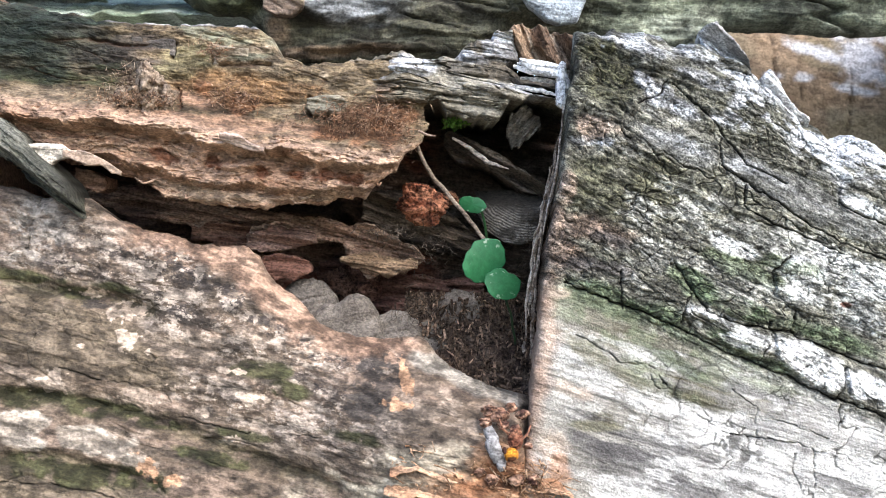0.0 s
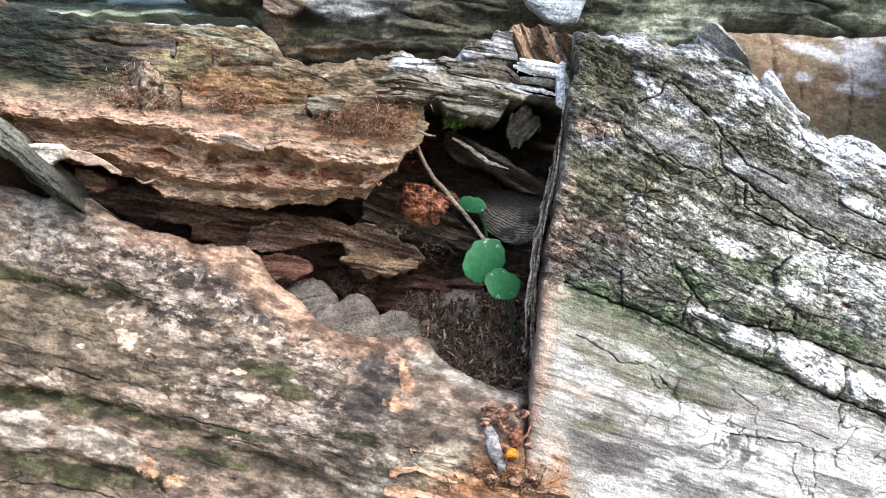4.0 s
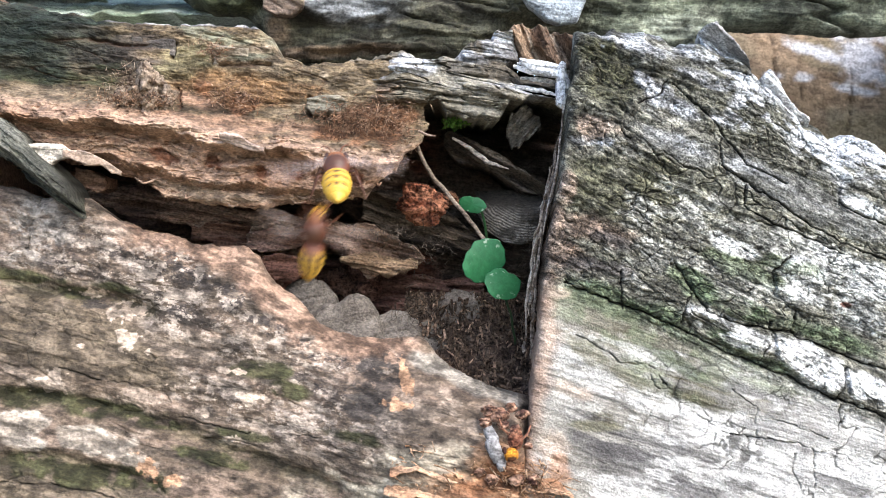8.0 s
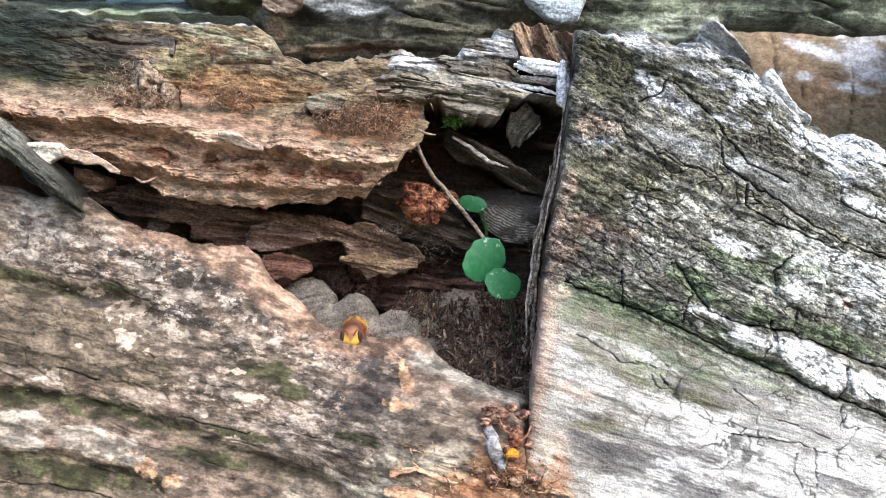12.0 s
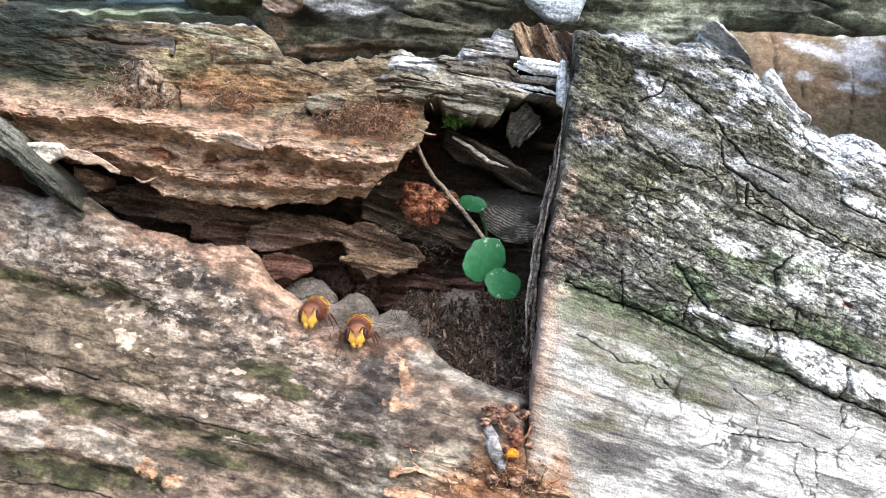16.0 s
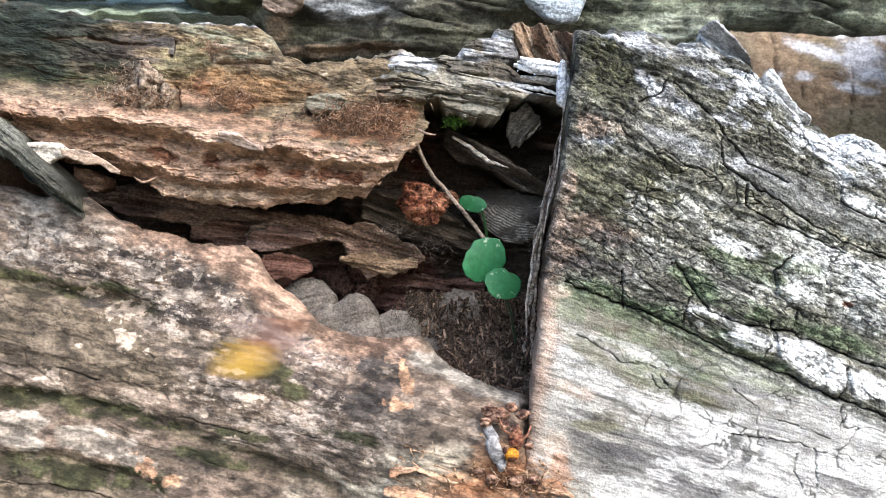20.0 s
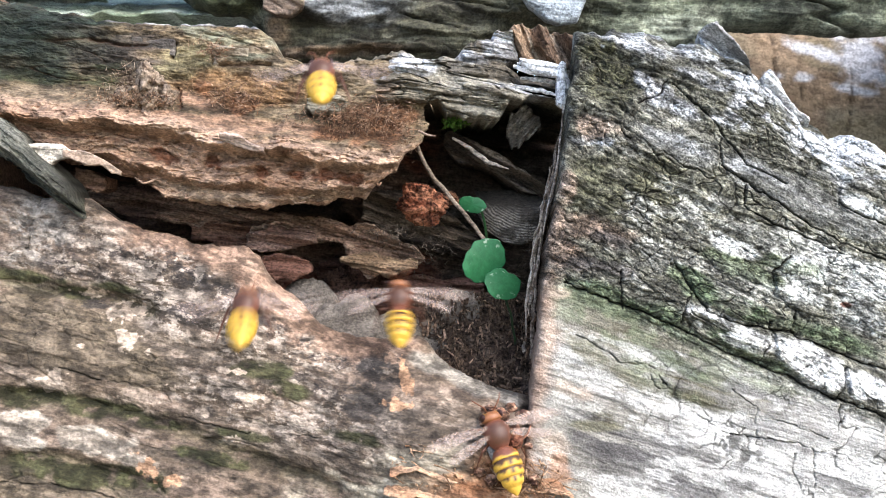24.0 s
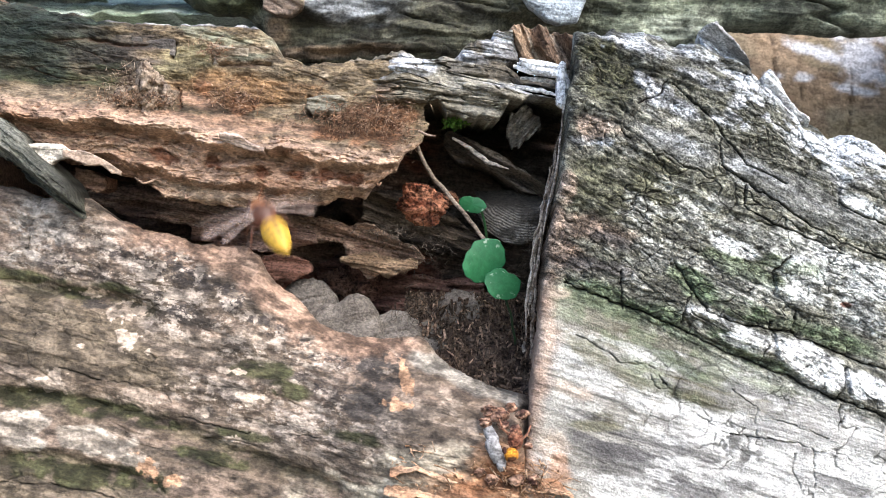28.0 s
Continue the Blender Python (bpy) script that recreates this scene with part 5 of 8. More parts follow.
slab("inner_ledge", M_SPLINT, [(-0.1135, 0.4702), (-0.1008, 0.4711), (-0.0826, 0.4662), (-0.0589, 0.4626), (-0.048, 0.4611)], [(-0.1135, 0.4662), (-0.1008, 0.4611), (-0.0926, 0.4602), (-0.0826, 0.4578), (-0.0662, 0.4502), (-0.048, 0.4491)], 0.042,
     trunk, "dark brown ledge of damp wood", 620, -10, ((0.20, 0.13, 0.098), (0.36, 0.25, 0.19), (0.08, 0.046, 0.034)), (220, 90), 0.02, 0.018)
slab("inner_ledge", M_SPLINT, [(-0.0799, 0.4577), (-0.0684, 0.4587), (-0.0591, 0.4577), (-0.0506, 0.4552)], [(-0.0799, 0.4528), (-0.0684, 0.4505), (-0.0591, 0.4491), (-0.0506, 0.4502)], 0.036,
     trunk, "red-brown ledge of damp wood", 625, -6, ((0.13, 0.065, 0.045), (0.24, 0.14, 0.10), (0.04, 0.022, 0.016)), (120, 50), 0.02, 0.010)
# colours of this ledge are darkened to hold the hollow's shade
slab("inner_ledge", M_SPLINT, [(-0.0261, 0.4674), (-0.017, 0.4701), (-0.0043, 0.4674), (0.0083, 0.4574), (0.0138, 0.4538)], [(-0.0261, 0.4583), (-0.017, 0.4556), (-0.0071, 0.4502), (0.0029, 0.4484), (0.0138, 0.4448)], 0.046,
     trunk, "ledge of wood with the hollow's shade put into its colour", 630, -20, ((0.050, 0.038, 0.029), (0.10, 0.077, 0.055), (0.014, 0.011, 0.009)), (150, 80), 0.02, 0.014)
slab("inner_ledge", M_SPLINT, [(0.0002, 0.4864), (0.0047, 0.4867), (0.0138, 0.4818), (0.0246, 0.4755), (0.0328, 0.4701)], [(0.0002, 0.4824), (0.0047, 0.4782), (0.0138, 0.4755), (0.0246, 0.4674), (0.0328, 0.4665)], 0.040,
     trunk, "dark ledge of split wood", 640, -30, ((0.095, 0.075, 0.057), (0.20, 0.165, 0.125), (0.03, 0.025, 0.02)), (150, 60), 0.02, 0.012)
slab("inner_ledge", M_SPLINT, [(-0.0315, 0.4481), (-0.0244, 0.4492), (-0.0159, 0.4485), (-0.0078, 0.4464)], [(-0.0315, 0.4464), (-0.0244, 0.4431), (-0.0159, 0.4419), (-0.0078, 0.4441)], 0.026,
     trunk, "tan rounded end of a split ledge", 612, -10, ((0.26, 0.185, 0.115), (0.38, 0.28, 0.185), (0.12, 0.075, 0.045)), (130, 60), 0.012, 0.010)
slab("inner_ledge", M_SPLINT, [(-0.0608, 0.4542), (-0.0532, 0.4573), (-0.0447, 0.4569), (-0.0393, 0.4546)], [(-0.0608, 0.4515), (-0.0557, 0.4493), (-0.0481, 0.4502), (-0.0393, 0.4529)], 0.027,
     trunk, "pink-brown crumbling ledge", 616, -10, ((0.26, 0.165, 0.125), (0.40, 0.28, 0.22), (0.11, 0.058, 0.042)), (130, 60), 0.012, 0.012)
slab("red_flake", M_SPLINT, [(-0.0572, 0.4471), (-0.0489, 0.4481), (-0.0411, 0.4471), (-0.0398, 0.445)], [(-0.0572, 0.445), (-0.0523, 0.4402), (-0.0454, 0.4398), (-0.0398, 0.4429)], 0.024,
     trunk, "red-brown flake of rotten wood", 650, -6, ((0.10, 0.042, 0.030), (0.17, 0.085, 0.06), (0.045, 0.022, 0.016)), (80, 40), 0.008, 0.005)
slab("inner_ledge", M_SPLINT, [(-0.0421, 0.4447), (-0.0338, 0.4483), (-0.0228, 0.4428), (-0.0118, 0.441), (0.014, 0.4392)], [(-0.0421, 0.4309), (-0.0338, 0.4309), (-0.0228, 0.4281), (-0.0118, 0.4281), (0.014, 0.4281)], 0.058,
     trunk, "red-brown crumbling inner wood", 655, -6, ((0.10, 0.05, 0.04), (0.16, 0.09, 0.07), (0.04, 0.022, 0.018)), (140, 60), 0.01, 0.012)
lump("rotten_knob", [(-0.0346, 0.058, 0.4367)][0], (0.0075, 0.008, 0.006), 660, 0.6, ((0.075, 0.04, 0.03), (0.12, 0.07, 0.052)), M_CRUMB, trunk)
lump("rotten_knob", [(-0.0262, 0.06, 0.4379)][0], (0.006, 0.008, 0.007), 661, 0.5, ((0.12, 0.06, 0.045), (0.18, 0.10, 0.075)), M_CRUMB, trunk)
for k, (u, d) in enumerate((
        ([(-0.0508, 0.4298), (-0.0488, 0.4380), (-0.0456, 0.4402), (-0.0405, 0.4410), (-0.0363, 0.4397), (-0.0329, 0.4349), (-0.0318, 0.4298)], 0.027), ([(-0.0420, 0.4222), (-0.0393, 0.4305), (-0.0359, 0.4331), (-0.0325, 0.4332), (-0.0295, 0.4356), (-0.0258, 0.4363), (-0.0224, 0.4349), (-0.0197, 0.4312), (-0.0169, 0.4222)], 0.019),
        ([(-0.0235, 0.4214), (-0.0207, 0.4292), (-0.0159, 0.4315), (-0.0112, 0.4312), (-0.0078, 0.4278), (-0.0061, 0.4214)], 0.023), ([(-0.0044, 0.4220), (-0.0014, 0.4346), (0.0037, 0.4373), (0.0098, 0.4370), (0.0129, 0.4324), (0.0139, 0.4220)], 0.036),
        ([(-0.0136, 0.4210), (-0.0098, 0.4265), (-0.0047, 0.4278), (0.0003, 0.4258), (0.0027, 0.4210)], 0.027))):
    low = [(u[0][0], u[0][1] - 0.006), (u[-1][0], u[-1][1] - 0.006)]
    scale = slab("nest_paper", M_PAPER, u, low, d, None, "", 670 + 11 * k, 12, ((0.15, 0.13, 0.11), (0.195, 0.171, 0.147), (0.115, 0.098, 0.082)), (90, 70), 0.006, 0.0026, 0.0022, 0.008, 0.85)
    tagged(scale, "grey-brown papery scale of hornet nest in the hollow", "nest", "nest scales")


def envelope(U, V):
    """A bulging sheet of nest paper with fine curved stripes."""
    (cx, cz), = [(0.0243, 0.4657)]
    X = cx - 0.0135 + 0.021 * U
    low = np.interp(X - cx, (-0.0135, -0.011, -0.005, 0.0, 0.005, 0.0075), (-0.004, -0.0095, -0.0138, -0.0145, -0.0125, -0.0095))
    Z = cz + low + (0.0075 - low - 0.004) * V
    Y = 0.030 + 0.010 * ((X - cx) / 0.013) ** 2 + 0.012 * (V - 0.35) ** 2 + 0.014 * step(0.5, 1.0, V) + (0.5 - fb(X * 300, Z * 300, 763, 3)) * 0.0022
    r = np.hypot(X - cx - 0.002, (Z - cz - 0.004) * 1.15) + 0.0034 * fb(X * 160, Z * 160, 761, 4)
    wave = 0.5 + 0.5 * np.sin(r * 6500)
    Y -= 0.0003 * wave
    c = np.ones((*X.shape, 3)) * np.array((0.075, 0.066, 0.055))
    # stripes end below the top, which is left dark as painted shade
    c = mixc(c, (0.42, 0.385, 0.33), 0.85 * wave * step(0.35, 0.55, fb(X * 200, Z * 200, 762, 3)) * step(0.75, 0.4, V))
    return X, Y, Z, c


tagged(mass("nest_envelope", M_PAPER, envelope, (120, 100), thick=0.006, shrink=0.8), "bulging grey nest paper with fine curved stripes", "nest")
tagged(lump("rotten_chunk", [(-0.0063, 0.03, 0.4638)][0], (0.0064, 0.006, 0.0052), 780, 0.62, ((0.20, 0.07, 0.038), (0.40, 0.18, 0.105), (0.06, 0.02, 0.012)), M_CRUMB, turn=-20, grain=30, res=(90, 60)),
       "crumbly orange-red chunk of rotten wood", "wood chunk")
slab("hanging_flake", M_SPLINT, [(0.0197, 0.4861), (0.021, 0.4914), (0.0236, 0.4938), (0.0275, 0.4938), (0.0299, 0.4914), (0.0306, 0.4886)], [(0.0197, 0.4843), (0.0215, 0.4815), (0.0243, 0.4822), (0.0271, 0.4843), (0.0292, 0.4861), (0.0306, 0.4875)], 0.030, trunk, "grey torn piece hanging inside", 790, 50,
     ((0.15, 0.135, 0.11), (0.28, 0.26, 0.225), (0.04, 0.036, 0.03)), (70, 60), 0.006, 0.012, 0.006)
tagged(lump("red_crumb", [(0.0019, 0.036, 0.4658)][0], (0.003, 0.003, 0.0024), 792, 0.3, ((0.14, 0.06, 0.035), (0.26, 0.13, 0.075)), M_CRUMB), "small red-brown crumb of rotten wood", "crumb")

rng = np.random.default_rng(7)


def litter_floor(U, V):
    X = -0.012 + 0.044 * U
    Z = 0.404 + 0.032 * V
    Y = 0.006 + 0.040 * V + (0.5 - fb(X * 300, Z * 300, 801, 4)) * 0.005
    c = np.ones((*X.shape, 3)) * np.array((0.06, 0.04, 0.03))
    c = mixc(c, (0.13, 0.095, 0.07), step(0.45, 0.62, fb(X * 700, Z * 700, 803, 3)))
    return X, Y, Z, c


soil = tagged(new("litter"), "dark crumbled wood litter with pale fibres", "litter", kind="stuff")
mass("soil_bed", M_CRUMB, litter_floor, (110, 80), soil, thick=0.004)
bits = []
for k in range(1500):
    u, v = rng.random(), rng.random()
    tone = rng.choice([0.35, 0.6, 1.0, 1.7], p=[0.4, 0.3, 0.2, 0.1])
    s = rng.uniform(0.4, 1.6) ** 1.6 * 0.001
    c0, q0 = chip((-0.012 + 0.044 * u, 0.003 + 0.040 * v + rng.uniform(-0.001, 0.001), 0.404 + 0.032 * v), (s * rng.uniform(1.2, 3), s * 0.35, s * 0.2), rng)
    bits.append((c0, q0, np.array((0.17, 0.115, 0.08)) * tone))
V, Q, C = scatter_mesh(bits)
tagged(hang("litter_bits", grid_mesh("litter_bits", V, Q, C, False), M_CRUMB, soil), kind="stuff")


def fibres(name, box, count, length, colours, parent, label, seed, heading=(0, 0, 0.2), radius=0.00017):
    """A tuft of torn fibres within a box: x, z, half width, half height, depth."""
    r = np.random.default_rng(seed)
    out = []
    for k in range(count):
        p = np.array((box[0] + r.normal() * box[2] * 0.55, box[4] + r.uniform(-0.003, 0.002), box[1] + r.normal() * box[3] * 0.55))
        d = np.array(heading) + r.normal(size=3) * (0.7, 0.5, 0.6)
        d /= np.linalg.norm(d)
        bend = r.normal(size=3) * 0.35
        L = length * r.uniform(0.4, 1.3)
        line = [p + d * L * s + bend * L * s * s for s in np.linspace(0, 1, 5)]
        v, q = tube_data(line, (radius * r.uniform(0.6, 1.6), radius * 0.4), 4)
        out.append((v, q, np.array(colours[r.integers(len(colours))])))
    V, Q, C = scatter_mesh(out)
    return tagged(hang(name, grid_mesh(name, V, Q, C), M_CRUMB, parent, label), kind="stuff")


TANS = ((0.23, 0.135, 0.08), (0.16, 0.085, 0.048), (0.30, 0.20, 0.135))
for k, (b, n, dep) in enumerate(zip([(-0.0608, 0.4945, 0.0074, 0.0037, 0), (-0.0904, 0.4976, 0.0064, 0.0058, 0), (-0.0244, 0.4882, 0.0135, 0.0044, 0), (-0.0108, 0.4823, 0.0024, 0.0051, 0), (-0.0675, 0.5086, 0.0047, 0.002, 0), (-0.0887, 0.4928, 0.0118, 0.0017, 0)], (260, 420, 900, 90, 90, 260), (0.013, 0.011, 0.009, 0.005, 0.014, 0.004))):
    fibres("fibre_tuft", (*b[:4], dep), n, 0.0023, TANS if k != 1 else ((0.20, 0.145, 0.10), (0.10, 0.065, 0.045), (0.30, 0.235, 0.175)), trunk, "torn brown wood fibres", 820 + k, (0, -0.1, -0.5) if k in (2, 3) else (0, 0, 0.2), 0.00011)
for k, b in enumerate([(-0.0084, 0.4305, 0.0079, 0.0058, 0), (0.0241, 0.4228, 0.0027, 0.0103, 0), (-0.0041, 0.4485, 0.0079, 0.0062, 0), (0.0258, 0.445, 0.0024, 0.0154, 0), (-0.0161, 0.4545, 0.0086, 0.0021, 0)]):
    fibres("fibre_tuft", (*b[:4], 0.026), 90, 0.0026, ((0.11, 0.088, 0.07), (0.06, 0.045, 0.034), (0.15, 0.12, 0.095)), trunk, "dry grey root fibres", 840 + k, radius=0.00009)

# stem with leaves
tagged(tube("twig", [(-0.0116, 0.022, 0.4917), (-0.0095, 0.021, 0.4867), (-0.0066, 0.019, 0.478), (-0.0024, 0.018, 0.4707), (0.0027, 0.016, 0.4649), (0.0076, 0.014, 0.4585), (0.0129, 0.012, 0.4521)], (0.0004, 0.0006, 0.00065, 0.0006), M_SPLINT, None, (0.20, 0.155, 0.12), "", 8, 26, 0.0008, 861),
       "thin dry brown twig hanging from the trunk", "twig")


def leaf_mesh(rx, rz, notch, seed, cup=0.12):
    """A round blade with a notch at the stalk, slightly cupped; about half a millimetre thick at the rib."""
    th, rr = np.meshgrid(np.linspace(0, 2 * np.pi, 72, endpoint=False), np.linspace(0.0, 1, 22))
    edge = 1 + 0.03 * np.sin(th * 5 + seed) + 0.02 * np.sin(th * 11) - notch * np.exp(-((((th - np.pi / 2 + np.pi) % (2 * np.pi)) - np.pi) / 0.28) ** 2)
    X, Z = rr * np.cos(th) * rx * edge, rr * np.sin(th) * rz * edge
    Y = -cup * rx * (rr ** 2) * np.cos(th * 2 + seed) - 0.00005 * np.cos(th * 7) * rr
    c = np.ones((*X.shape, 3)) * np.array((0.020, 0.125, 0.046))
    c = mixc(c, (0.030, 0.155, 0.060), 0.7 * step(0.5, 0.7, fb(X * 400, Z * 400, seed)))
    vein = np.exp(-((np.abs(((th * 7 / (2 * np.pi)) % 1) - 0.5)) / 0.05) ** 2) * rr
    c = mixc(c, (0.03, 0.15, 0.06), 0.10 * vein)
    bite = step(0.70, 0.75, fb(X * 900, Z * 900, seed + 4))
    c = mixc(c, (0.42, 0.50, 0.38), 0.8 * bite * step(0.5, 0.9, rr))
    F = np.stack([X, Y, Z], -1).reshape(-1, 3)
    k = np.arange(X.size).reshape(X.shape)
    r1 = np.roll(k, -1, 1)
    Q = np.stack([k[:-1], r1[:-1], r1[1:], k[1:]], -1).reshape(-1, 4)
    n = len(F)
    B = F + np.array((0, 0.0003, 0))
    rim = np.stack([k[-1], r1[-1], r1[-1] + n, k[-1] + n], -1)
    return grid_mesh("leaf_blade", np.concatenate([F, B]), np.concatenate([Q, Q[:, ::-1] + n, rim]), np.tile(c.reshape(-1, 3), (2, 1)))


plant = tagged(new("seedling"), "seedling with smooth round dark green leaves in the hollow", "plant")
tube("stem", [(0.0164, 0.01, 0.4416), (0.0179, 0.013, 0.4369), (0.0202, 0.016, 0.4301), (0.0217, 0.02, 0.4214)], (0.0004, 0.0004), M_LEAF, plant, (0.03, 0.055, 0.025), "", 6, 14, 0.0005, 871)
for (x, y, z), rx, rz, nt, a, s in zip([(0.0118, 0.008, 0.4467), (0.0172, 0.006, 0.4398)], (0.0070, 0.0054), (0.0058, 0.0044), (0.10, 0.12), (-48, 25), (1, 4)):
    blade = hang("leaf", leaf_mesh(rx, rz, nt, s), M_LEAF, plant)
    blade.matrix_basis = pose(x, y, z, 6, a, 8)
sprig = tagged(new("seedling"), "small green half-eaten leaf in the hollow", "plant")
blade = hang("leaf", leaf_mesh(0.0042, 0.0026, 0.2, 7), M_LEAF, sprig)
(px, py, pz), = [(0.0089, 0.024, 0.4635)]
blade.matrix_basis = pose(px, py, pz, 10, 12, 0)
tube("stem", [(0.0117, 0.025, 0.4618), (0.0128, 0.028, 0.458), (0.0137, 0.032, 0.4528)], (0.0004, 0.0004), M_LEAF, sprig, (0.05, 0.14, 0.05), "", 6, 8)
(mx, my, mz), = [(0.0037, 0.022, 0.4876)]
mossy = []
for k in range(160):
    p = np.array((mx, my, mz)) + rng.normal(size=3) * (0.0016, 0.001, 0.0009)
    d = rng.normal(size=3) * 0.6 + (0, -0.6, 0.6)
    v, q = tube_data([p, p + d * 0.0007, p + d * 0.0013], (0.0002, 0.00006), 4)
    mossy.append((v, q, np.array((0.10, 0.20, 0.03)) * rng.uniform(0.6, 1.4)))
V, Q, C = scatter_mesh(mossy)
tagged(hang("moss_tuft", grid_mesh("moss_tuft", V, Q, C), M_CRUMB), "bright green tuft of moss", "moss", kind="stuff")

# ---- pieces on the trunk and logs ----
slab("bark_strip", M_BARK, [(-0.1307, 0.4906), (-0.1227, 0.4863), (-0.1187, 0.4823), (-0.1139, 0.4771), (-0.1080, 0.4721), (-0.1037, 0.4681), (-0.1018, 0.4653), (-0.1009, 0.4621)], [(-0.1306, 0.4787), (-0.1222, 0.4742), (-0.1180, 0.4709), (-0.1129, 0.4667), (-0.1079, 0.4629), (-0.1038, 0.4600), (-0.1011, 0.4581), (-0.1007, 0.4597)], -0.006,
     log_low, "dark grey-green strip of old bark", 901, -38, ((0.080, 0.080, 0.062), (0.155, 0.152, 0.122), (0.022, 0.020, 0.014)), (240, 150), 0.008, 0.016, 0.0022)
slab("pale_flake", M_SPLINT, [(-0.1174, 0.4793), (-0.1119, 0.4799), (-0.1066, 0.4793), (-0.1030, 0.4768)], [(-0.1174, 0.4776), (-0.1132, 0.4747), (-0.1105, 0.4727), (-0.1079, 0.4749), (-0.1030, 0.4760)], -0.004,
     trunk, "pale curled flake of wood", 905, -10, ((0.46, 0.41, 0.335), (0.52, 0.47, 0.39), (0.34, 0.27, 0.21)), (90, 50), 0.002, 0.0022, 0.0006)
slab("splinter", M_ROT, [(-0.1056, 0.4776), (-0.0994, 0.4773), (-0.0948, 0.4750), (-0.0916, 0.4731), (-0.0893, 0.4718)], [(-0.1056, 0.4758), (-0.0994, 0.4737), (-0.0948, 0.4729), (-0.0919, 0.4708), (-0.0893, 0.4704)], -0.006,
     trunk, "pale pink splinter", 906, -18, ((0.36, 0.262, 0.19), (0.45, 0.34, 0.26), (0.24, 0.155, 0.105)), (110, 40), 0.002, 0.0030, 0.0010)
slab("dark_recess", M_DARK, [(-0.1105, 0.4747), (-0.1054, 0.474), (-0.1011, 0.472)], [(-0.1105, 0.4689), (-0.1054, 0.4662), (-0.1011, 0.4689)], 0.020, trunk, "", 907, -5, ((0.16, 0.085, 0.055), (0.30, 0.18, 0.12), (0.05, 0.03, 0.02)), (50, 30), 0.01, 0.005)
# loose flakes on the face of the trunk
for k, (u, l, d, cols) in enumerate((
        ([(-0.0621, 0.4822), (-0.0563, 0.4812), (-0.0497, 0.4783)], [(-0.0621, 0.4806), (-0.0563, 0.4783), (-0.0497, 0.4763)], -0.0065, ((0.44, 0.33, 0.26), (0.52, 0.40, 0.325), (0.30, 0.20, 0.145))),
        ([(-0.0399, 0.4943), (-0.0358, 0.4951), (-0.0301, 0.4946), (-0.0281, 0.4930)], [(-0.0399, 0.4917), (-0.0379, 0.4894), (-0.0301, 0.4901), (-0.0281, 0.4914)], 0.0105, ((0.21, 0.19, 0.14), (0.28, 0.255, 0.20), (0.12, 0.10, 0.07))),
        ([(-0.0685, 0.5107), (-0.0628, 0.5097), (-0.0579, 0.5100)], [(-0.0685, 0.5051), (-0.0628, 0.5058), (-0.0579, 0.5051)], 0.0165, ((0.27, 0.23, 0.17), (0.37, 0.32, 0.25), (0.10, 0.08, 0.055))),
        ([(-0.0931, 0.5136), (-0.0857, 0.5126), (-0.0798, 0.5123)], [(-0.0931, 0.5097), (-0.0857, 0.5087), (-0.0798, 0.5071)], 0.0165, ((0.075, 0.065, 0.058), (0.12, 0.105, 0.09), (0.04, 0.033, 0.028))))):
    slab("wood_flake", M_ROT, u, l, d, trunk, "", 1400 + 7 * k, -8, cols, (110, 50), 0.006, 0.005, 0.0016)
# torn stub of wood that stands out above the ledge
stub = [(-0.0903, 0.4910), (-0.0880, 0.4960), (-0.0854, 0.4992), (-0.0824, 0.4976), (-0.0798, 0.4935), (-0.0841, 0.4919), (-0.0873, 0.4907), (-0.0914, 0.4930)]
for k, (x, z) in enumerate(stub):
    lump("torn_stub", (x, 0.010 - 0.002 * (k % 3), z), (0.0022, 0.0030, 0.0038), 1500 + k, 0.75, ((0.22, 0.165, 0.115), (0.33, 0.255, 0.19), (0.07, 0.045, 0.03)), M_SPLINT, trunk, turn=20 * (k % 4) - 30, res=(44, 30))
# ragged lip below the ledge and rim splinters
for k in range(12):
    x = -0.115 + 0.112 * (k + rng.random()) / 12
    z = float(LEDGE(np.array([x]))[0])
    L = rng.uniform(0.002, 0.006) * rng.choice([-1, 1, 1])
    z += rng.uniform(0.0, 0.0035)
    tube("splinter", [(x, 0.008, z + 0.001), (x + L * 0.5, 0.005, z - 0.0006 + rng.uniform(-0.001, 0.001)), (x + L, 0.006, z - rng.uniform(-0.001, 0.0008))],
         (0.0004, 0.0004, 0.0002), M_SPLINT, trunk, rng.choice([(0.30, 0.20, 0.14), (0.22, 0.13, 0.085), (0.36, 0.26, 0.19)]), "", 5, 6, 0.0006, 950 + k)

# blocks between the cracks of the timber
def cracked_block(upper, lower, proud, seed):
    """A block of the timber between its cracks, a little proud of the face that it belongs to."""
    up, lo = curve(upper), curve(lower)
    xa, xb = max(upper[0][0], lower[0][0]), min(upper[-1][0], lower[-1][0])

    def shape(U, V):
        X = xa + (xb - xa) * U
        upz, loz = up(X) + (fb(X * 260, X * 0, seed, 4) - 0.5) * 0.0012, lo(X) + (fb(X * 260, X * 0 + 9, seed + 1, 4) - 0.5) * 0.0012
        Z = loz + (upz - loz) * V
        X = X + (fb(Z * 300, Z * 0, seed + 2, 4) - 0.5) * 0.0012
        Y, c = timber_surface(X, Z, TIM_TOP(X), TIM_LEFT(Z))
        return X, Y - 0.5 * proud + roll(upz - Z, 0.0012) + roll(Z - loz, 0.0016) + roll((X - xa) * (1 + 0 * Z) + 0.0006, 0.0012) + roll(xb - X + 0.0006, 0.0012), Z, c
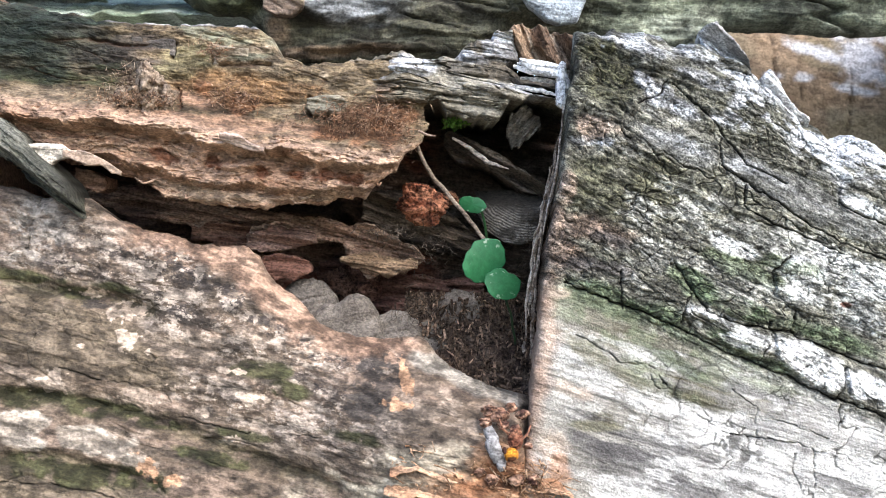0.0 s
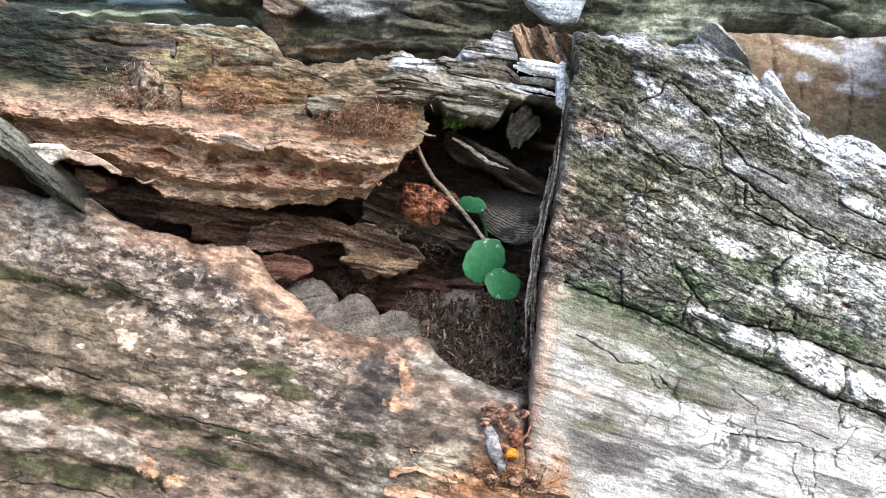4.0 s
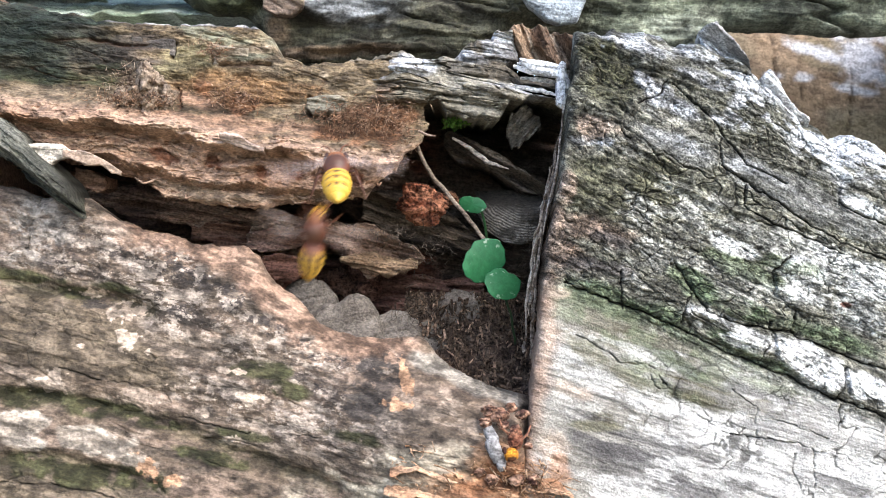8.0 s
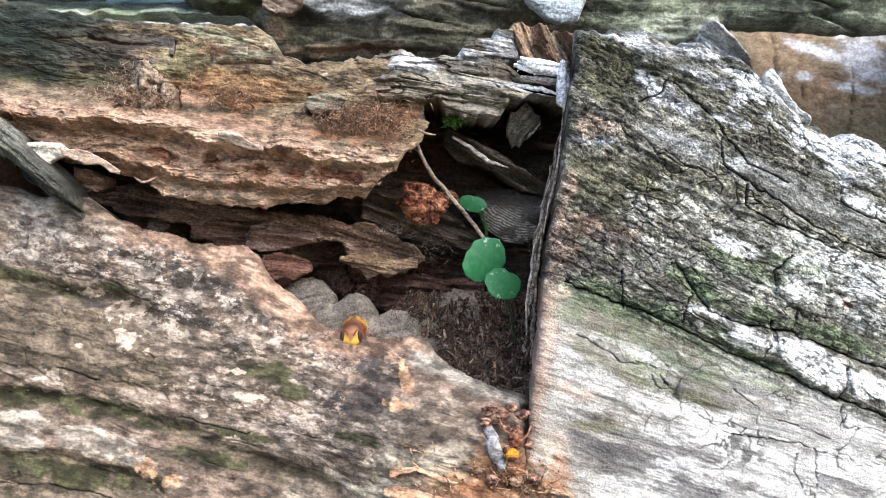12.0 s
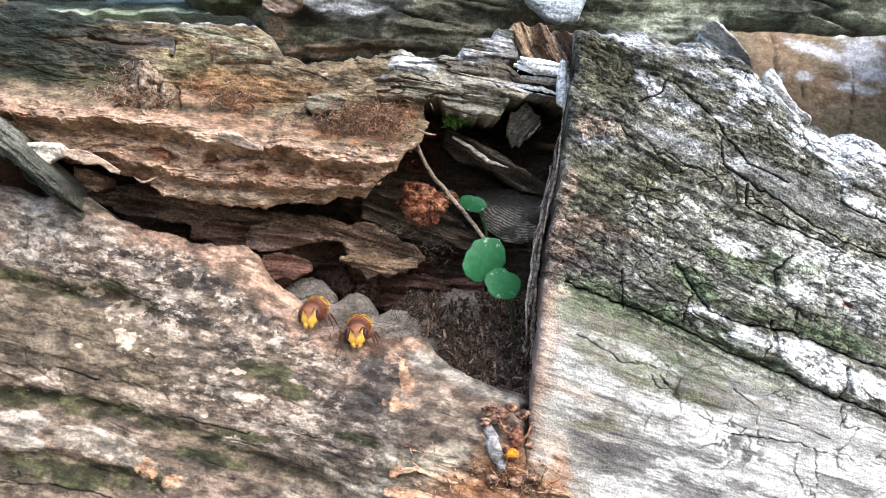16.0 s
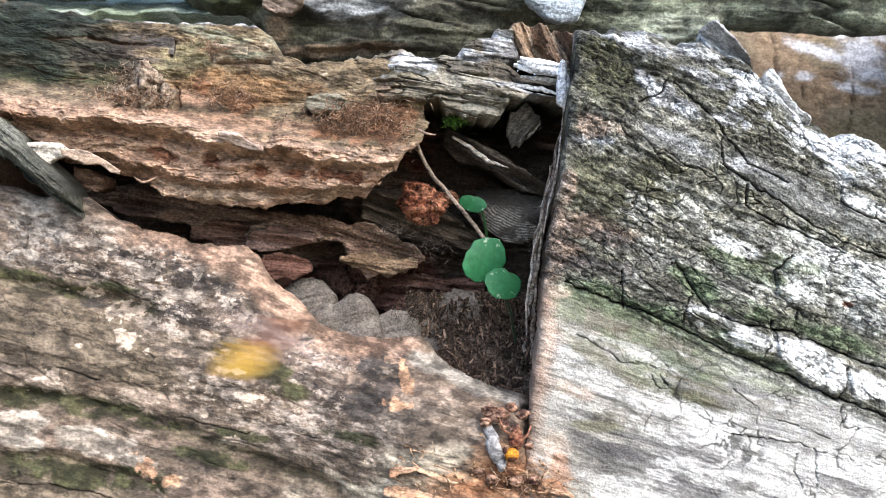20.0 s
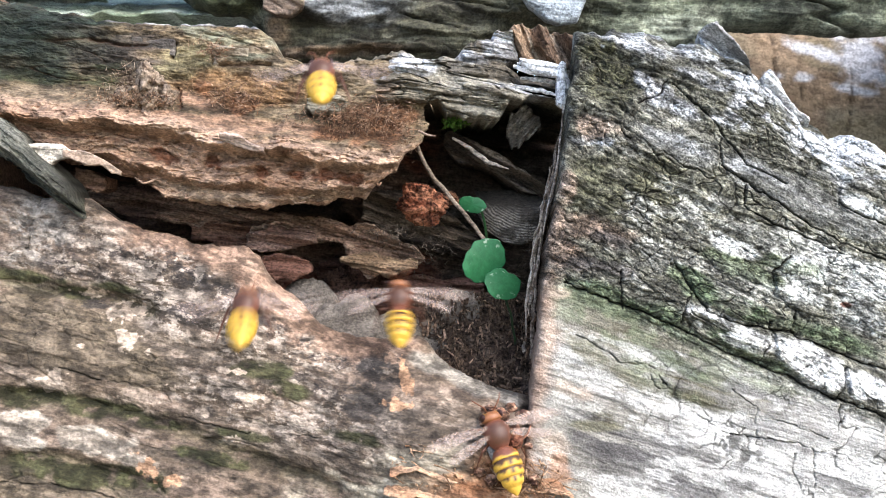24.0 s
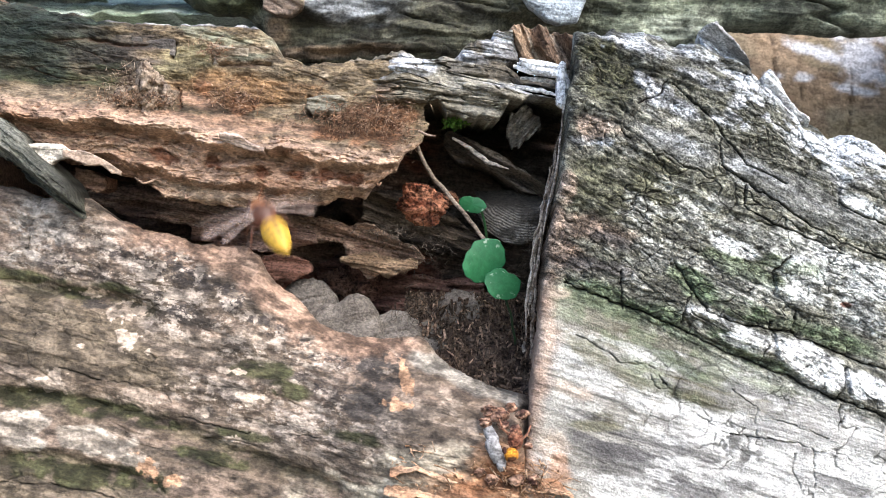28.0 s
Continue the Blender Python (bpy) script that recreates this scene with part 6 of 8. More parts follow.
    return mass("cracked_block", M_GREY, shape, (130, 70), timber, "", 0.004, 0.94)


for k, (u, w, d) in enumerate((
        ([(0.0627, 0.4339), (0.0681, 0.4351), (0.0739, 0.4313), (0.0806, 0.4288), (0.0876, 0.4303)], [(0.0627, 0.4321), (0.0677, 0.4273), (0.0743, 0.4244), (0.0838, 0.4203), (0.0871, 0.4232)], 0.0022),
        ([(0.0887, 0.4298), (0.0940, 0.4269), (0.0997, 0.4235), (0.1072, 0.4185)], [(0.0882, 0.4214), (0.0919, 0.4181), (0.0976, 0.4144), (0.1066, 0.4108)], 0.0022),
        ([(0.0896, 0.4441), (0.0938, 0.4474), (0.0999, 0.4483), (0.1055, 0.4456)], [(0.0892, 0.4378), (0.0929, 0.4339), (0.0988, 0.4321), (0.1045, 0.4312)], 0.0014),
        ([(0.1088, 0.4640), (0.1119, 0.4648), (0.1187, 0.4612)], [(0.1086, 0.4622), (0.1115, 0.4601), (0.1184, 0.4575)], 0.0012),
        ([(0.1080, 0.4181), (0.1127, 0.4162), (0.1198, 0.4130)], [(0.1076, 0.4115), (0.1121, 0.4083), (0.1192, 0.4050)], 0.0018),
        ([(0.0327, 0.4411), (0.0388, 0.4411), (0.0495, 0.4426), (0.0555, 0.4411), (0.0635, 0.4351)], [(0.0327, 0.4402), (0.0402, 0.4381), (0.0492, 0.4343), (0.0565, 0.4298), (0.0633, 0.4306)], 0.0022),
        ([(0.0665, 0.4432), (0.0737, 0.4411), (0.0825, 0.4366), (0.0935, 0.4321)], [(0.0663, 0.4393), (0.0718, 0.4343), (0.0806, 0.4303), (0.0933, 0.4276)], 0.0020))):
    cracked_block(u, w, d, 1060 + 7 * k)

# torn wood between trunk and timber
for k, (pts, r, col) in enumerate((
        ([(0.0207, 0.016, 0.504), (0.026, 0.015, 0.5025), (0.0318, 0.014, 0.502), (0.0358, 0.013, 0.5012)], 0.0011, (0.74, 0.73, 0.72)), ([(0.022, 0.018, 0.5054), (0.0295, 0.017, 0.5045), (0.0355, 0.016, 0.503)], 0.0008, (0.66, 0.65, 0.64)),
        ([(0.0229, 0.018, 0.501), (0.0295, 0.017, 0.5002), (0.0353, 0.016, 0.4993)], 0.0007, (0.55, 0.53, 0.50)), ([(0.0095, 0.02, 0.5016), (0.0195, 0.018, 0.4986), (0.0295, 0.017, 0.4971), (0.0355, 0.016, 0.495)], 0.0007, (0.55, 0.54, 0.52)),
        ([(0.0356, 0.014, 0.5034), (0.0363, 0.013, 0.4991), (0.0356, 0.013, 0.4941), (0.0353, 0.014, 0.4901)], 0.0010, (0.78, 0.77, 0.76)),
        ([(0.0028, 0.034, 0.4847), (0.0081, 0.033, 0.4814), (0.0137, 0.032, 0.4771), (0.0203, 0.032, 0.4747)], 0.0007, (0.66, 0.58, 0.50)))):
    owner = timber if pts[0][0] > 0.07 else trunk
    tube("splinter", pts, (r * 0.5, r, r * 1.1, r * 0.25), M_SPLINT, owner, col, "", 9, 24, 0.0007, 1100 + k)
for k, (u, w) in enumerate((([(0.0742, 0.5129), (0.0755, 0.5145), (0.0781, 0.5152), (0.0804, 0.5139), (0.0843, 0.5077), (0.0884, 0.5021), (0.0925, 0.4972)], [(0.0742, 0.5116), (0.0755, 0.507), (0.0781, 0.5044), (0.0804, 0.5021), (0.0843, 0.4995), (0.0884, 0.4972), (0.0925, 0.4959)]),
                           ([(0.0915, 0.4982), (0.0936, 0.5008), (0.0957, 0.4982), (0.099, 0.492), (0.1052, 0.4868)], [(0.0915, 0.4949), (0.0936, 0.4933), (0.0957, 0.4907), (0.099, 0.4881), (0.1052, 0.4854)]))):
    slab("splinter", M_GREY, u, w, 0.002, timber, "upright grey splinter", 1130 + 9 * k, -42, ((0.38, 0.37, 0.35), (0.60, 0.595, 0.58), (0.11, 0.10, 0.09)), (110, 100), 0.006, 0.014, 0.003)
slab("torn_fold", M_SPLINT, [(0.0198, 0.5175), (0.025, 0.5203), (0.0312, 0.5192), (0.0382, 0.5171), (0.0436, 0.5139)], [(0.0198, 0.5104), (0.025, 0.5075), (0.0312, 0.5065), (0.0382, 0.5061), (0.0436, 0.5068)], 0.033, trunk, "brown folded wood with pale edges", 1118, -65,
     ((0.25, 0.17, 0.11), (0.46, 0.38, 0.29), (0.08, 0.05, 0.035)), (110, 80), 0.008, 0.018)
slab("splinter", M_SPLINT, [(0.0224, 0.5061), (0.0281, 0.5054), (0.0332, 0.5044), (0.0359, 0.5037)], [(0.0224, 0.5047), (0.0264, 0.5020), (0.0315, 0.5007), (0.0359, 0.4998)], 0.014, trunk, "bleached white splinter", 1160, -8, ((0.85, 0.86, 0.88), (0.85, 0.85, 0.85), (0.6, 0.61, 0.63)), (90, 40), 0.004, 0.004, 0.0008)
slab("splinter", M_SPLINT, [(0.0335, 0.5035), (0.0349, 0.5052), (0.0363, 0.5047)], [(0.0335, 0.4925), (0.0349, 0.4912), (0.0363, 0.4942)], 0.012, trunk, "bleached white splinter", 1167, -80, ((0.80, 0.81, 0.83), (0.85, 0.85, 0.85), (0.55, 0.56, 0.58)), (30, 90), 0.004, 0.003, 0.0008)
# frayed side of the timber
for k in range(26):
    y0, y1 = sorted(rng.uniform(190, 690, 2))
    a = rng.uniform(-0.0022, 0.0002)
    zs = [0.4903 - (0.0795) * (y - 190) / 500 for y in np.linspace(y0, min(y1, y0 + 190), 6)]
    tube("frayed_strand", [(float(TIM_LEFT(np.array([z]))[0]) + a, rng.uniform(0.000, 0.007), z) for z in zs], (0.0002, 0.0005, 0.0002), M_SPLINT, timber,
         rng.choice([(0.34, 0.29, 0.24), (0.20, 0.16, 0.13), (0.46, 0.42, 0.37)]), "", 5, 14, 0.0012, 1150 + k)

# crumbs at the joint: red-brown crumbs, a grey chip, remains of a dead hornet
for k, (p, s) in enumerate(zip([(0.0121, -0.024, 0.4076), (0.0149, -0.025, 0.4067), (0.0179, -0.024, 0.4085), (0.0112, -0.025, 0.4048), (0.0187, -0.027, 0.4034), (0.0206, -0.025, 0.4067), (0.0156, -0.026, 0.4044), (0.0219, -0.029, 0.3993), (0.0124, -0.032, 0.3912), (0.0188, -0.032, 0.3912), (0.0095, -0.031, 0.393), (0.0231, -0.031, 0.391)],
                               (0.0024, 0.0026, 0.0018, 0.002, 0.0016, 0.002, 0.0018, 0.0014, 0.0018, 0.0022, 0.0016, 0.002))):
    tagged(lump("wood_crumb", p, (s * 0.85, s * 0.7, s * 0.62), 1200 + k, 0.55, ((0.19, 0.10, 0.065), (0.36, 0.22, 0.15), (0.08, 0.04, 0.03)), M_CRUMB, res=(36, 24)),
           "red-brown crumb of decayed wood at the joint", "crumb", "wood crumbs")
tagged(tube("wood_chip", [(0.0113, -0.03, 0.4041), (0.0127, -0.031, 0.4004), (0.0144, -0.032, 0.3967), (0.0152, -0.033, 0.3937)], (0.0012, 0.0020, 0.0018, 0.0008), M_SPLINT, None, (0.26, 0.25, 0.245), "", 7, 14, 0.001, 1230),
       "flat grey chip of weathered wood", "wood chip")
for k, (u, w, d) in enumerate((([(-0.0137, 0.393), (-0.005, 0.3959), (0.0052, 0.3939), (0.0147, 0.3889)], [(-0.0137, 0.3927), (-0.005, 0.3924), (0.0052, 0.3901), (0.0147, 0.3884)], -0.0300), ([(-0.0079, 0.398), (0.0009, 0.3988), (0.0096, 0.3959), (0.014, 0.3933)], [(-0.0079, 0.3977), (0.0009, 0.3959), (0.0096, 0.3936), (0.014, 0.3929)], -0.0290),
                              ([(-0.0151, 0.3882), (-0.0035, 0.3905), (0.0067, 0.3876), (0.0139, 0.385)], [(-0.0151, 0.3878), (-0.0035, 0.3859), (0.0067, 0.3836), (0.0139, 0.3841)], -0.0320), ([(0.0236, 0.3897), (0.0288, 0.39), (0.0339, 0.3862)], [(0.0236, 0.3891), (0.0288, 0.3856), (0.0339, 0.3856)], -0.027))):
    slab("splinter", M_SPLINT, u, w, d, log_low, "orange-tan torn splinter", 1240 + 9 * k, -18, ((0.33, 0.19, 0.11), (0.42, 0.27, 0.17), (0.20, 0.10, 0.055)), (110, 40), 0.006, 0.003, 0.003, 0.004)
for k, b in enumerate([(0.0023, 0.3907, 0.0117, 0.0044, 0), (0.0141, 0.3951, 0.0059, 0.0059, 0), (-0.0065, 0.3959, 0.0059, 0.0029, 0), (0.0229, 0.39, 0.0059, 0.0044, 0)]):
    fibres("fibre_tuft", (*b[:4], (-0.030, -0.029, -0.026, -0.030)[k]), 60, 0.0032, ((0.30, 0.18, 0.105), (0.36, 0.235, 0.15), (0.20, 0.11, 0.06)), log_low, "torn orange wood fibres", 1280 + k, (0.9, -0.2, -0.5), 0.00024)
remains = tagged(new("dead_hornet"), "remains of a dead hornet with yellow head at the joint", "dead hornet")
lump("head", [(0.0173, -0.034, 0.3979)][0], (0.0018, 0.0016, 0.0017), 1250, 0.15, ((0.42, 0.17, 0.02), (0.60, 0.29, 0.03), (0.10, 0.04, 0.02)), M_PAPER, remains, "yellow head")
lump("eye", [(0.0155, -0.035, 0.3992)][0], (0.0006, 0.0006, 0.0009), 1251, 0.05, ((0.03, 0.015, 0.01), (0.05, 0.02, 0.015)), M_PAPER, remains, res=(14, 10))
lump("thorax", [(0.0185, -0.031, 0.4014)][0], (0.0020, 0.0018, 0.0026), 1252, 0.2, ((0.16, 0.06, 0.035), (0.26, 0.12, 0.07)), M_CRUMB, remains, "dry red-brown thorax")
tube("leg", [(0.0169, -0.033, 0.4029), (0.0151, -0.034, 0.4044), (0.0143, -0.033, 0.4069)], (0.0004, 0.0003, 0.0002), M_CRUMB, remains, (0.22, 0.10, 0.06), "", 6, 10)
tube("leg", [(0.0192, -0.033, 0.4011), (0.0212, -0.033, 0.4026), (0.0225, -0.031, 0.4051)], (0.0004, 0.0003, 0.0002), M_CRUMB, remains, (0.22, 0.10, 0.06), "", 6, 10)

# pale lichened wood seen through the gap above the trunk
tagged(slab("lichened_log", M_OVER, [(-0.1842, 0.5568), (-0.1245, 0.559), (-0.052, 0.5568)], [(-0.1842, 0.5355), (-0.1245, 0.5312), (-0.052, 0.5308)], 0.12, None, "", 1260, 3, ((0.30, 0.36, 0.27), (0.50, 0.55, 0.46), (0.17, 0.21, 0.13)), (120, 40), 0.05, 0.004, 0.003, 0.10),
       "pale green lichened log lying behind the trunk", "log")


# ---- the logs go on down to the ground ----
def flank(name, parent, material, x0, x1, z_top, y_top, bulge, colour, seed):
    def shape(U, V):
        X, Z = x0 + (x1 - x0) * U, z_top * V
        Y = y_top - bulge * np.sin(np.pi * np.clip(V, 0, 1) * 0.5 + 0.6) + bulge * math.sin(0.6 + math.pi / 2) + (0.5 - fb(X * 20, Z * 60, seed, 4)) * 0.02
        c = np.ones((*X.shape, 3)) * np.array(colour)
        return X, Y, Z, mixc(c, np.array(colour) * 0.45, step(0.45, 0.6, fb(X * 30, Z * 120, seed + 2, 4)))
    return mass(name, material, shape, (120, 90), parent, "", 0.06, 1.0)


flank("log_flank", log_low, M_LOG, -0.136, 0.034, 0.372, -0.022, 0.03, (0.24, 0.20, 0.15), 1300)
flank("log_end", log_low, M_LOG, -0.5, -0.137, 0.465, -0.012, 0.03, (0.24, 0.20, 0.15), 1305)
flank("timber_flank", timber, M_GREY, 0.030, 0.134, 0.372, -0.022, 0.03, (0.45, 0.43, 0.40), 1310)
flank("timber_end", timber, M_GREY, 0.136, 0.5, 0.44, -0.012, 0.03, (0.45, 0.43, 0.40), 1315)
flank("trunk_base", trunk, M_DARK, -0.14, 0.06, 0.385, 0.10, 0.01, (0.12, 0.09, 0.07), 1320)
flank("trunk_end", trunk, M_ROT, -0.5, -0.141, 0.53, 0.03, 0.01, (0.25, 0.17, 0.12), 1325)
flank("log_flank", behind, M_LOG, 0.05, 0.4, 0.37, 0.20, 0.02, (0.25, 0.19, 0.13), 1330)
tube("fallen_end", [(0.23, 0.10, 0.56), (0.38, 0.12, 0.36), (0.54, 0.14, 0.0)], (0.06, 0.07, 0.08), M_OVER, over, (0.16, 0.145, 0.105), "", 20, 30, 0.03, 1340)
tube("fallen_end", [(-0.16, 0.16, 0.56), (-0.4, 0.22, 0.30), (-0.6, 0.25, 0.0)], (0.05, 0.06, 0.07), M_OVER, bpy.data.objects["lichened_log"], (0.45, 0.48, 0.40), "", 20, 30, 0.03, 1345)


# ---- hornets ----
def shell_mat():
    m, n, l, b = mat_new("hornet shell", 0.5)
    tint = n.new("ShaderNodeVertexColor")
    tint.layer_name = "tint"
    spot = n.new("ShaderNodeTexNoise")
    spot.inputs["Scale"].default_value, spot.inputs["Detail"].default_value = 1500, 3
    place = n.new("ShaderNodeTexCoord")
    l.new(place.outputs["Object"], spot.inputs["Vector"])
    ramp = n.new("ShaderNodeMapRange")
    ramp.inputs["To Min"].default_value, ramp.inputs["To Max"].default_value = 0.7, 1.3
    l.new(spot.outputs["Fac"], ramp.inputs["Value"])
    times = n.new("ShaderNodeVectorMath")
    times.operation = "SCALE"
    l.new(tint.outputs["Color"], times.inputs[0])
    l.new(ramp.outputs["Result"], times.inputs["Scale"])
    l.new(times.outputs["Vector"], b.inputs["Base Color"])
    return m


def wing_mat():
    m, n, l, b = mat_new("amber wing skin", 0.35)
    b.inputs["Alpha"].default_value = 0.42
    vein = n.new("ShaderNodeTexVoronoi")
    vein.feature = "DISTANCE_TO_EDGE"
    vein.inputs["Scale"].default_value = 330
    place = n.new("ShaderNodeTexCoord")
    l.new(place.outputs["Object"], vein.inputs["Vector"])
    ramp = n.new("ShaderNodeValToRGB")
    ramp.color_ramp.elements[0].color, ramp.color_ramp.elements[1].color = (0.16, 0.09, 0.06, 1), (0.50, 0.38, 0.32, 1)
    ramp.color_ramp.elements[1].position = 0.10
    l.new(vein.outputs["Distance"], ramp.inputs["Fac"])
    l.new(ramp.outputs["Color"], b.inputs["Base Color"])
    return m


M_SHELL, M_WING = shell_mat(), wing_mat()
YELLOW, RUST, BLACK, AMBER = (0.62, 0.365, 0.045), (0.165, 0.055, 0.030), (0.065, 0.028, 0.014), (0.26, 0.10, 0.038)


def spindle(name, stations, paint, parent, label="", sides=20, rings=24):
    """A body piece along x: stations of x, half width, half height, lift."""
    S = np.array(stations) * 0.001
    s, t = np.linspace(0, 1, rings), np.linspace(0, 1, len(S))
    R = np.stack([np.interp(s, t, S[:, j]) for j in range(4)], -1)
    for k in range(2):
        R[1:-1, 1:] = 0.25 * R[:-2, 1:] + 0.5 * R[1:-1, 1:] + 0.25 * R[2:, 1:]
    tips = [R[0] + (0.5 * R[0, 1], 0, 0, 0), R[-1] - (0.5 * R[-1, 1], 0, 0, 0)]
    R = np.concatenate([[tips[0] * (1, 0.03, 0.03, 1)], [(R[0] + tips[0]) / 2 * (1, 0.7, 0.7, 1)], R, [(R[-1] + tips[1]) / 2 * (1, 0.7, 0.7, 1)], [tips[1] * (1, 0.03, 0.03, 1)]])
    s, rings = np.concatenate([[0, 0], s, [1, 1]]), rings + 4
    th = np.linspace(0, 2 * np.pi, sides, endpoint=False)
    X = np.repeat(R[:, :1], sides, 1)
    Y, Z = R[:, 1:2] * np.sin(th), R[:, 2:3] * np.cos(th) + R[:, 3:4]
    k = np.arange(X.size).reshape(X.shape)
    Q = np.stack([k[:-1], k[1:], np.roll(k, -1, 1)[1:], np.roll(k, -1, 1)[:-1]], -1).reshape(-1, 4)
    c = paint(np.repeat(s[:, None], sides, 1), np.repeat(th[None], rings, 0))
    return hang(name, grid_mesh(name, np.stack([X, Y, Z], -1).reshape(-1, 3), Q, c.reshape(-1, 3)), M_SHELL, parent, label)


def flat(colour):
    return lambda s, th: np.ones((*s.shape, 3)) * np.array(colour)


def banded(front, back, cut=0.4):
    def paint(s, th):
        wave = cut + 0.11 * np.cos(th * 4) * (np.cos(th) > -0.2)
        return mixc(np.ones((*s.shape, 3)) * np.array(front), back, step(wave - 0.05, wave + 0.05, s))
    return paint


def spotted(cut):
    """Yellow with a narrow dark border in front, from which dark drops stand out on the back."""
    def paint(s, th):
        drop = np.exp(-(((th + np.pi) % (2 * np.pi) - np.pi) / 0.16) ** 2) + np.exp(-((np.abs((th + np.pi) % (2 * np.pi) - np.pi) - 0.75) / 0.16) ** 2)
        edge = cut + 0.36 * np.clip(drop, 0, 1)
        return mixc(np.ones((*s.shape, 3)) * np.array(BLACK), YELLOW, step(edge - 0.05, edge + 0.05, s))
    return paint


def wing_mesh(length, width, lean):
    """A long rounded blade from the root at the origin, out along +y and back."""
    U, V = np.meshgrid(np.linspace(0, 1, 20), np.linspace(-1, 1, 7))
    w = width * np.sin(np.pi * np.clip(U * 0.93 + 0.05, 0, 1)) ** 0.6 * (0.35 + 0.65 * U)
    Y, X = U * length, V * w * 0.5 - lean * U * length
    Z = 0.0003 * np.sin(U * 9) * V
    k = np.arange(U.size).reshape(U.shape)
    Q = np.stack([k[:-1, :-1], k[:-1, 1:], k[1:, 1:], k[1:, :-1]], -1).reshape(-1, 4)
    F = np.stack([X, Y, Z], -1).reshape(-1, 3)
    return F, Q


def hornet():
    body = tagged(new("hornet"), "brown and yellow banded hornet at the hollow of the trunk", "hornet", "hornets of the nest")
    spindle("thorax", ((8.6, 1.6, 1.6, 0.2), (7.6, 3.3, 3.0, 0.3), (5.2, 4.0, 3.7, 0.5), (2.6, 3.6, 3.3, 0.4), (0.6, 2.2, 2.2, 0.1), (-0.2, 0.9, 0.9, 0)),
            lambda s, th: mixc(np.ones((*s.shape, 3)) * np.array(RUST), BLACK, 0.85 * step(0.3, 0.9, np.cos(th)) * step(0.15, 0.3, s) * (1 - step(0.7, 0.85, s))), body, "dark red-brown thorax")
    head = spindle("head", ((11.5, 0.8, 1.0, -0.8), (11.1, 2.4, 2.6, -0.5), (10.0, 3.4, 3.0, -0.1), (8.8, 3.1, 2.7, 0.1), (7.9, 1.4, 1.4, 0.2)),
                   lambda s, th: mixc(np.ones((*s.shape, 3)) * np.array(AMBER), YELLOW, step(0.50, 0.36, s) * step(0.85, 0.45, np.cos(th))), body, "orange head with yellow face")
    for side in (-1, 1):
        V, Q, c = lump_data((0.0101, side * 0.0027, 0.0005), (0.0012, 0.0009, 0.0019), 1400, 0.02, ((0.03, 0.008, 0.006), (0.05, 0.014, 0.01)), res=(16, 12))
        hang("eye", grid_mesh("eye", V, Q, c), M_SHELL, head, "dark oval eye")
        tube("antenna", [(0.0111, side * 0.0008, 0.0010), (0.0124, side * 0.0020, 0.0032), (0.0142, side * 0.0036, 0.0030), (0.0158, side * 0.0044, 0.0018)], (0.00022, 0.0002, 0.00015), M_SHELL, head, (0.18, 0.055, 0.018), "", 6, 12)
        tube("mandible", [(0.0112, side * 0.0012, -0.0024), (0.0117, side * 0.0009, -0.0032), (0.0117, side * 0.0002, -0.0036)], (0.0008, 0.0007, 0.0002), M_SHELL, head, (0.50, 0.26, 0.05), "", 6, 8)
    widths = ((0.6, 0.9), (-0.6, 3.2), (-3.2, 4.1), (-5.9, 4.2), (-8.4, 3.7), (-10.8, 2.8), (-13.2, 0.8))
    paints = (banded(RUST, AMBER, 0.8), banded(RUST, YELLOW, 0.50), spotted(0.24), spotted(0.18), spotted(0.12), flat(YELLOW))
    for k in range(6):
        (xa, wa), (xb, wb) = widths[k], widths[k + 1]
        drop = -0.05 * k * k
        spindle("abdomen_segment", ((xa + 0.3, wa * 0.90, wa * 0.82, drop), ((xa + xb) / 2, (wa + wb) / 2 * 1.05, (wa + wb) / 2 * 0.96, drop - 0.05), (xb + 0.2, wb * 1.03, wb * 0.94, drop - 0.1), (xb - 0.1, wb * 0.86, wb * 0.78, drop - 0.12)), paints[k], body, "", 20, 14)
    for side in (-1, 1):
        for root, reach, back in ((7.0, 4.2, 2.6), (5.0, 5.0, -2.0), (3.2, 5.6, -6.5)):
            a, r = root * 0.001, reach * 0.001
            tube("leg", [(a, side * 0.0022, -0.0020), (a + back * 0.0003, side * (0.0030 + r * 0.45), -0.0008), (a + back * 0.0007, side * (0.003 + r * 0.75), -0.0045), (a + back * 0.001, side * (0.0030 + r * 0.95), -0.0068)],
                 (0.0005, 0.0004, 0.00024, 0.00012), M_SHELL, body, (0.085, 0.028, 0.012), "", 6, 14)
        for length, width, lean, root in ((0.0185, 0.0056, 0.25, 6.4), (0.0130, 0.0048, 0.55, 4.2)):
            F, Q = wing_mesh(length, width, lean)
            F = F * np.array((1, side, 1))
            wing = hang("wing", grid_mesh("wing", F, Q), M_WING, body, "amber see-through wing")
            wing.location = (root * 0.001, side * 0.0020, 0.0026)
    return body


def aim(p, heading, tilt):
    """Pose at p with the head towards heading (degrees in the upright plane, 0 along +x, 90 up) and tilted out of it by tilt degrees (+ towards the viewer)."""
    a, e = radians(heading), radians(tilt)
    fwd = Vector((math.cos(a) * math.cos(e), -math.sin(e), math.sin(a) * math.cos(e)))
    up = Vector((0, -0.62, 0.78))
    if abs(fwd.dot(up)) > 0.93:
        up = Vector((0, 0.3, 1)) if fwd.z < 0.7 else Vector((0, -1, 0.1))
    side = up.cross(fwd).normalized()
    up = fwd.cross(side)
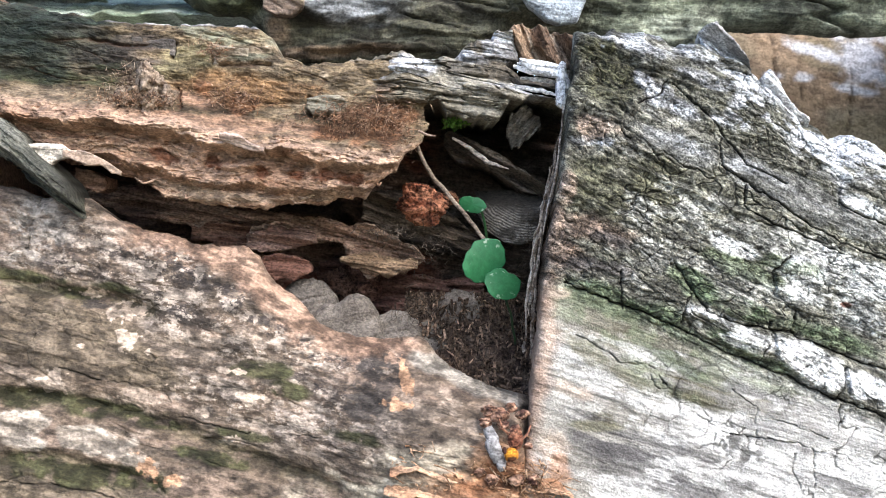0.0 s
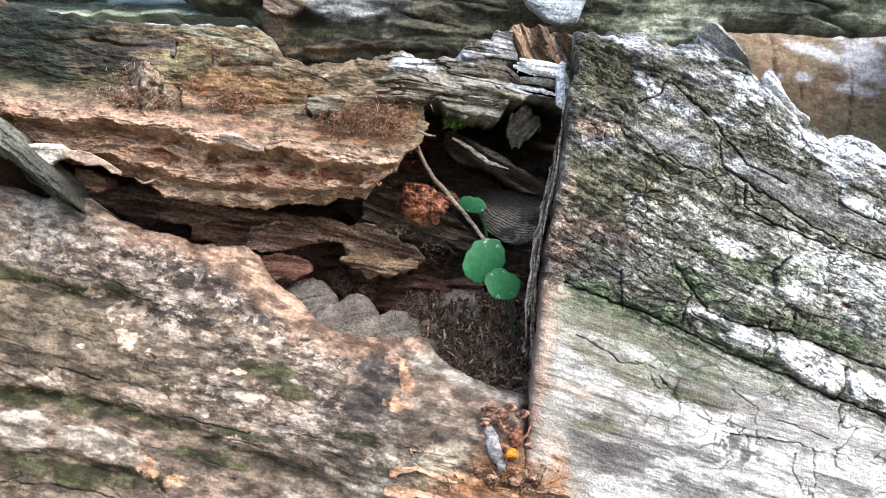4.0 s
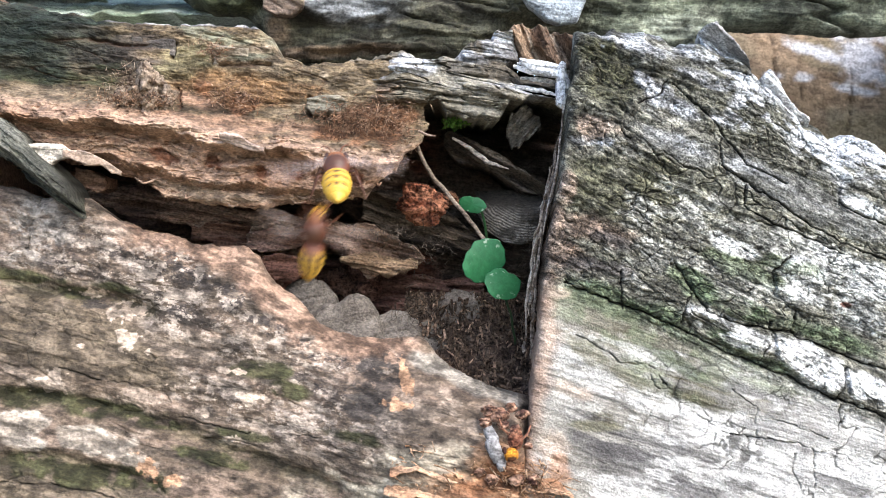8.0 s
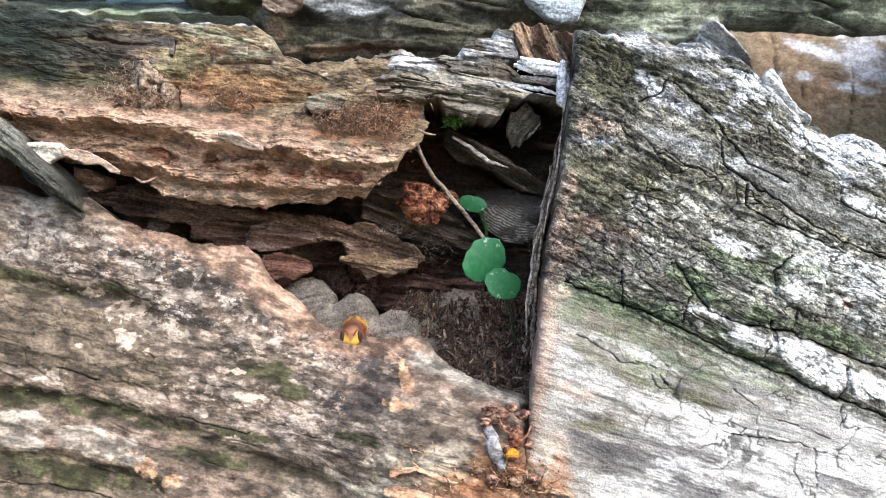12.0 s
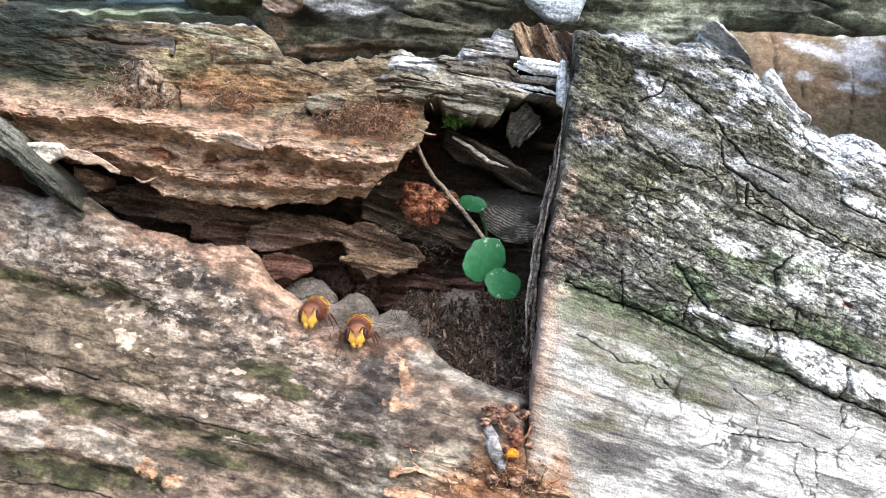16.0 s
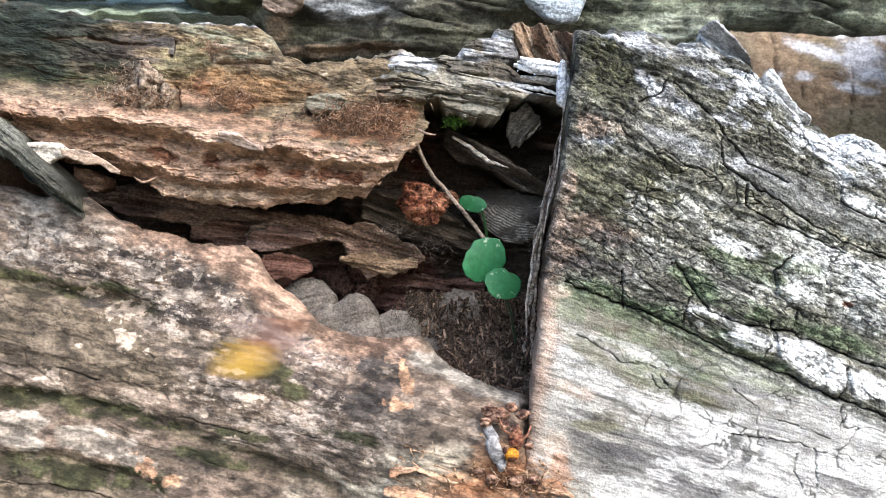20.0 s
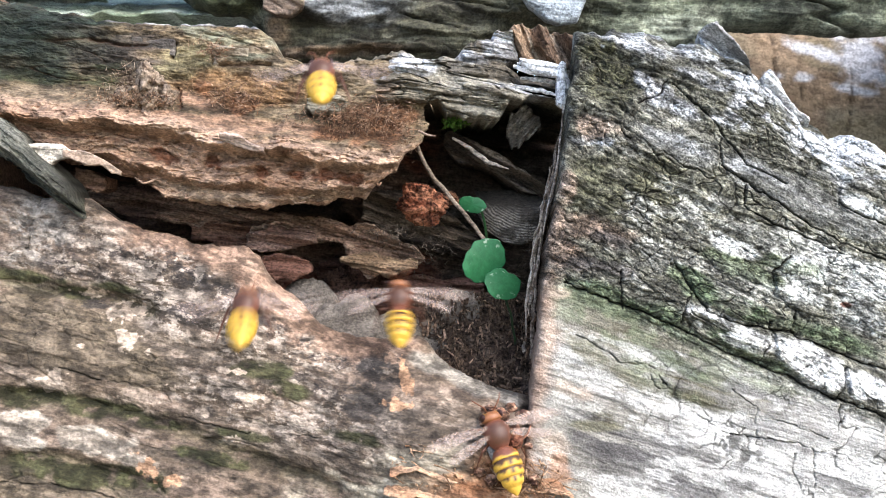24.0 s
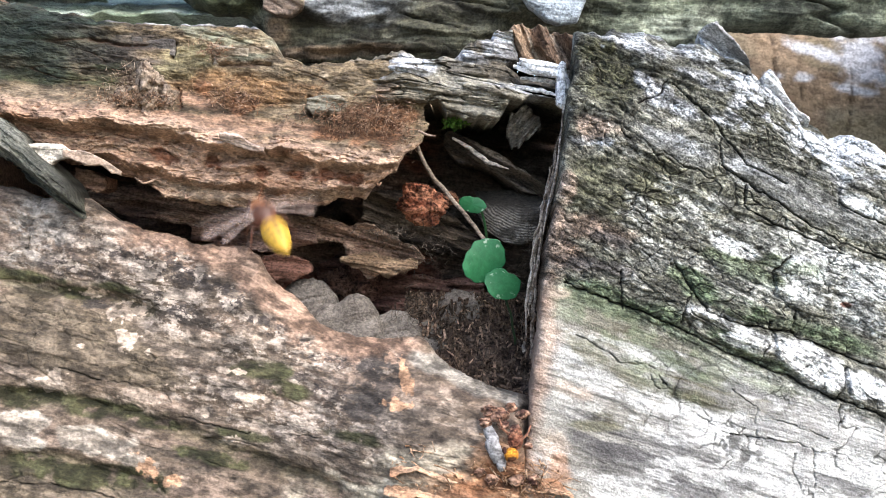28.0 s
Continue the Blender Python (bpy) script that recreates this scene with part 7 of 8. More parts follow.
    m = Matrix((fwd, side, up)).transposed().to_4x4()
    m.translation = Vector(p)
    return m


def motions():
    """Flights of the hornets: seconds, x, depth, height (mm), heading, tilt, and whether the wings beat."""
    flights = [
        [(0, -78.7, -170.0, 402.1, 20, -60, 1), (0.4, -60.5, -150.0, 413.2, 20, -60, 1), (0.5, -2.6, -141.2, 432.2, 20, -60, 1), (0.6, 52.0, -132.4, 440.5, 20, -60, 1), (0.7, 94.4, -123.7, 437.7, 20, -60, 1), (0.8, 85.9, -114.9, 428.8, 20, -60, 1), (0.9, 50.8, -106.1, 435.7, 150, -60, 1), (1, 24.9, -97.3, 404.9, 150, -60, 1), (1.1, 23.9, -88.6, 390.9, 150, -60, 1), (1.2, 17.0, -79.8, 406.3, 150, -60, 1), (1.3, -35.8, -71.0, 426.4, 100, -60, 1), (1.4, -30.8, -62.2, 432.3, 80, -60, 1), (1.5, -9.2, -53.4, 424.8, 90, -60, 1), (1.6, -27.3, -44.7, 440.6, 130, -60, 1), (1.7, -41.9, -35.9, 450.6, 100, -60, 1), (1.8, -4.7, -27.1, 453.6, 90, -60, 1), (1.9, -13.4, -18.3, 456.8, 150, -60, 1), (2, -32.5, -9.6, 453.8, 120, -60, 1), (2.1, -37.9, -0.8, 448.2, 120, -60, 1), (2.2, -42.3, 8.0, 444.1, 120, -60, 0), (2.4, -42.3, 38.0, 418.1, 120, -15, 0), (6.2, -26.4, 38.0, 397.7, 90, 20, 0), (6.4, -26.4, 16.0, 423.7, 90, 20, 1), (6.5, -26.1, 12.0, 430.7, 270, 81, 1), (6.6, -29.9, -4.5, 441.8, 110, 30, 1), (6.7, -35.3, -13.0, 458.1, 130, 15, 1), (6.8, -84.3, -21.5, 483.2, 150, 10, 1), (6.9, -136.9, -30.0, 505.1, 150, 10, 1), (7.1, -111.9, -130.0, 495.0, 150, -10, 1), (7.3, -127.3, -130.0, 441.7, 139, -10, 1), (7.5, -99.0, -130.0, 391.3, 121, -10, 1), (7.7, -36.7, -130.0, 361.0, 106, -10, 1), (7.9, 38.2, -130.0, 361.3, 97, -10, 1), (8.1, 100.0, -130.0, 392.1, 95, -10, 1), (8.3, 116.6, -65.0, 382.5, 95, -60, 1), (8.4, 83.0, -56.9, 385.7, 95, -60, 1), (8.5, 59.2, -48.7, 396.9, 95, -60, 1), (8.6, 33.8, -40.6, 407.8, 95, -60, 1), (8.7, 10.4, -32.4, 417.0, 110, -60, 1), (8.8, 5.4, -24.3, 421.5, 100, -60, 1), (8.9, 1.8, -16.1, 437.2, 80, -60, 1), (9, -2.5, -8.0, 435.6, 130, -32, 0), (9.1, -3.8, -6.0, 435.5, 160, -21, 1), (9.2, -3.8, -2.7, 429.0, 150, -32, 1), (9.3, -5.8, 0.7, 427.5, 160, -42, 0), (9.4, -5.2, 4.0, 424.6, 170, -52, 1), (9.5, -6.8, 20.0, 418.0, 180, -52, 1), (9.7, -6.8, 38.0, 392.0, 180, -15, 0), (10.6, -23.1, 38.0, 390.8, 90, 20, 0), (10.8, -23.1, 18.0, 416.8, 90, 30, 0), (10.9, -21.6, 16.0, 421.0, 270, 81, 0), (11, -20.7, 12.0, 424.0, 300, 81, 0), (11.1, -21.3, 10.0, 426.8, 280, 81, 0), (11.2, -21.9, 9.5, 427.5, 270, 81, 0), (11.3, -22.5, 9.0, 429.6, 270, 81, 0), (11.4, -23.8, 8.5, 431.6, 265, 81, 0), (11.5, -25.1, 8.0, 432.3, 270, 81, 1), (11.6, -26.4, -8.0, 438.8, 120, 35, 1), (11.7, -31.9, -15.3, 462.4, 120, 20, 1), (11.8, -52.8, -22.7, 489.0, 165, 15, 1), (11.9, -101.8, -30.0, 537.2, 165, 15, 1), (12.1, -82.8, -130.0, 520.9, 165, -10, 1), (12.72, -7.9, -130.0, 542.8, 161, -10, 1), (13.35, 70.1, -130.0, 527.8, 156, -10, 1), (13.97, 120.2, -130.0, 481.7, 151, -10, 1), (14.6, 122.3, -130.0, 423.0, 150, -10, 1), (14.8, 139.6, -70.0, 419.2, 150, -60, 1), (14.9, 93.9, -65.0, 424.8, 150, -60, 1), (15, 41.0, -60.0, 432.7, 95, -32, 1), (15.1, 13.4, -30.0, 439.5, 100, -32, 1), (15.2, 3.7, -16.0, 444.0, 110, -32, 1), (15.3, 1.9, -7.0, 431.2, 125, -21, 1), (15.4, 1.9, -7.0, 427.4, 120, -21, 1), (15.5, 3.2, -6.0, 425.4, 130, -21, 0), (15.6, 3.2, -3.0, 423.9, 150, -32, 0), (15.7, 1.3, 4.0, 420.1, 175, -42, 0), (15.8, 2.0, 8.0, 418.4, 190, -52, 0), (15.9, 3.4, 16.0, 414.3, 200, -52, 1), (16, 2.8, 26.0, 407.7, 210, -52, 1), (16.2, 2.8, 38.0, 381.7, 210, -15, 0), (20, -31.1, 38.0, 395.0, 90, 20, 0), (20.2, -31.1, 16.0, 421.0, 90, 30, 0), (20.3, -30.7, 12.0, 426.0, 270, 81, 0), (20.4, -30.0, 11.0, 426.8, 270, 81, 0), (20.5, -28.6, 10.0, 428.2, 270, 81, 0), (20.6, -28.2, 6.0, 431.1, 265, 81, 1), (20.7, -27.5, -10.2, 445.7, 110, 30, 1), (20.8, -27.4, -18.5, 464.1, 130, 20, 1), (20.9, -55.6, -26.8, 499.8, 140, 12, 1), (21, -88.6, -35.0, 541.5, 140, 12, 1), (21.2, -73.6, -130.0, 526.1, 140, -10, 1), (22.15, -45.2, -130.0, 537.0, 110, -10, 1), (23.1, -14.0, -130.0, 542.5, 80, -10, 1), (23.3, -10.3, -110.0, 517.9, 80, -60, 1), (23.4, -4.2, -90.0, 486.9, 80, -60, 1), (23.5, 3.5, -70.0, 455.6, 85, -52, 1), (23.6, 8.9, -60.0, 440.6, 90, -52, 1), (23.7, 21.3, -50.0, 429.3, 95, -32, 1), (23.8, 17.5, -40.0, 426.9, 100, -32, 1), (23.9, -0.6, -24.0, 431.6, 95, -42, 1), (24, -11.9, -10.0, 433.2, 92, -42, 1), (24.1, -20.3, -5.0, 433.0, 150, -32, 1), (24.2, -25.6, 6.0, 426.5, 200, -52, 1), (24.3, -28.7, 20.0, 420.7, 220, -52, 0), (24.6, -28.7, 40.0, 394.7, 220, -15, 0), (28, -28.7, 40.0, 394.7, 220, -15, 0)],
        [(0, -28.2, 40.0, 395.2, 90, 20, 0), (1.3, -28.2, 38.0, 395.2, 90, 20, 0), (1.5, -28.2, 14.0, 421.2, 90, 20, 1), (1.6, -27.9, 10.0, 428.8, 280, 81, 1), (1.7, -27.8, 9.0, 430.9, 280, 81, 0), (1.8, -28.4, 8.0, 430.3, 280, 81, 0), (1.9, -27.6, 6.0, 431.7, 280, 81, 0), (2, -29.3, -4.0, 435.4, 100, 40, 0), (2.1, -30.1, -9.0, 433.2, 110, 40, 1), (2.2, -33.9, -14.0, 439.0, 170, 20, 1), (2.3, -64.3, -19.3, 455.5, 170, 15, 1), (2.4, -121.5, -24.7, 470.3, 170, 15, 1), (2.5, -166.1, -30.0, 481.7, 170, 15, 1), (2.7, -123.7, -130.0, 473.6, 170, -10, 1), (3.35, -122.8, -130.0, 424.1, 148, -10, 1), (4, -87.1, -130.0, 382.0, 114, -10, 1), (4.65, -26.7, -130.0, 359.1, 88, -10, 1), (5.3, 41.2, -130.0, 362.0, 80, -10, 1), (5.5, 35.3, -55.0, 374.6, 80, -60, 1), (5.6, 17.1, -46.5, 391.5, 80, -60, 1), (5.7, 8.0, -38.0, 419.9, 80, -60, 1), (5.8, 23.4, -29.5, 441.3, 110, -60, 1), (5.9, -10.9, -21.0, 462.7, 140, -60, 1), (6, -85.5, -12.5, 481.7, 140, -60, 1), (6.1, -100.6, -4.0, 481.3, 120, -60, 1), (6.2, -79.7, 4.5, 469.0, 150, -60, 1), (6.3, -69.7, 13.0, 468.2, 200, -60, 1), (6.4, -71.4, 21.5, 463.1, 200, -60, 1), (6.5, -77.4, 30.0, 460.6, 190, -21, 0), (6.7, -77.4, 38.0, 434.6, 190, -15, 0), (7.7, -40.4, 38.0, 419.3, 90, 20, 0), (7.9, -40.4, 20.0, 445.3, 90, 20, 1), (8, -37.4, 6.0, 451.4, 80, 20, 1), (8.1, -28.8, -2.5, 459.7, 60, 20, 1), (8.2, -51.1, -11.0, 442.0, 200, 20, 1), (8.3, -47.9, -19.5, 424.0, 260, 10, 1), (8.4, -73.6, -28.0, 435.9, 170, 15, 1), (8.5, -122.4, -36.5, 446.6, 170, 15, 1), (8.6, -157.7, -45.0, 455.1, 170, 15, 1), (8.8, -127.7, -130.0, 454.1, 170, -10, 1), (8.95, -126.4, -130.0, 464.1, 130, -10, 1), (9.1, -123.6, -130.0, 473.9, 90, -10, 1), (9.3, -118.5, -90.0, 472.9, 90, -60, 1), (9.4, -101.2, -75.0, 466.9, 90, -60, 1), (9.5, -61.5, -60.0, 464.3, 90, -42, 1), (9.6, -87.2, -30.0, 468.8, 85, -52, 1), (9.7, -84.3, -25.5, 470.9, 110, -60, 1), (9.8, -93.4, -21.0, 467.0, 80, -60, 1), (9.9, -95.4, -16.5, 466.6, 85, -60, 1), (10, -99.9, -12.0, 465.0, 100, -62, 0), (10.1, -103.4, -5.0, 463.4, 120, -62, 0), (10.2, -105.0, 4.0, 461.8, 150, -62, 0), (10.3, -111.2, 30.0, 461.3, 170, -62, 0), (10.5, -111.2, 38.0, 435.3, 170, -15, 0), (11.6, -26.5, 38.0, 392.1, 90, 20, 0), (11.8, -26.5, 18.0, 418.1, 90, 30, 0), (11.9, -26.4, 16.0, 423.1, 270, 81, 0), (12, -26.0, 11.0, 426.1, 270, 81, 0), (12.1, -24.5, 9.5, 428.2, 270, 81, 0), (12.2, -22.5, 8.0, 431.6, 270, 81, 0), (12.3, -23.1, 8.0, 431.6, 270, 81, 0), (12.4, -23.8, 8.0, 430.9, 270, 81, 0), (12.5, -24.4, 8.0, 430.9, 265, 81, 0), (13.2, -26.4, 8.0, 432.3, 280, 81, 0), (13.9, -24.4, 8.0, 430.9, 260, 81, 0), (14.5, -25.8, 8.0, 430.9, 270, 81, 0), (14.6, -27.6, 6.4, 433.0, 270, 81, 0), (14.7, -26.8, 4.8, 433.1, 270, 81, 0), (14.8, -27.3, 3.2, 433.2, 265, 81, 0), (14.9, -27.8, 1.6, 432.0, 260, 81, 0), (15, -30.8, -8.0, 435.6, 165, 20, 1), (15.1, -56.6, -14.7, 435.9, 175, 15, 1), (15.2, -99.4, -21.3, 444.1, 170, 10, 1), (15.3, -149.6, -28.0, 452.4, 170, 10, 1), (15.5, -127.8, -130.0, 452.1, 170, -10, 1), (15.87, -106.1, -130.0, 398.2, 150, -10, 1), (16.23, -45.7, -130.0, 363.2, 123, -10, 1), (16.6, 31.3, -130.0, 359.9, 110, -10, 1), (16.8, 29.4, -60.0, 365.4, 110, -60, 1), (16.9, 11.5, -49.6, 389.4, 110, -60, 1), (17, -4.5, -39.2, 422.3, 110, -60, 1), (17.1, -15.3, -28.8, 433.6, 130, -60, 1), (17.2, -21.3, -18.4, 441.0, 110, -60, 1), (17.3, -19.5, -8.0, 431.9, 160, -32, 1), (17.4, -23.8, 8.0, 425.0, 200, -52, 1), (17.5, -26.7, 20.0, 419.3, 220, -52, 0), (17.7, -26.7, 38.0, 393.3, 220, -15, 0), (20.9, -52.1, 38.0, 410.7, 90, 20, 0), (21.1, -52.1, 30.0, 436.7, 90, 20, 0), (21.2, -51.3, 20.0, 441.2, 90, 20, 0), (21.3, -50.9, 12.5, 446.1, 100, 25, 1), (21.4, -50.4, 5.0, 456.0, 130, 30, 1), (21.5, -51.2, -2.5, 463.5, 165, 25, 1), (21.6, -71.2, -10.0, 474.4, 165, 20, 1), (21.7, -100.0, -17.5, 489.1, 160, 12, 1), (21.8, -145.2, -25.0, 503.0, 160, 12, 1), (22, -114.3, -130.0, 491.7, 160, -10, 1), (22.25, -127.1, -130.0, 440.0, 142, -10, 1), (22.5, -99.2, -130.0, 391.4, 116, -10, 1), (22.75, -39.5, -130.0, 361.6, 97, -10, 1), (23, 32.8, -130.0, 360.2, 90, -10, 1), (23.2, 34.7, -60.0, 354.9, 90, -60, 1), (23.3, 27.2, -56.6, 375.0, 90, -60, 1), (23.4, 24.8, -53.1, 387.5, 90, -60, 1), (23.5, 22.9, -49.7, 397.1, 90, -60, 1), (23.6, 22.1, -46.3, 398.1, 90, -60, 1), (23.7, 29.1, -42.9, 401.9, 95, -60, 1), (23.8, 23.2, -39.4, 401.4, 100, -60, 1), (23.9, 16.6, -36.0, 399.1, 110, -32, 1), (24, 15.0, -34.0, 399.3, 110, -21, 1), (24.1, 13.8, -34.0, 401.0, 115, -21, 1), (24.2, 11.5, -34.0, 401.0, 120, -21, 1), (24.3, 9.2, -34.0, 405.1, 125, -21, 1), (24.4, 4.6, -32.0, 407.1, 125, -21, 1), (24.5, 2.3, -30.0, 411.5, 170, -10, 1), (24.6, -4.2, -26.0, 415.1, 120, -10, 1), (24.7, -4.8, -22.0, 416.4, 100, -32, 1), (24.8, -8.0, -16.0, 421.3, 100, -32, 1), (24.9, -10.6, -12.0, 424.0, 115, -32, 1), (25, -15.6, -10.0, 427.6, 135, -32, 1), (25.1, -22.1, -6.0, 429.8, 160, -32, 1), (25.2, -24.3, -2.0, 431.5, 185, -32, 0), (25.3, -26.9, 6.0, 429.7, 195, -52, 1), (25.4, -29.4, 20.0, 422.1, 210, -52, 1), (25.7, -29.4, 40.0, 396.1, 210, -15, 0), (28, -29.4, 40.0, 396.1, 210, -15, 0)],
        [(0, -37.6, 40.0, 403.3, 90, 20, 0), (2.4, -37.6, 38.0, 403.3, 90, 20, 0), (2.6, -37.6, 14.0, 429.3, 90, 20, 1), (2.7, -37.7, 3.0, 435.8, 110, 40, 1), (2.8, -36.1, 0.0, 435.9, 120, 35, 1), (2.9, -38.3, -3.0, 440.5, 125, 30, 1), (3, -42.4, -6.0, 439.3, 140, 20, 1), (3.1, -47.1, -8.0, 442.5, 150, 15, 1), (3.2, -52.1, -12.0, 443.3, 155, 15, 1), (3.3, -69.9, -16.0, 459.9, 170, 10, 1), (3.4, -112.9, -19.0, 475.6, 160, 12, 1), (3.5, -158.6, -22.0, 488.5, 160, 12, 1), (3.7, -121.3, -130.0, 479.4, 160, -10, 1), (4.12, -125.0, -130.0, 430.7, 144, -10, 1), (4.55, -94.3, -130.0, 387.3, 119, -10, 1), (4.97, -37.6, -130.0, 361.2, 101, -10, 1), (5.4, 29.5, -130.0, 359.6, 95, -10, 1), (5.6, 24.2, -60.0, 375.9, 95, -60, 1), (5.7, 15.1, -52.2, 387.3, 95, -60, 1), (5.8, 5.0, -44.4, 413.9, 95, -60, 1), (5.9, -27.5, -36.7, 444.9, 140, -60, 1), (6, -55.2, -28.9, 451.8, 130, -60, 1), (6.1, -78.3, -21.1, 448.9, 100, -60, 1), (6.2, -81.6, -13.3, 448.8, 80, -60, 1), (6.3, -82.3, -5.6, 455.1, 70, -60, 1), (6.4, -85.6, 2.2, 460.5, 110, -60, 1), (6.5, -90.3, 10.0, 459.4, 150, -42, 0), (6.6, -88.9, 20.0, 458.3, 180, -42, 0), (6.7, -92.6, 40.0, 460.2, 180, -42, 0), (6.9, -92.6, 40.0, 434.2, 180, -15, 0), (8, -19.6, 38.0, 396.4, 90, 20, 0), (8.2, -19.6, 16.0, 422.4, 90, 40, 1), (8.3, -20.2, 4.0, 429.9, 90, 40, 1), (8.4, -17.1, -5.0, 450.7, 80, 20, 1), (8.5, -24.7, -5.0, 431.7, 240, 10, 1), (8.6, -29.7, 16.0, 423.7, 250, -42, 1), (8.7, -29.7, 16.0, 423.7, 90, 30, 1), (8.8, -29.3, 11.0, 430.1, 270, 81, 1), (8.9, -26.6, 10.1, 431.5, 270, 81, 0), (9, -26.5, 9.3, 432.9, 270, 81, 0), (9.1, -24.5, 8.4, 434.2, 260, 81, 1), (9.2, -29.7, 7.6, 435.6, 240, 81, 1), (9.3, -31.6, 6.7, 434.3, 250, 81, 0), (9.4, -31.5, 5.9, 433.7, 250, 81, 0), (9.5, -35.3, 5.0, 437.0, 150, 35, 1), (9.6, -39.9, -6.0, 440.0, 190, 64, 1), (9.7, -41.7, -6.2, 440.0, 190, 64, 0), (9.8, -44.2, -6.5, 441.2, 190, 59, 0), (9.9, -41.6, -6.8, 440.0, 200, 59, 0), (10, -43.5, -7.0, 438.7, 200, 59, 0), (10.1, -45.4, -7.2, 436.9, 200, 59, 0), (10.2, -47.2, -7.3, 438.1, 200, 54, 0), (10.3, -49.1, -7.5, 440.0, 190, 54, 1), (10.4, -44.0, -7.7, 443.8, 200, 59, 1), (10.5, -45.9, -7.8, 442.5, 195, 54, 0), (10.6, -49.7, -8.0, 443.2, 190, 49, 0), (10.7, -53.9, -9.0, 441.9, 200, 20, 1), (10.8, -58.3, -12.0, 440.2, 195, 15, 1), (10.9, -64.7, -20.0, 442.8, 175, 10, 1), (11, -99.9, -25.0, 442.9, 195, 5, 1), (11.1, -154.4, -30.0, 437.8, 195, 5, 1), (11.3, -127.1, -130.0, 439.9, 195, -10, 1), (12.75, -123.5, -130.0, 426.1, 148, -10, 1), (14.2, -117.1, -130.0, 412.7, 100, -10, 1), (14.4, -138.6, -50.0, 405.9, 100, -60, 1), (14.5, -125.2, -36.7, 418.1, 100, -60, 1), (14.6, -111.9, -23.3, 437.5, 100, -60, 1), (14.7, -96.2, -10.0, 452.6, 95, -60, 1), (14.8, -83.3, 3.3, 465.1, 80, -60, 1), (14.9, -88.7, 16.7, 463.6, 240, -21, 0), (15, -92.9, 38.0, 440.6, 200, -42, 0), (15.2, -92.9, 38.0, 434.6, 200, -15, 0), (15.5, -37.0, 38.0, 397.9, 90, 20, 0), (15.7, -37.0, 14.0, 423.9, 90, 40, 1), (15.8, -37.3, 11.0, 430.8, 260, 81, 1), (15.9, -37.1, 9.5, 430.9, 260, 81, 0), (16, -37.0, 8.0, 432.3, 250, 81, 0), (16.1, -38.7, 5.5, 434.4, 240, 81, 0), (16.2, -40.6, -5.0, 434.9, 200, 40, 0), (16.3, -44.1, -7.5, 435.0, 195, 35, 1), (16.4, -50.0, -10.0, 437.0, 190, 20, 1), (16.5, -56.6, -18.0, 437.3, 195, 10, 1), (16.6, -93.1, -24.0, 434.6, 185, 5, 1), (16.7, -148.6, -30.0, 431.9, 185, 5, 1), (17.1, 61.0, -60.0, 365.4, 90, -60, 1), (17.2, 49.5, -51.0, 381.6, 90, -60, 1), (17.3, 30.9, -42.0, 402.4, 90, -60, 1), (17.4, 8.1, -33.0, 422.3, 120, -60, 1), (17.5, -16.7, -24.0, 435.8, 110, -60, 1), (17.6, -25.2, -15.0, 437.2, 80, -60, 1), (17.7, -26.6, -6.0, 431.7, 85, -42, 1), (17.8, -30.7, 4.0, 427.3, 170, -52, 1), (17.9, -32.6, 18.0, 420.9, 200, -52, 1), (18.1, -32.6, 38.0, 394.9, 200, -15, 0), (23, -39.6, 38.0, 406.3, 100, 20, 0), (23.2, -39.6, 8.0, 432.3, 100, 40, 1), (23.3, -39.9, 10.0, 437.5, 250, 81, 1), (23.4, -38.0, -5.4, 440.6, 130, 35, 0), (23.5, -38.4, -12.8, 441.4, 190, 30, 1), (23.6, -52.0, -20.2, 441.0, 185, 10, 1), (23.7, -100.3, -27.6, 435.3, 195, 5, 1), (23.8, -151.8, -35.0, 429.4, 195, 5, 1), (24, -125.6, -130.0, 432.9, 195, -10, 1), (24.2, -122.1, -130.0, 422.6, 118, -10, 1), (24.4, -117.0, -130.0, 412.6, 40, -10, 1), (24.6, -143.7, -70.0, 404.0, 40, -60, 1), (24.7, -122.8, -60.6, 412.8, 40, -60, 1), (24.8, -94.5, -51.1, 423.5, 40, -60, 1), (24.9, -62.4, -41.7, 436.0, 85, -60, 1), (25, -48.8, -32.3, 443.1, 85, -60, 1), (25.1, -37.8, -22.9, 448.3, 100, -60, 1), (25.2, -34.0, -13.4, 444.5, 110, -60, 1), (25.3, -27.4, -4.0, 440.5, 110, -42, 1), (25.4, -27.2, 10.0, 429.5, 200, -52, 1), (25.5, -28.4, 24.0, 421.7, 220, -52, 1), (25.8, -28.4, 40.0, 395.7, 220, -15, 0), (28, -28.4, 40.0, 395.7, 220, -15, 0)],
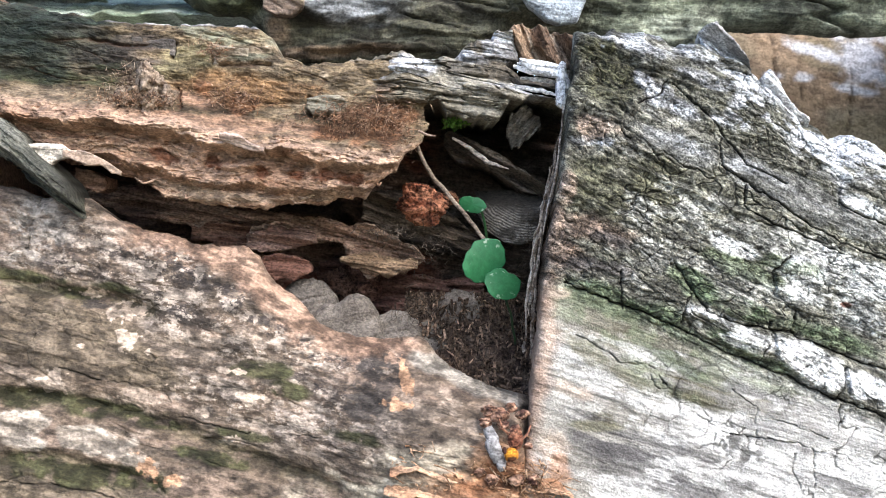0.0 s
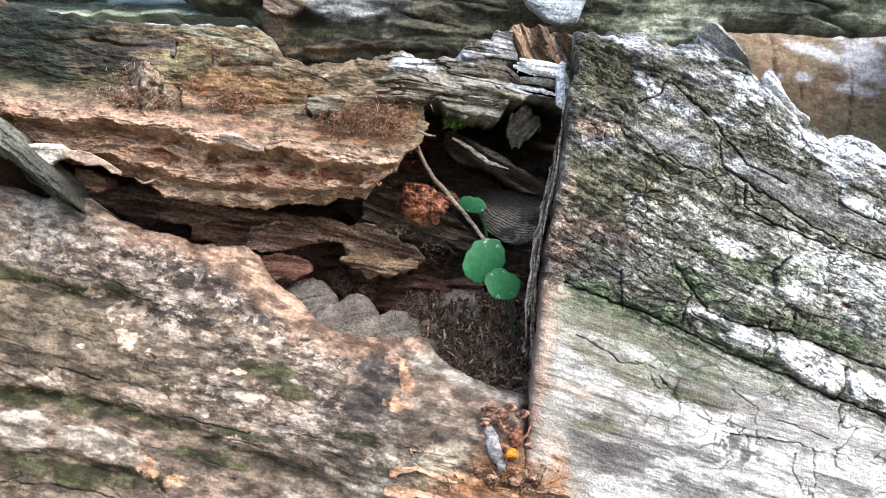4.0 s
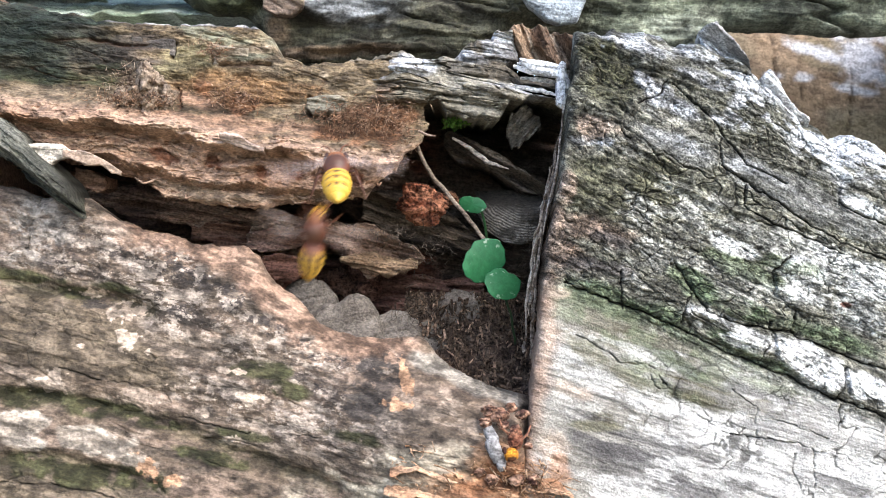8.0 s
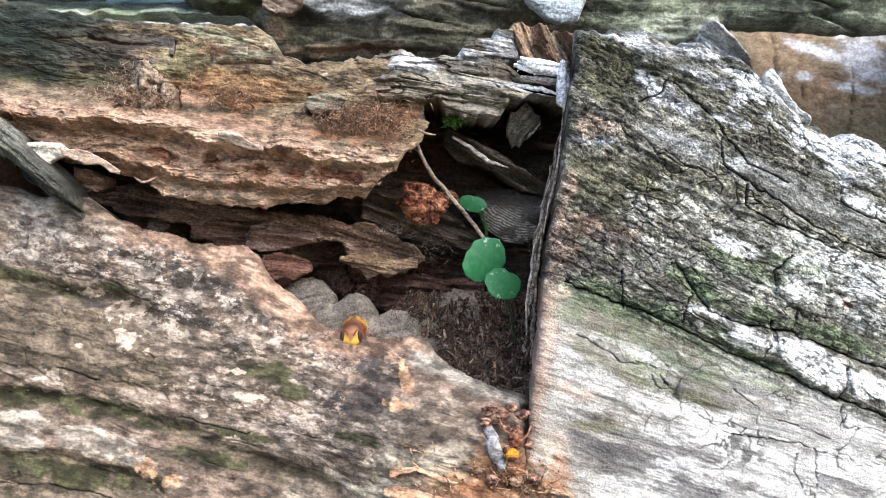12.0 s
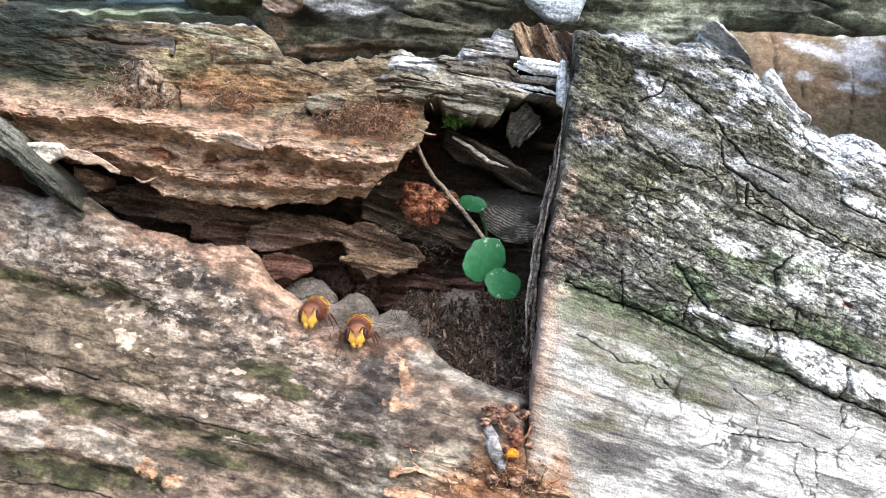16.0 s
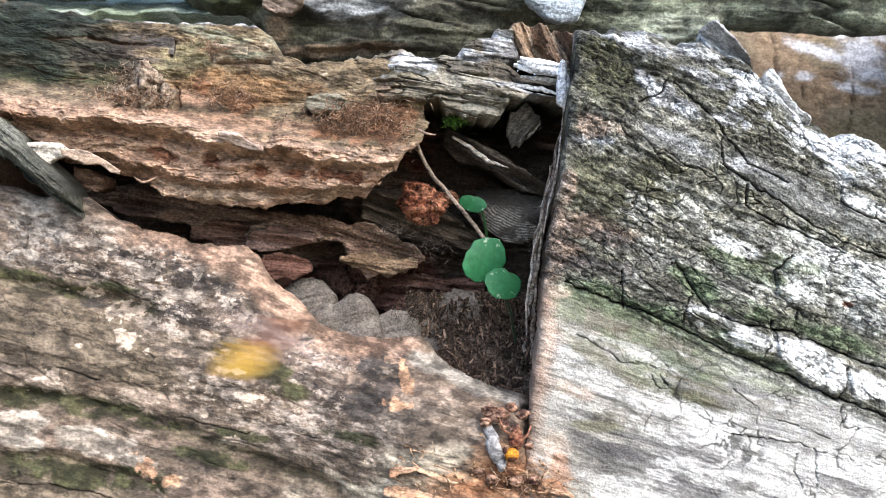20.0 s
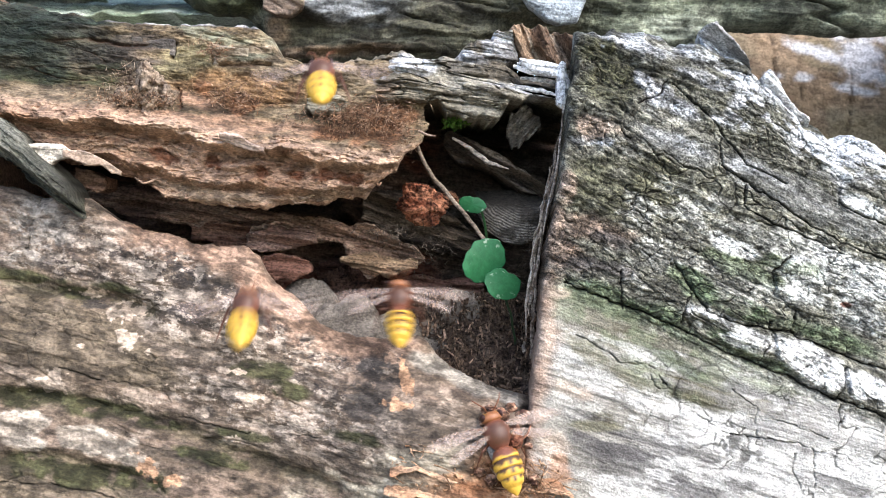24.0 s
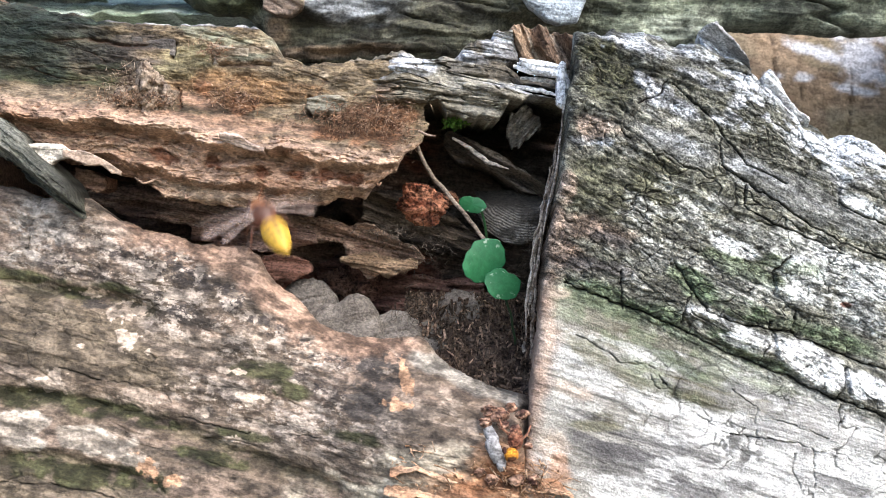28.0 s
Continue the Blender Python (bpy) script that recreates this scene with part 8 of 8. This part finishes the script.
        [(0, -30.1, -80.0, 565.6, 90, -60, 1), (7.5, -23.1, -60.0, 538.9, 90, -60, 1), (7.6, -23.6, -55.1, 523.4, 90, -60, 1), (7.7, -22.4, -50.2, 506.2, 90, -42, 1), (7.8, -18.3, -45.2, 490.0, 90, -62, 1), (7.9, -16.4, -40.3, 476.6, 95, -52, 1), (8, -27.0, -35.4, 468.5, 100, -60, 1), (8.1, -16.9, -30.5, 471.7, 130, -60, 1), (8.2, -17.2, -25.5, 467.3, 150, -60, 1), (8.3, -16.3, -20.6, 466.4, 140, -60, 1), (8.4, -22.1, -15.7, 466.6, 160, -60, 1), (8.5, -39.9, -10.8, 463.2, 150, -60, 1), (8.6, -47.5, -5.8, 460.8, 140, -60, 1), (8.7, -61.7, -0.9, 462.9, 165, -60, 1), (8.8, -74.4, 4.0, 465.1, 140, -52, 1), (8.9, -78.1, 6.0, 463.2, 130, -42, 1), (9, -64.2, 2.0, 465.0, 150, -42, 1), (9.1, -46.7, -2.5, 466.1, 110, -60, 1), (9.2, -39.1, -7.0, 459.5, 160, -60, 1), (9.3, -28.0, -11.5, 459.4, 120, -60, 1), (9.4, -28.2, -16.0, 445.8, 90, -60, 1), (9.5, -30.8, -20.5, 444.6, 60, 20, 1), (9.6, -27.4, -25.0, 449.5, 110, 20, 1), (9.7, -33.4, -120.0, 469.2, 100, 20, 1), (9.8, -55.7, -70.0, 473.8, 180, 15, 1), (9.9, -97.0, -65.0, 485.7, 170, 10, 1), (10, -138.8, -60.0, 496.9, 170, -60, 1), (10.2, -116.0, -130.0, 489.1, 170, -10, 1), (10.65, -114.1, -130.0, 491.9, 122, -10, 1), (11.1, -112.2, -130.0, 494.6, 75, -10, 1), (11.3, -117.8, -60.0, 496.9, 75, -60, 1), (11.4, -99.4, -45.0, 482.8, 75, -60, 1), (11.5, -81.9, -30.0, 473.5, 75, -60, 1), (11.6, -80.5, -15.0, 460.5, 75, -60, 1), (11.7, -73.5, 0.0, 461.0, 130, -60, 1), (11.8, -82.2, 15.0, 461.5, 150, -60, 1), (11.9, -88.7, 30.0, 460.6, 150, -42, 0), (12.1, -88.7, 38.0, 434.6, 150, -15, 0), (14.5, -62.6, 38.0, 422.0, 100, 20, 0), (14.7, -62.6, 30.0, 448.0, 100, 20, 0), (14.8, -60.2, 20.0, 452.1, 100, 20, 0), (14.9, -57.1, 6.0, 456.0, 110, 25, 1), (15, -44.3, -10.0, 458.8, 130, 30, 1), (15.1, -41.4, -18.3, 459.8, 160, 25, 1), (15.2, -84.0, -26.7, 472.0, 165, 15, 1), (15.3, -140.3, -35.0, 484.0, 165, 15, 1), (15.5, -121.3, -130.0, 479.4, 165, -10, 1), (19.5, -124.7, -130.0, 429.7, 112, -10, 1), (23.5, -92.4, -130.0, 385.8, 60, -10, 1), (23.7, -88.0, -70.0, 388.8, 60, -60, 1), (23.8, -75.6, -60.3, 399.7, 60, -60, 1), (23.9, -63.7, -50.6, 418.0, 60, -60, 1), (24, -49.0, -40.9, 433.7, 95, -60, 1), (24.1, -52.5, -31.1, 439.6, 95, -60, 1), (24.2, -69.2, -21.4, 452.5, 80, -60, 1), (24.3, -73.9, -11.7, 454.4, 80, -60, 1), (24.4, -78.8, -2.0, 459.7, 110, -62, 1), (24.5, -87.3, 30.0, 461.3, 160, -62, 0), (24.8, -87.3, 40.0, 435.3, 160, -15, 0), (28, -87.3, 40.0, 435.3, 160, -15, 0)],
        [(0, 240.7, -90.0, 436.3, 160, -60, 1), (9.2, 185.2, -70.0, 439.4, 160, -60, 1), (9.3, 129.3, -60.0, 439.0, 160, -60, 1), (9.4, 7.1, -50.0, 432.1, 160, -10, 1), (9.5, -36.7, -40.0, 422.4, 105, -62, 1), (9.6, -67.6, -33.5, 453.0, 110, -60, 1), (9.7, -69.1, -27.0, 455.4, 100, -60, 1), (9.8, -60.4, -20.5, 439.8, 90, -60, 1), (9.9, -61.1, -14.0, 439.6, 85, -42, 1), (10, -62.1, -12.0, 447.0, 80, -42, 1), (10.1, -62.9, -8.0, 451.3, 80, -52, 0), (10.2, -65.2, 4.0, 455.3, 90, -62, 0), (10.3, -71.6, 40.0, 458.1, 90, -62, 0), (10.5, -71.6, 40.0, 432.1, 90, -15, 0), (14, -8.2, 38.0, 390.8, 90, 20, 0), (14.2, -8.2, 18.0, 416.8, 90, 30, 0), (14.3, -8.2, 18.0, 420.9, 270, 81, 0), (14.4, -8.7, 12.0, 425.4, 270, 81, 0), (14.5, -8.7, 11.3, 426.1, 270, 81, 0), (14.6, -7.3, 10.7, 426.1, 270, 81, 0), (14.7, -8.0, 10.0, 426.8, 270, 81, 0), (14.8, -5.3, 9.3, 426.9, 270, 81, 0), (14.9, -5.3, 8.7, 427.6, 270, 81, 0), (15, -5.9, 8.0, 427.6, 270, 81, 0), (15.1, -7.9, 7.8, 428.3, 270, 81, 0), (15.2, -9.9, 7.5, 428.3, 265, 81, 0), (15.3, -9.9, 7.2, 429.7, 265, 81, 0), (15.4, -9.2, 7.0, 429.7, 265, 81, 0), (15.5, -10.5, 6.8, 427.7, 270, 81, 0), (15.6, -15.1, 6.6, 427.7, 270, 81, 0), (15.7, -17.1, 6.4, 427.8, 280, 81, 0), (15.8, -20.4, 6.2, 427.8, 280, 81, 0), (15.9, -21.0, 6.0, 426.5, 275, 81, 0), (16, -24.2, 5.3, 427.2, 275, 81, 0), (16.1, -23.5, 4.7, 427.2, 280, 81, 0), (16.2, -22.9, -4.0, 428.4, 300, 50, 0), (16.3, -21.5, -6.0, 426.1, 290, 45, 0), (16.4, -20.8, -7.0, 426.1, 290, 45, 0), (16.5, -17.0, -8.0, 425.6, 320, 40, 0), (16.6, -14.5, -8.0, 426.2, 340, 30, 0), (16.7, -15.7, -8.0, 426.2, 345, 25, 0), (16.8, -18.9, -8.0, 426.2, 0, 18, 0), (16.9, -20.1, -8.5, 427.5, 5, 15, 0), (17, -20.7, -9.0, 430.0, 10, 10, 0), (17.1, -23.8, -9.5, 428.8, 15, 8, 0), (17.2, -20.0, -10.0, 426.3, 25, 5, 0), (17.3, -15.6, -10.5, 427.0, 20, 0, 0), (17.4, -14.9, -11.0, 425.2, 55, -32, 0), (17.5, -13.7, -12.0, 428.4, 80, -52, 0), (17.6, -12.4, -12.0, 425.3, 100, -52, 0), (17.7, -10.6, -11.5, 424.6, 95, -52, 0), (17.8, -10.6, -11.0, 422.7, 85, -62, 0), (17.9, -10.6, -11.0, 423.9, 90, -62, 0), (18, -9.3, -11.0, 423.9, 90, -62, 0), (18.1, -8.1, -11.0, 423.9, 95, -62, 0), (18.2, -8.1, -11.0, 424.6, 105, -52, 0), (18.3, -7.5, -11.0, 424.6, 105, -52, 0), (18.4, -8.1, -11.0, 425.8, 125, -42, 1), (18.5, -12.9, -16.0, 438.4, 145, -21, 1), (18.6, -25.9, -14.0, 445.8, 160, -10, 1), (18.7, -33.0, -11.0, 450.1, 150, -21, 1), (18.8, -46.5, -8.0, 452.0, 80, -42, 1), (18.9, -40.0, -10.0, 450.1, 40, -42, 1), (19, -21.5, -16.0, 451.9, 50, -42, 1), (19.1, -1.2, -25.0, 454.8, 30, -32, 1), (19.2, 25.0, -45.0, 457.8, 30, -21, 1), (19.3, 37.1, -50.0, 463.7, 120, -42, 1), (19.4, 23.3, -45.0, 469.0, 150, -32, 1), (19.5, 7.5, -35.0, 463.3, 140, -32, 1), (19.6, -14.6, -30.0, 462.4, 150, -32, 1), (19.7, -51.5, -30.0, 458.9, 170, -21, 1), (19.8, -84.8, -40.0, 461.4, 140, -52, 1), (19.9, -76.9, -50.0, 446.3, 60, -42, 1), (20, -43.6, -50.0, 426.6, 40, -42, 1), (20.1, -2.7, -55.0, 424.9, 35, -32, 1), (20.2, 47.7, -55.0, 408.8, 30, -32, 1), (20.3, 82.0, -60.0, 410.1, 80, -42, 1), (20.4, 77.8, -60.0, 411.7, 160, -21, 1), (20.5, 51.6, -65.0, 398.5, 200, 0, 1), (20.6, 25.5, -45.0, 366.2, 200, 0, 1), (20.8, 27.6, -130.0, 359.3, 200, -10, 1), (21.28, -43.2, -130.0, 362.5, 168, -10, 1), (21.76, -100.7, -130.0, 392.8, 117, -10, 1), (22.24, -127.2, -130.0, 440.6, 71, -10, 1), (22.72, -114.5, -130.0, 491.4, 46, -10, 1), (23.2, -66.6, -130.0, 529.4, 40, -10, 1), (23.4, -48.5, -90.0, 507.9, 40, -60, 1), (23.5, -45.0, -81.1, 501.4, 40, -60, 1), (23.6, -32.1, -72.2, 492.2, 40, -60, 1), (23.7, -22.9, -63.3, 480.7, 40, -60, 1), (23.8, -31.7, -54.4, 472.1, 40, -60, 1), (23.9, -44.9, -45.5, 471.7, 40, -60, 1), (24, -30.3, -36.5, 493.0, 100, -60, 1), (24.1, -45.4, -27.6, 470.7, 80, -60, 1), (24.2, -66.8, -18.7, 462.8, 90, -60, 1), (24.3, -66.9, -9.8, 458.2, 190, -60, 1), (24.4, -55.9, -0.9, 463.6, 180, -60, 1), (24.5, -58.1, 8.0, 453.4, 140, -42, 1), (24.6, -61.5, 36.0, 449.4, 150, -42, 0), (24.9, -61.5, 40.0, 423.4, 150, -15, 0), (28, -61.5, 40.0, 423.4, 150, -15, 0)],
        [(0, -54.8, 40.0, 407.4, 120, 20, 0), (10, -54.8, 38.0, 407.4, 120, 20, 0), (10.2, -54.8, 12.0, 433.4, 120, 20, 1), (10.3, -53.4, -8.0, 439.4, 150, 20, 1), (10.4, -70.0, -15.3, 443.9, 170, 10, 1), (10.5, -106.1, -22.7, 454.9, 165, 12, 1), (10.6, -154.4, -30.0, 464.1, 165, 12, 1), (10.8, -126.8, -130.0, 461.6, 165, -10, 1), (15.9, -109.4, -130.0, 402.0, 152, -10, 1), (21, -45.0, -130.0, 363.0, 134, -10, 1), (26.1, 38.7, -130.0, 361.5, 125, -10, 1), (26.3, 33.4, -70.0, 373.7, 125, -60, 1), (26.4, 16.4, -58.3, 394.0, 125, -60, 1), (26.5, -3.9, -46.7, 419.7, 125, -60, 1), (26.6, -28.8, -35.0, 444.9, 105, -60, 1), (26.7, -31.1, -23.3, 460.8, 115, -60, 1), (26.8, -32.9, -11.7, 464.4, 150, -60, 1), (26.9, -44.5, 0.0, 457.2, 160, -32, 1), (27, -57.4, 4.0, 454.0, 170, -42, 1), (27.1, -66.9, 34.0, 450.8, 180, -52, 0), (27.4, -66.9, 40.0, 424.8, 180, -15, 0), (28, -66.9, 40.0, 424.8, 180, -15, 0)],
        [(0, 45.1, -80.0, 340.1, 115, -60, 1), (10.3, 34.7, -60.0, 365.4, 115, -60, 1), (10.4, 16.7, -52.6, 387.4, 115, -60, 1), (10.5, -0.6, -45.1, 420.1, 115, -60, 1), (10.6, -13.1, -37.7, 445.5, 150, -60, 1), (10.7, -19.3, -30.3, 444.8, 130, -60, 1), (10.8, -13.2, -22.9, 455.5, 170, -60, 1), (10.9, -27.0, -15.4, 451.9, 200, -60, 1), (11, -32.1, -8.0, 436.9, 120, -21, 1), (11.1, -31.1, 2.0, 429.3, 200, -21, 1), (11.2, -29.9, 18.0, 422.2, 220, -42, 1), (11.4, -29.9, 38.0, 396.2, 220, -15, 0), (14.9, -23.5, 38.0, 396.5, 90, 20, 0), (15.1, -23.5, 14.0, 422.5, 90, 40, 1), (15.2, -23.3, 11.0, 428.8, 270, 81, 1), (15.3, -25.2, 10.0, 429.5, 270, 81, 0), (15.4, -27.2, 9.0, 430.2, 265, 81, 0), (15.5, -27.7, 8.0, 430.3, 260, 81, 0), (15.6, -29.7, -6.0, 431.7, 120, 40, 1), (15.7, -34.1, -12.0, 440.8, 165, 20, 1), (15.8, -72.4, -18.0, 449.5, 172, 10, 1), (15.9, -127.7, -24.0, 460.2, 172, 10, 1), (16, -166.1, -30.0, 467.0, 172, 10, 1), (16.2, -126.6, -130.0, 463.0, 172, -10, 1), (20.85, -119.9, -130.0, 417.9, 131, -10, 1), (25.5, -84.8, -130.0, 380.5, 90, -10, 1), (25.7, -93.1, -70.0, 373.7, 90, -60, 1), (25.8, -87.6, -55.7, 382.8, 90, -60, 1), (25.9, -79.9, -41.4, 395.0, 90, -60, 1), (26, -59.7, -27.1, 417.6, 90, -60, 1), (26.1, -54.5, -12.9, 448.2, 105, -60, 1), (26.2, -70.5, 1.4, 458.5, 125, -60, 1), (26.3, -83.1, 15.7, 465.6, 155, -60, 1), (26.4, -87.3, 30.0, 462.1, 170, -42, 0), (26.7, -87.3, 40.0, 436.1, 170, -15, 0), (28, -87.3, 40.0, 436.1, 170, -15, 0)],
        [(0, -125.9, -190.0, 491.7, 160, -60, 1), (24.7, -96.8, -170.0, 482.1, 160, -60, 1), (24.8, -72.1, -170.0, 480.6, 160, -60, 1), (24.9, -32.7, -170.0, 475.0, 160, -60, 1), (25, 20.3, -170.0, 496.0, 160, -60, 1), (25.1, 41.9, -170.0, 511.4, 160, -60, 1), (25.3, 56.9, -130.0, 533.3, 160, -10, 1), (25.9, -17.6, -130.0, 542.1, 110, -10, 1), (26.5, -86.0, -130.0, 518.8, 43, -10, 1), (27.1, -124.4, -130.0, 471.5, 10, -10, 1), (27.3, -110.0, -130.0, 469.0, 10, -60, 1), (27.4, -96.1, -126.7, 465.4, 10, -60, 1), (27.5, -77.7, -123.3, 462.5, 10, -60, 1), (27.6, -33.8, -120.0, 461.9, 10, 0, 1), (27.7, 12.1, -60.0, 475.3, 135, -32, 1), (27.8, -8.5, -40.0, 461.9, 160, -21, 1), (27.9, -41.1, -16.0, 464.2, 115, -52, 1), (28, -48.1, -6.0, 457.0, 130, -42, 1)],
    ]

    first = hornet()
    first.scale = (0.88, 0.88, 0.88)
    swarm = [first] + [copy_thing(first, Matrix()) for _ in flights[1:]]
    for who, rows in zip(swarm, flights):
        walk(who, [(t, aim((x / 1000, y / 1000, z / 1000), h, e)) for t, x, y, z, h, e, _ in rows])
        wings = [w for w in who.children if w.name.startswith("wing")]
        for k, wing in enumerate(wings):
            side = 1 if wing.location.y > 0 else -1
            root = wing.location.copy()
            beats, last = [], None
            for (t, *_, beat), (t1, *_, after) in zip(rows, rows[1:] + [(28.05, 0, 0, 0, 0, 0, rows[-1][6])]):
                if not beat:
                    beats.append((t, Matrix.Translation(root) @ Matrix.Rotation(radians(-58 * side), 4, "Z") @ Matrix.Rotation(radians(6), 4, "X")))
                    continue
                n = 2 if t1 - t > 0.35 else max(1, round((t1 - t) * FPS))
                for j in range(n):
                    up = 1 if (round(t * FPS) + j) % 2 else -1
                    swing = Matrix.Rotation(radians(side * (8 + 32 * up)), 4, "X") @ Matrix.Rotation(radians(side * (-8 + 10 * up)), 4, "Z")
                    beats.append((t + j * (t1 - t) / n, Matrix.Translation(root) @ swing))
            beats.append((28.1, beats[-1][1]))
            seen = {}
            for t, m in beats:
                seen[frame(t)] = (t, m)
            walk(wing, [seen[f] for f in sorted(seen)])


motions()
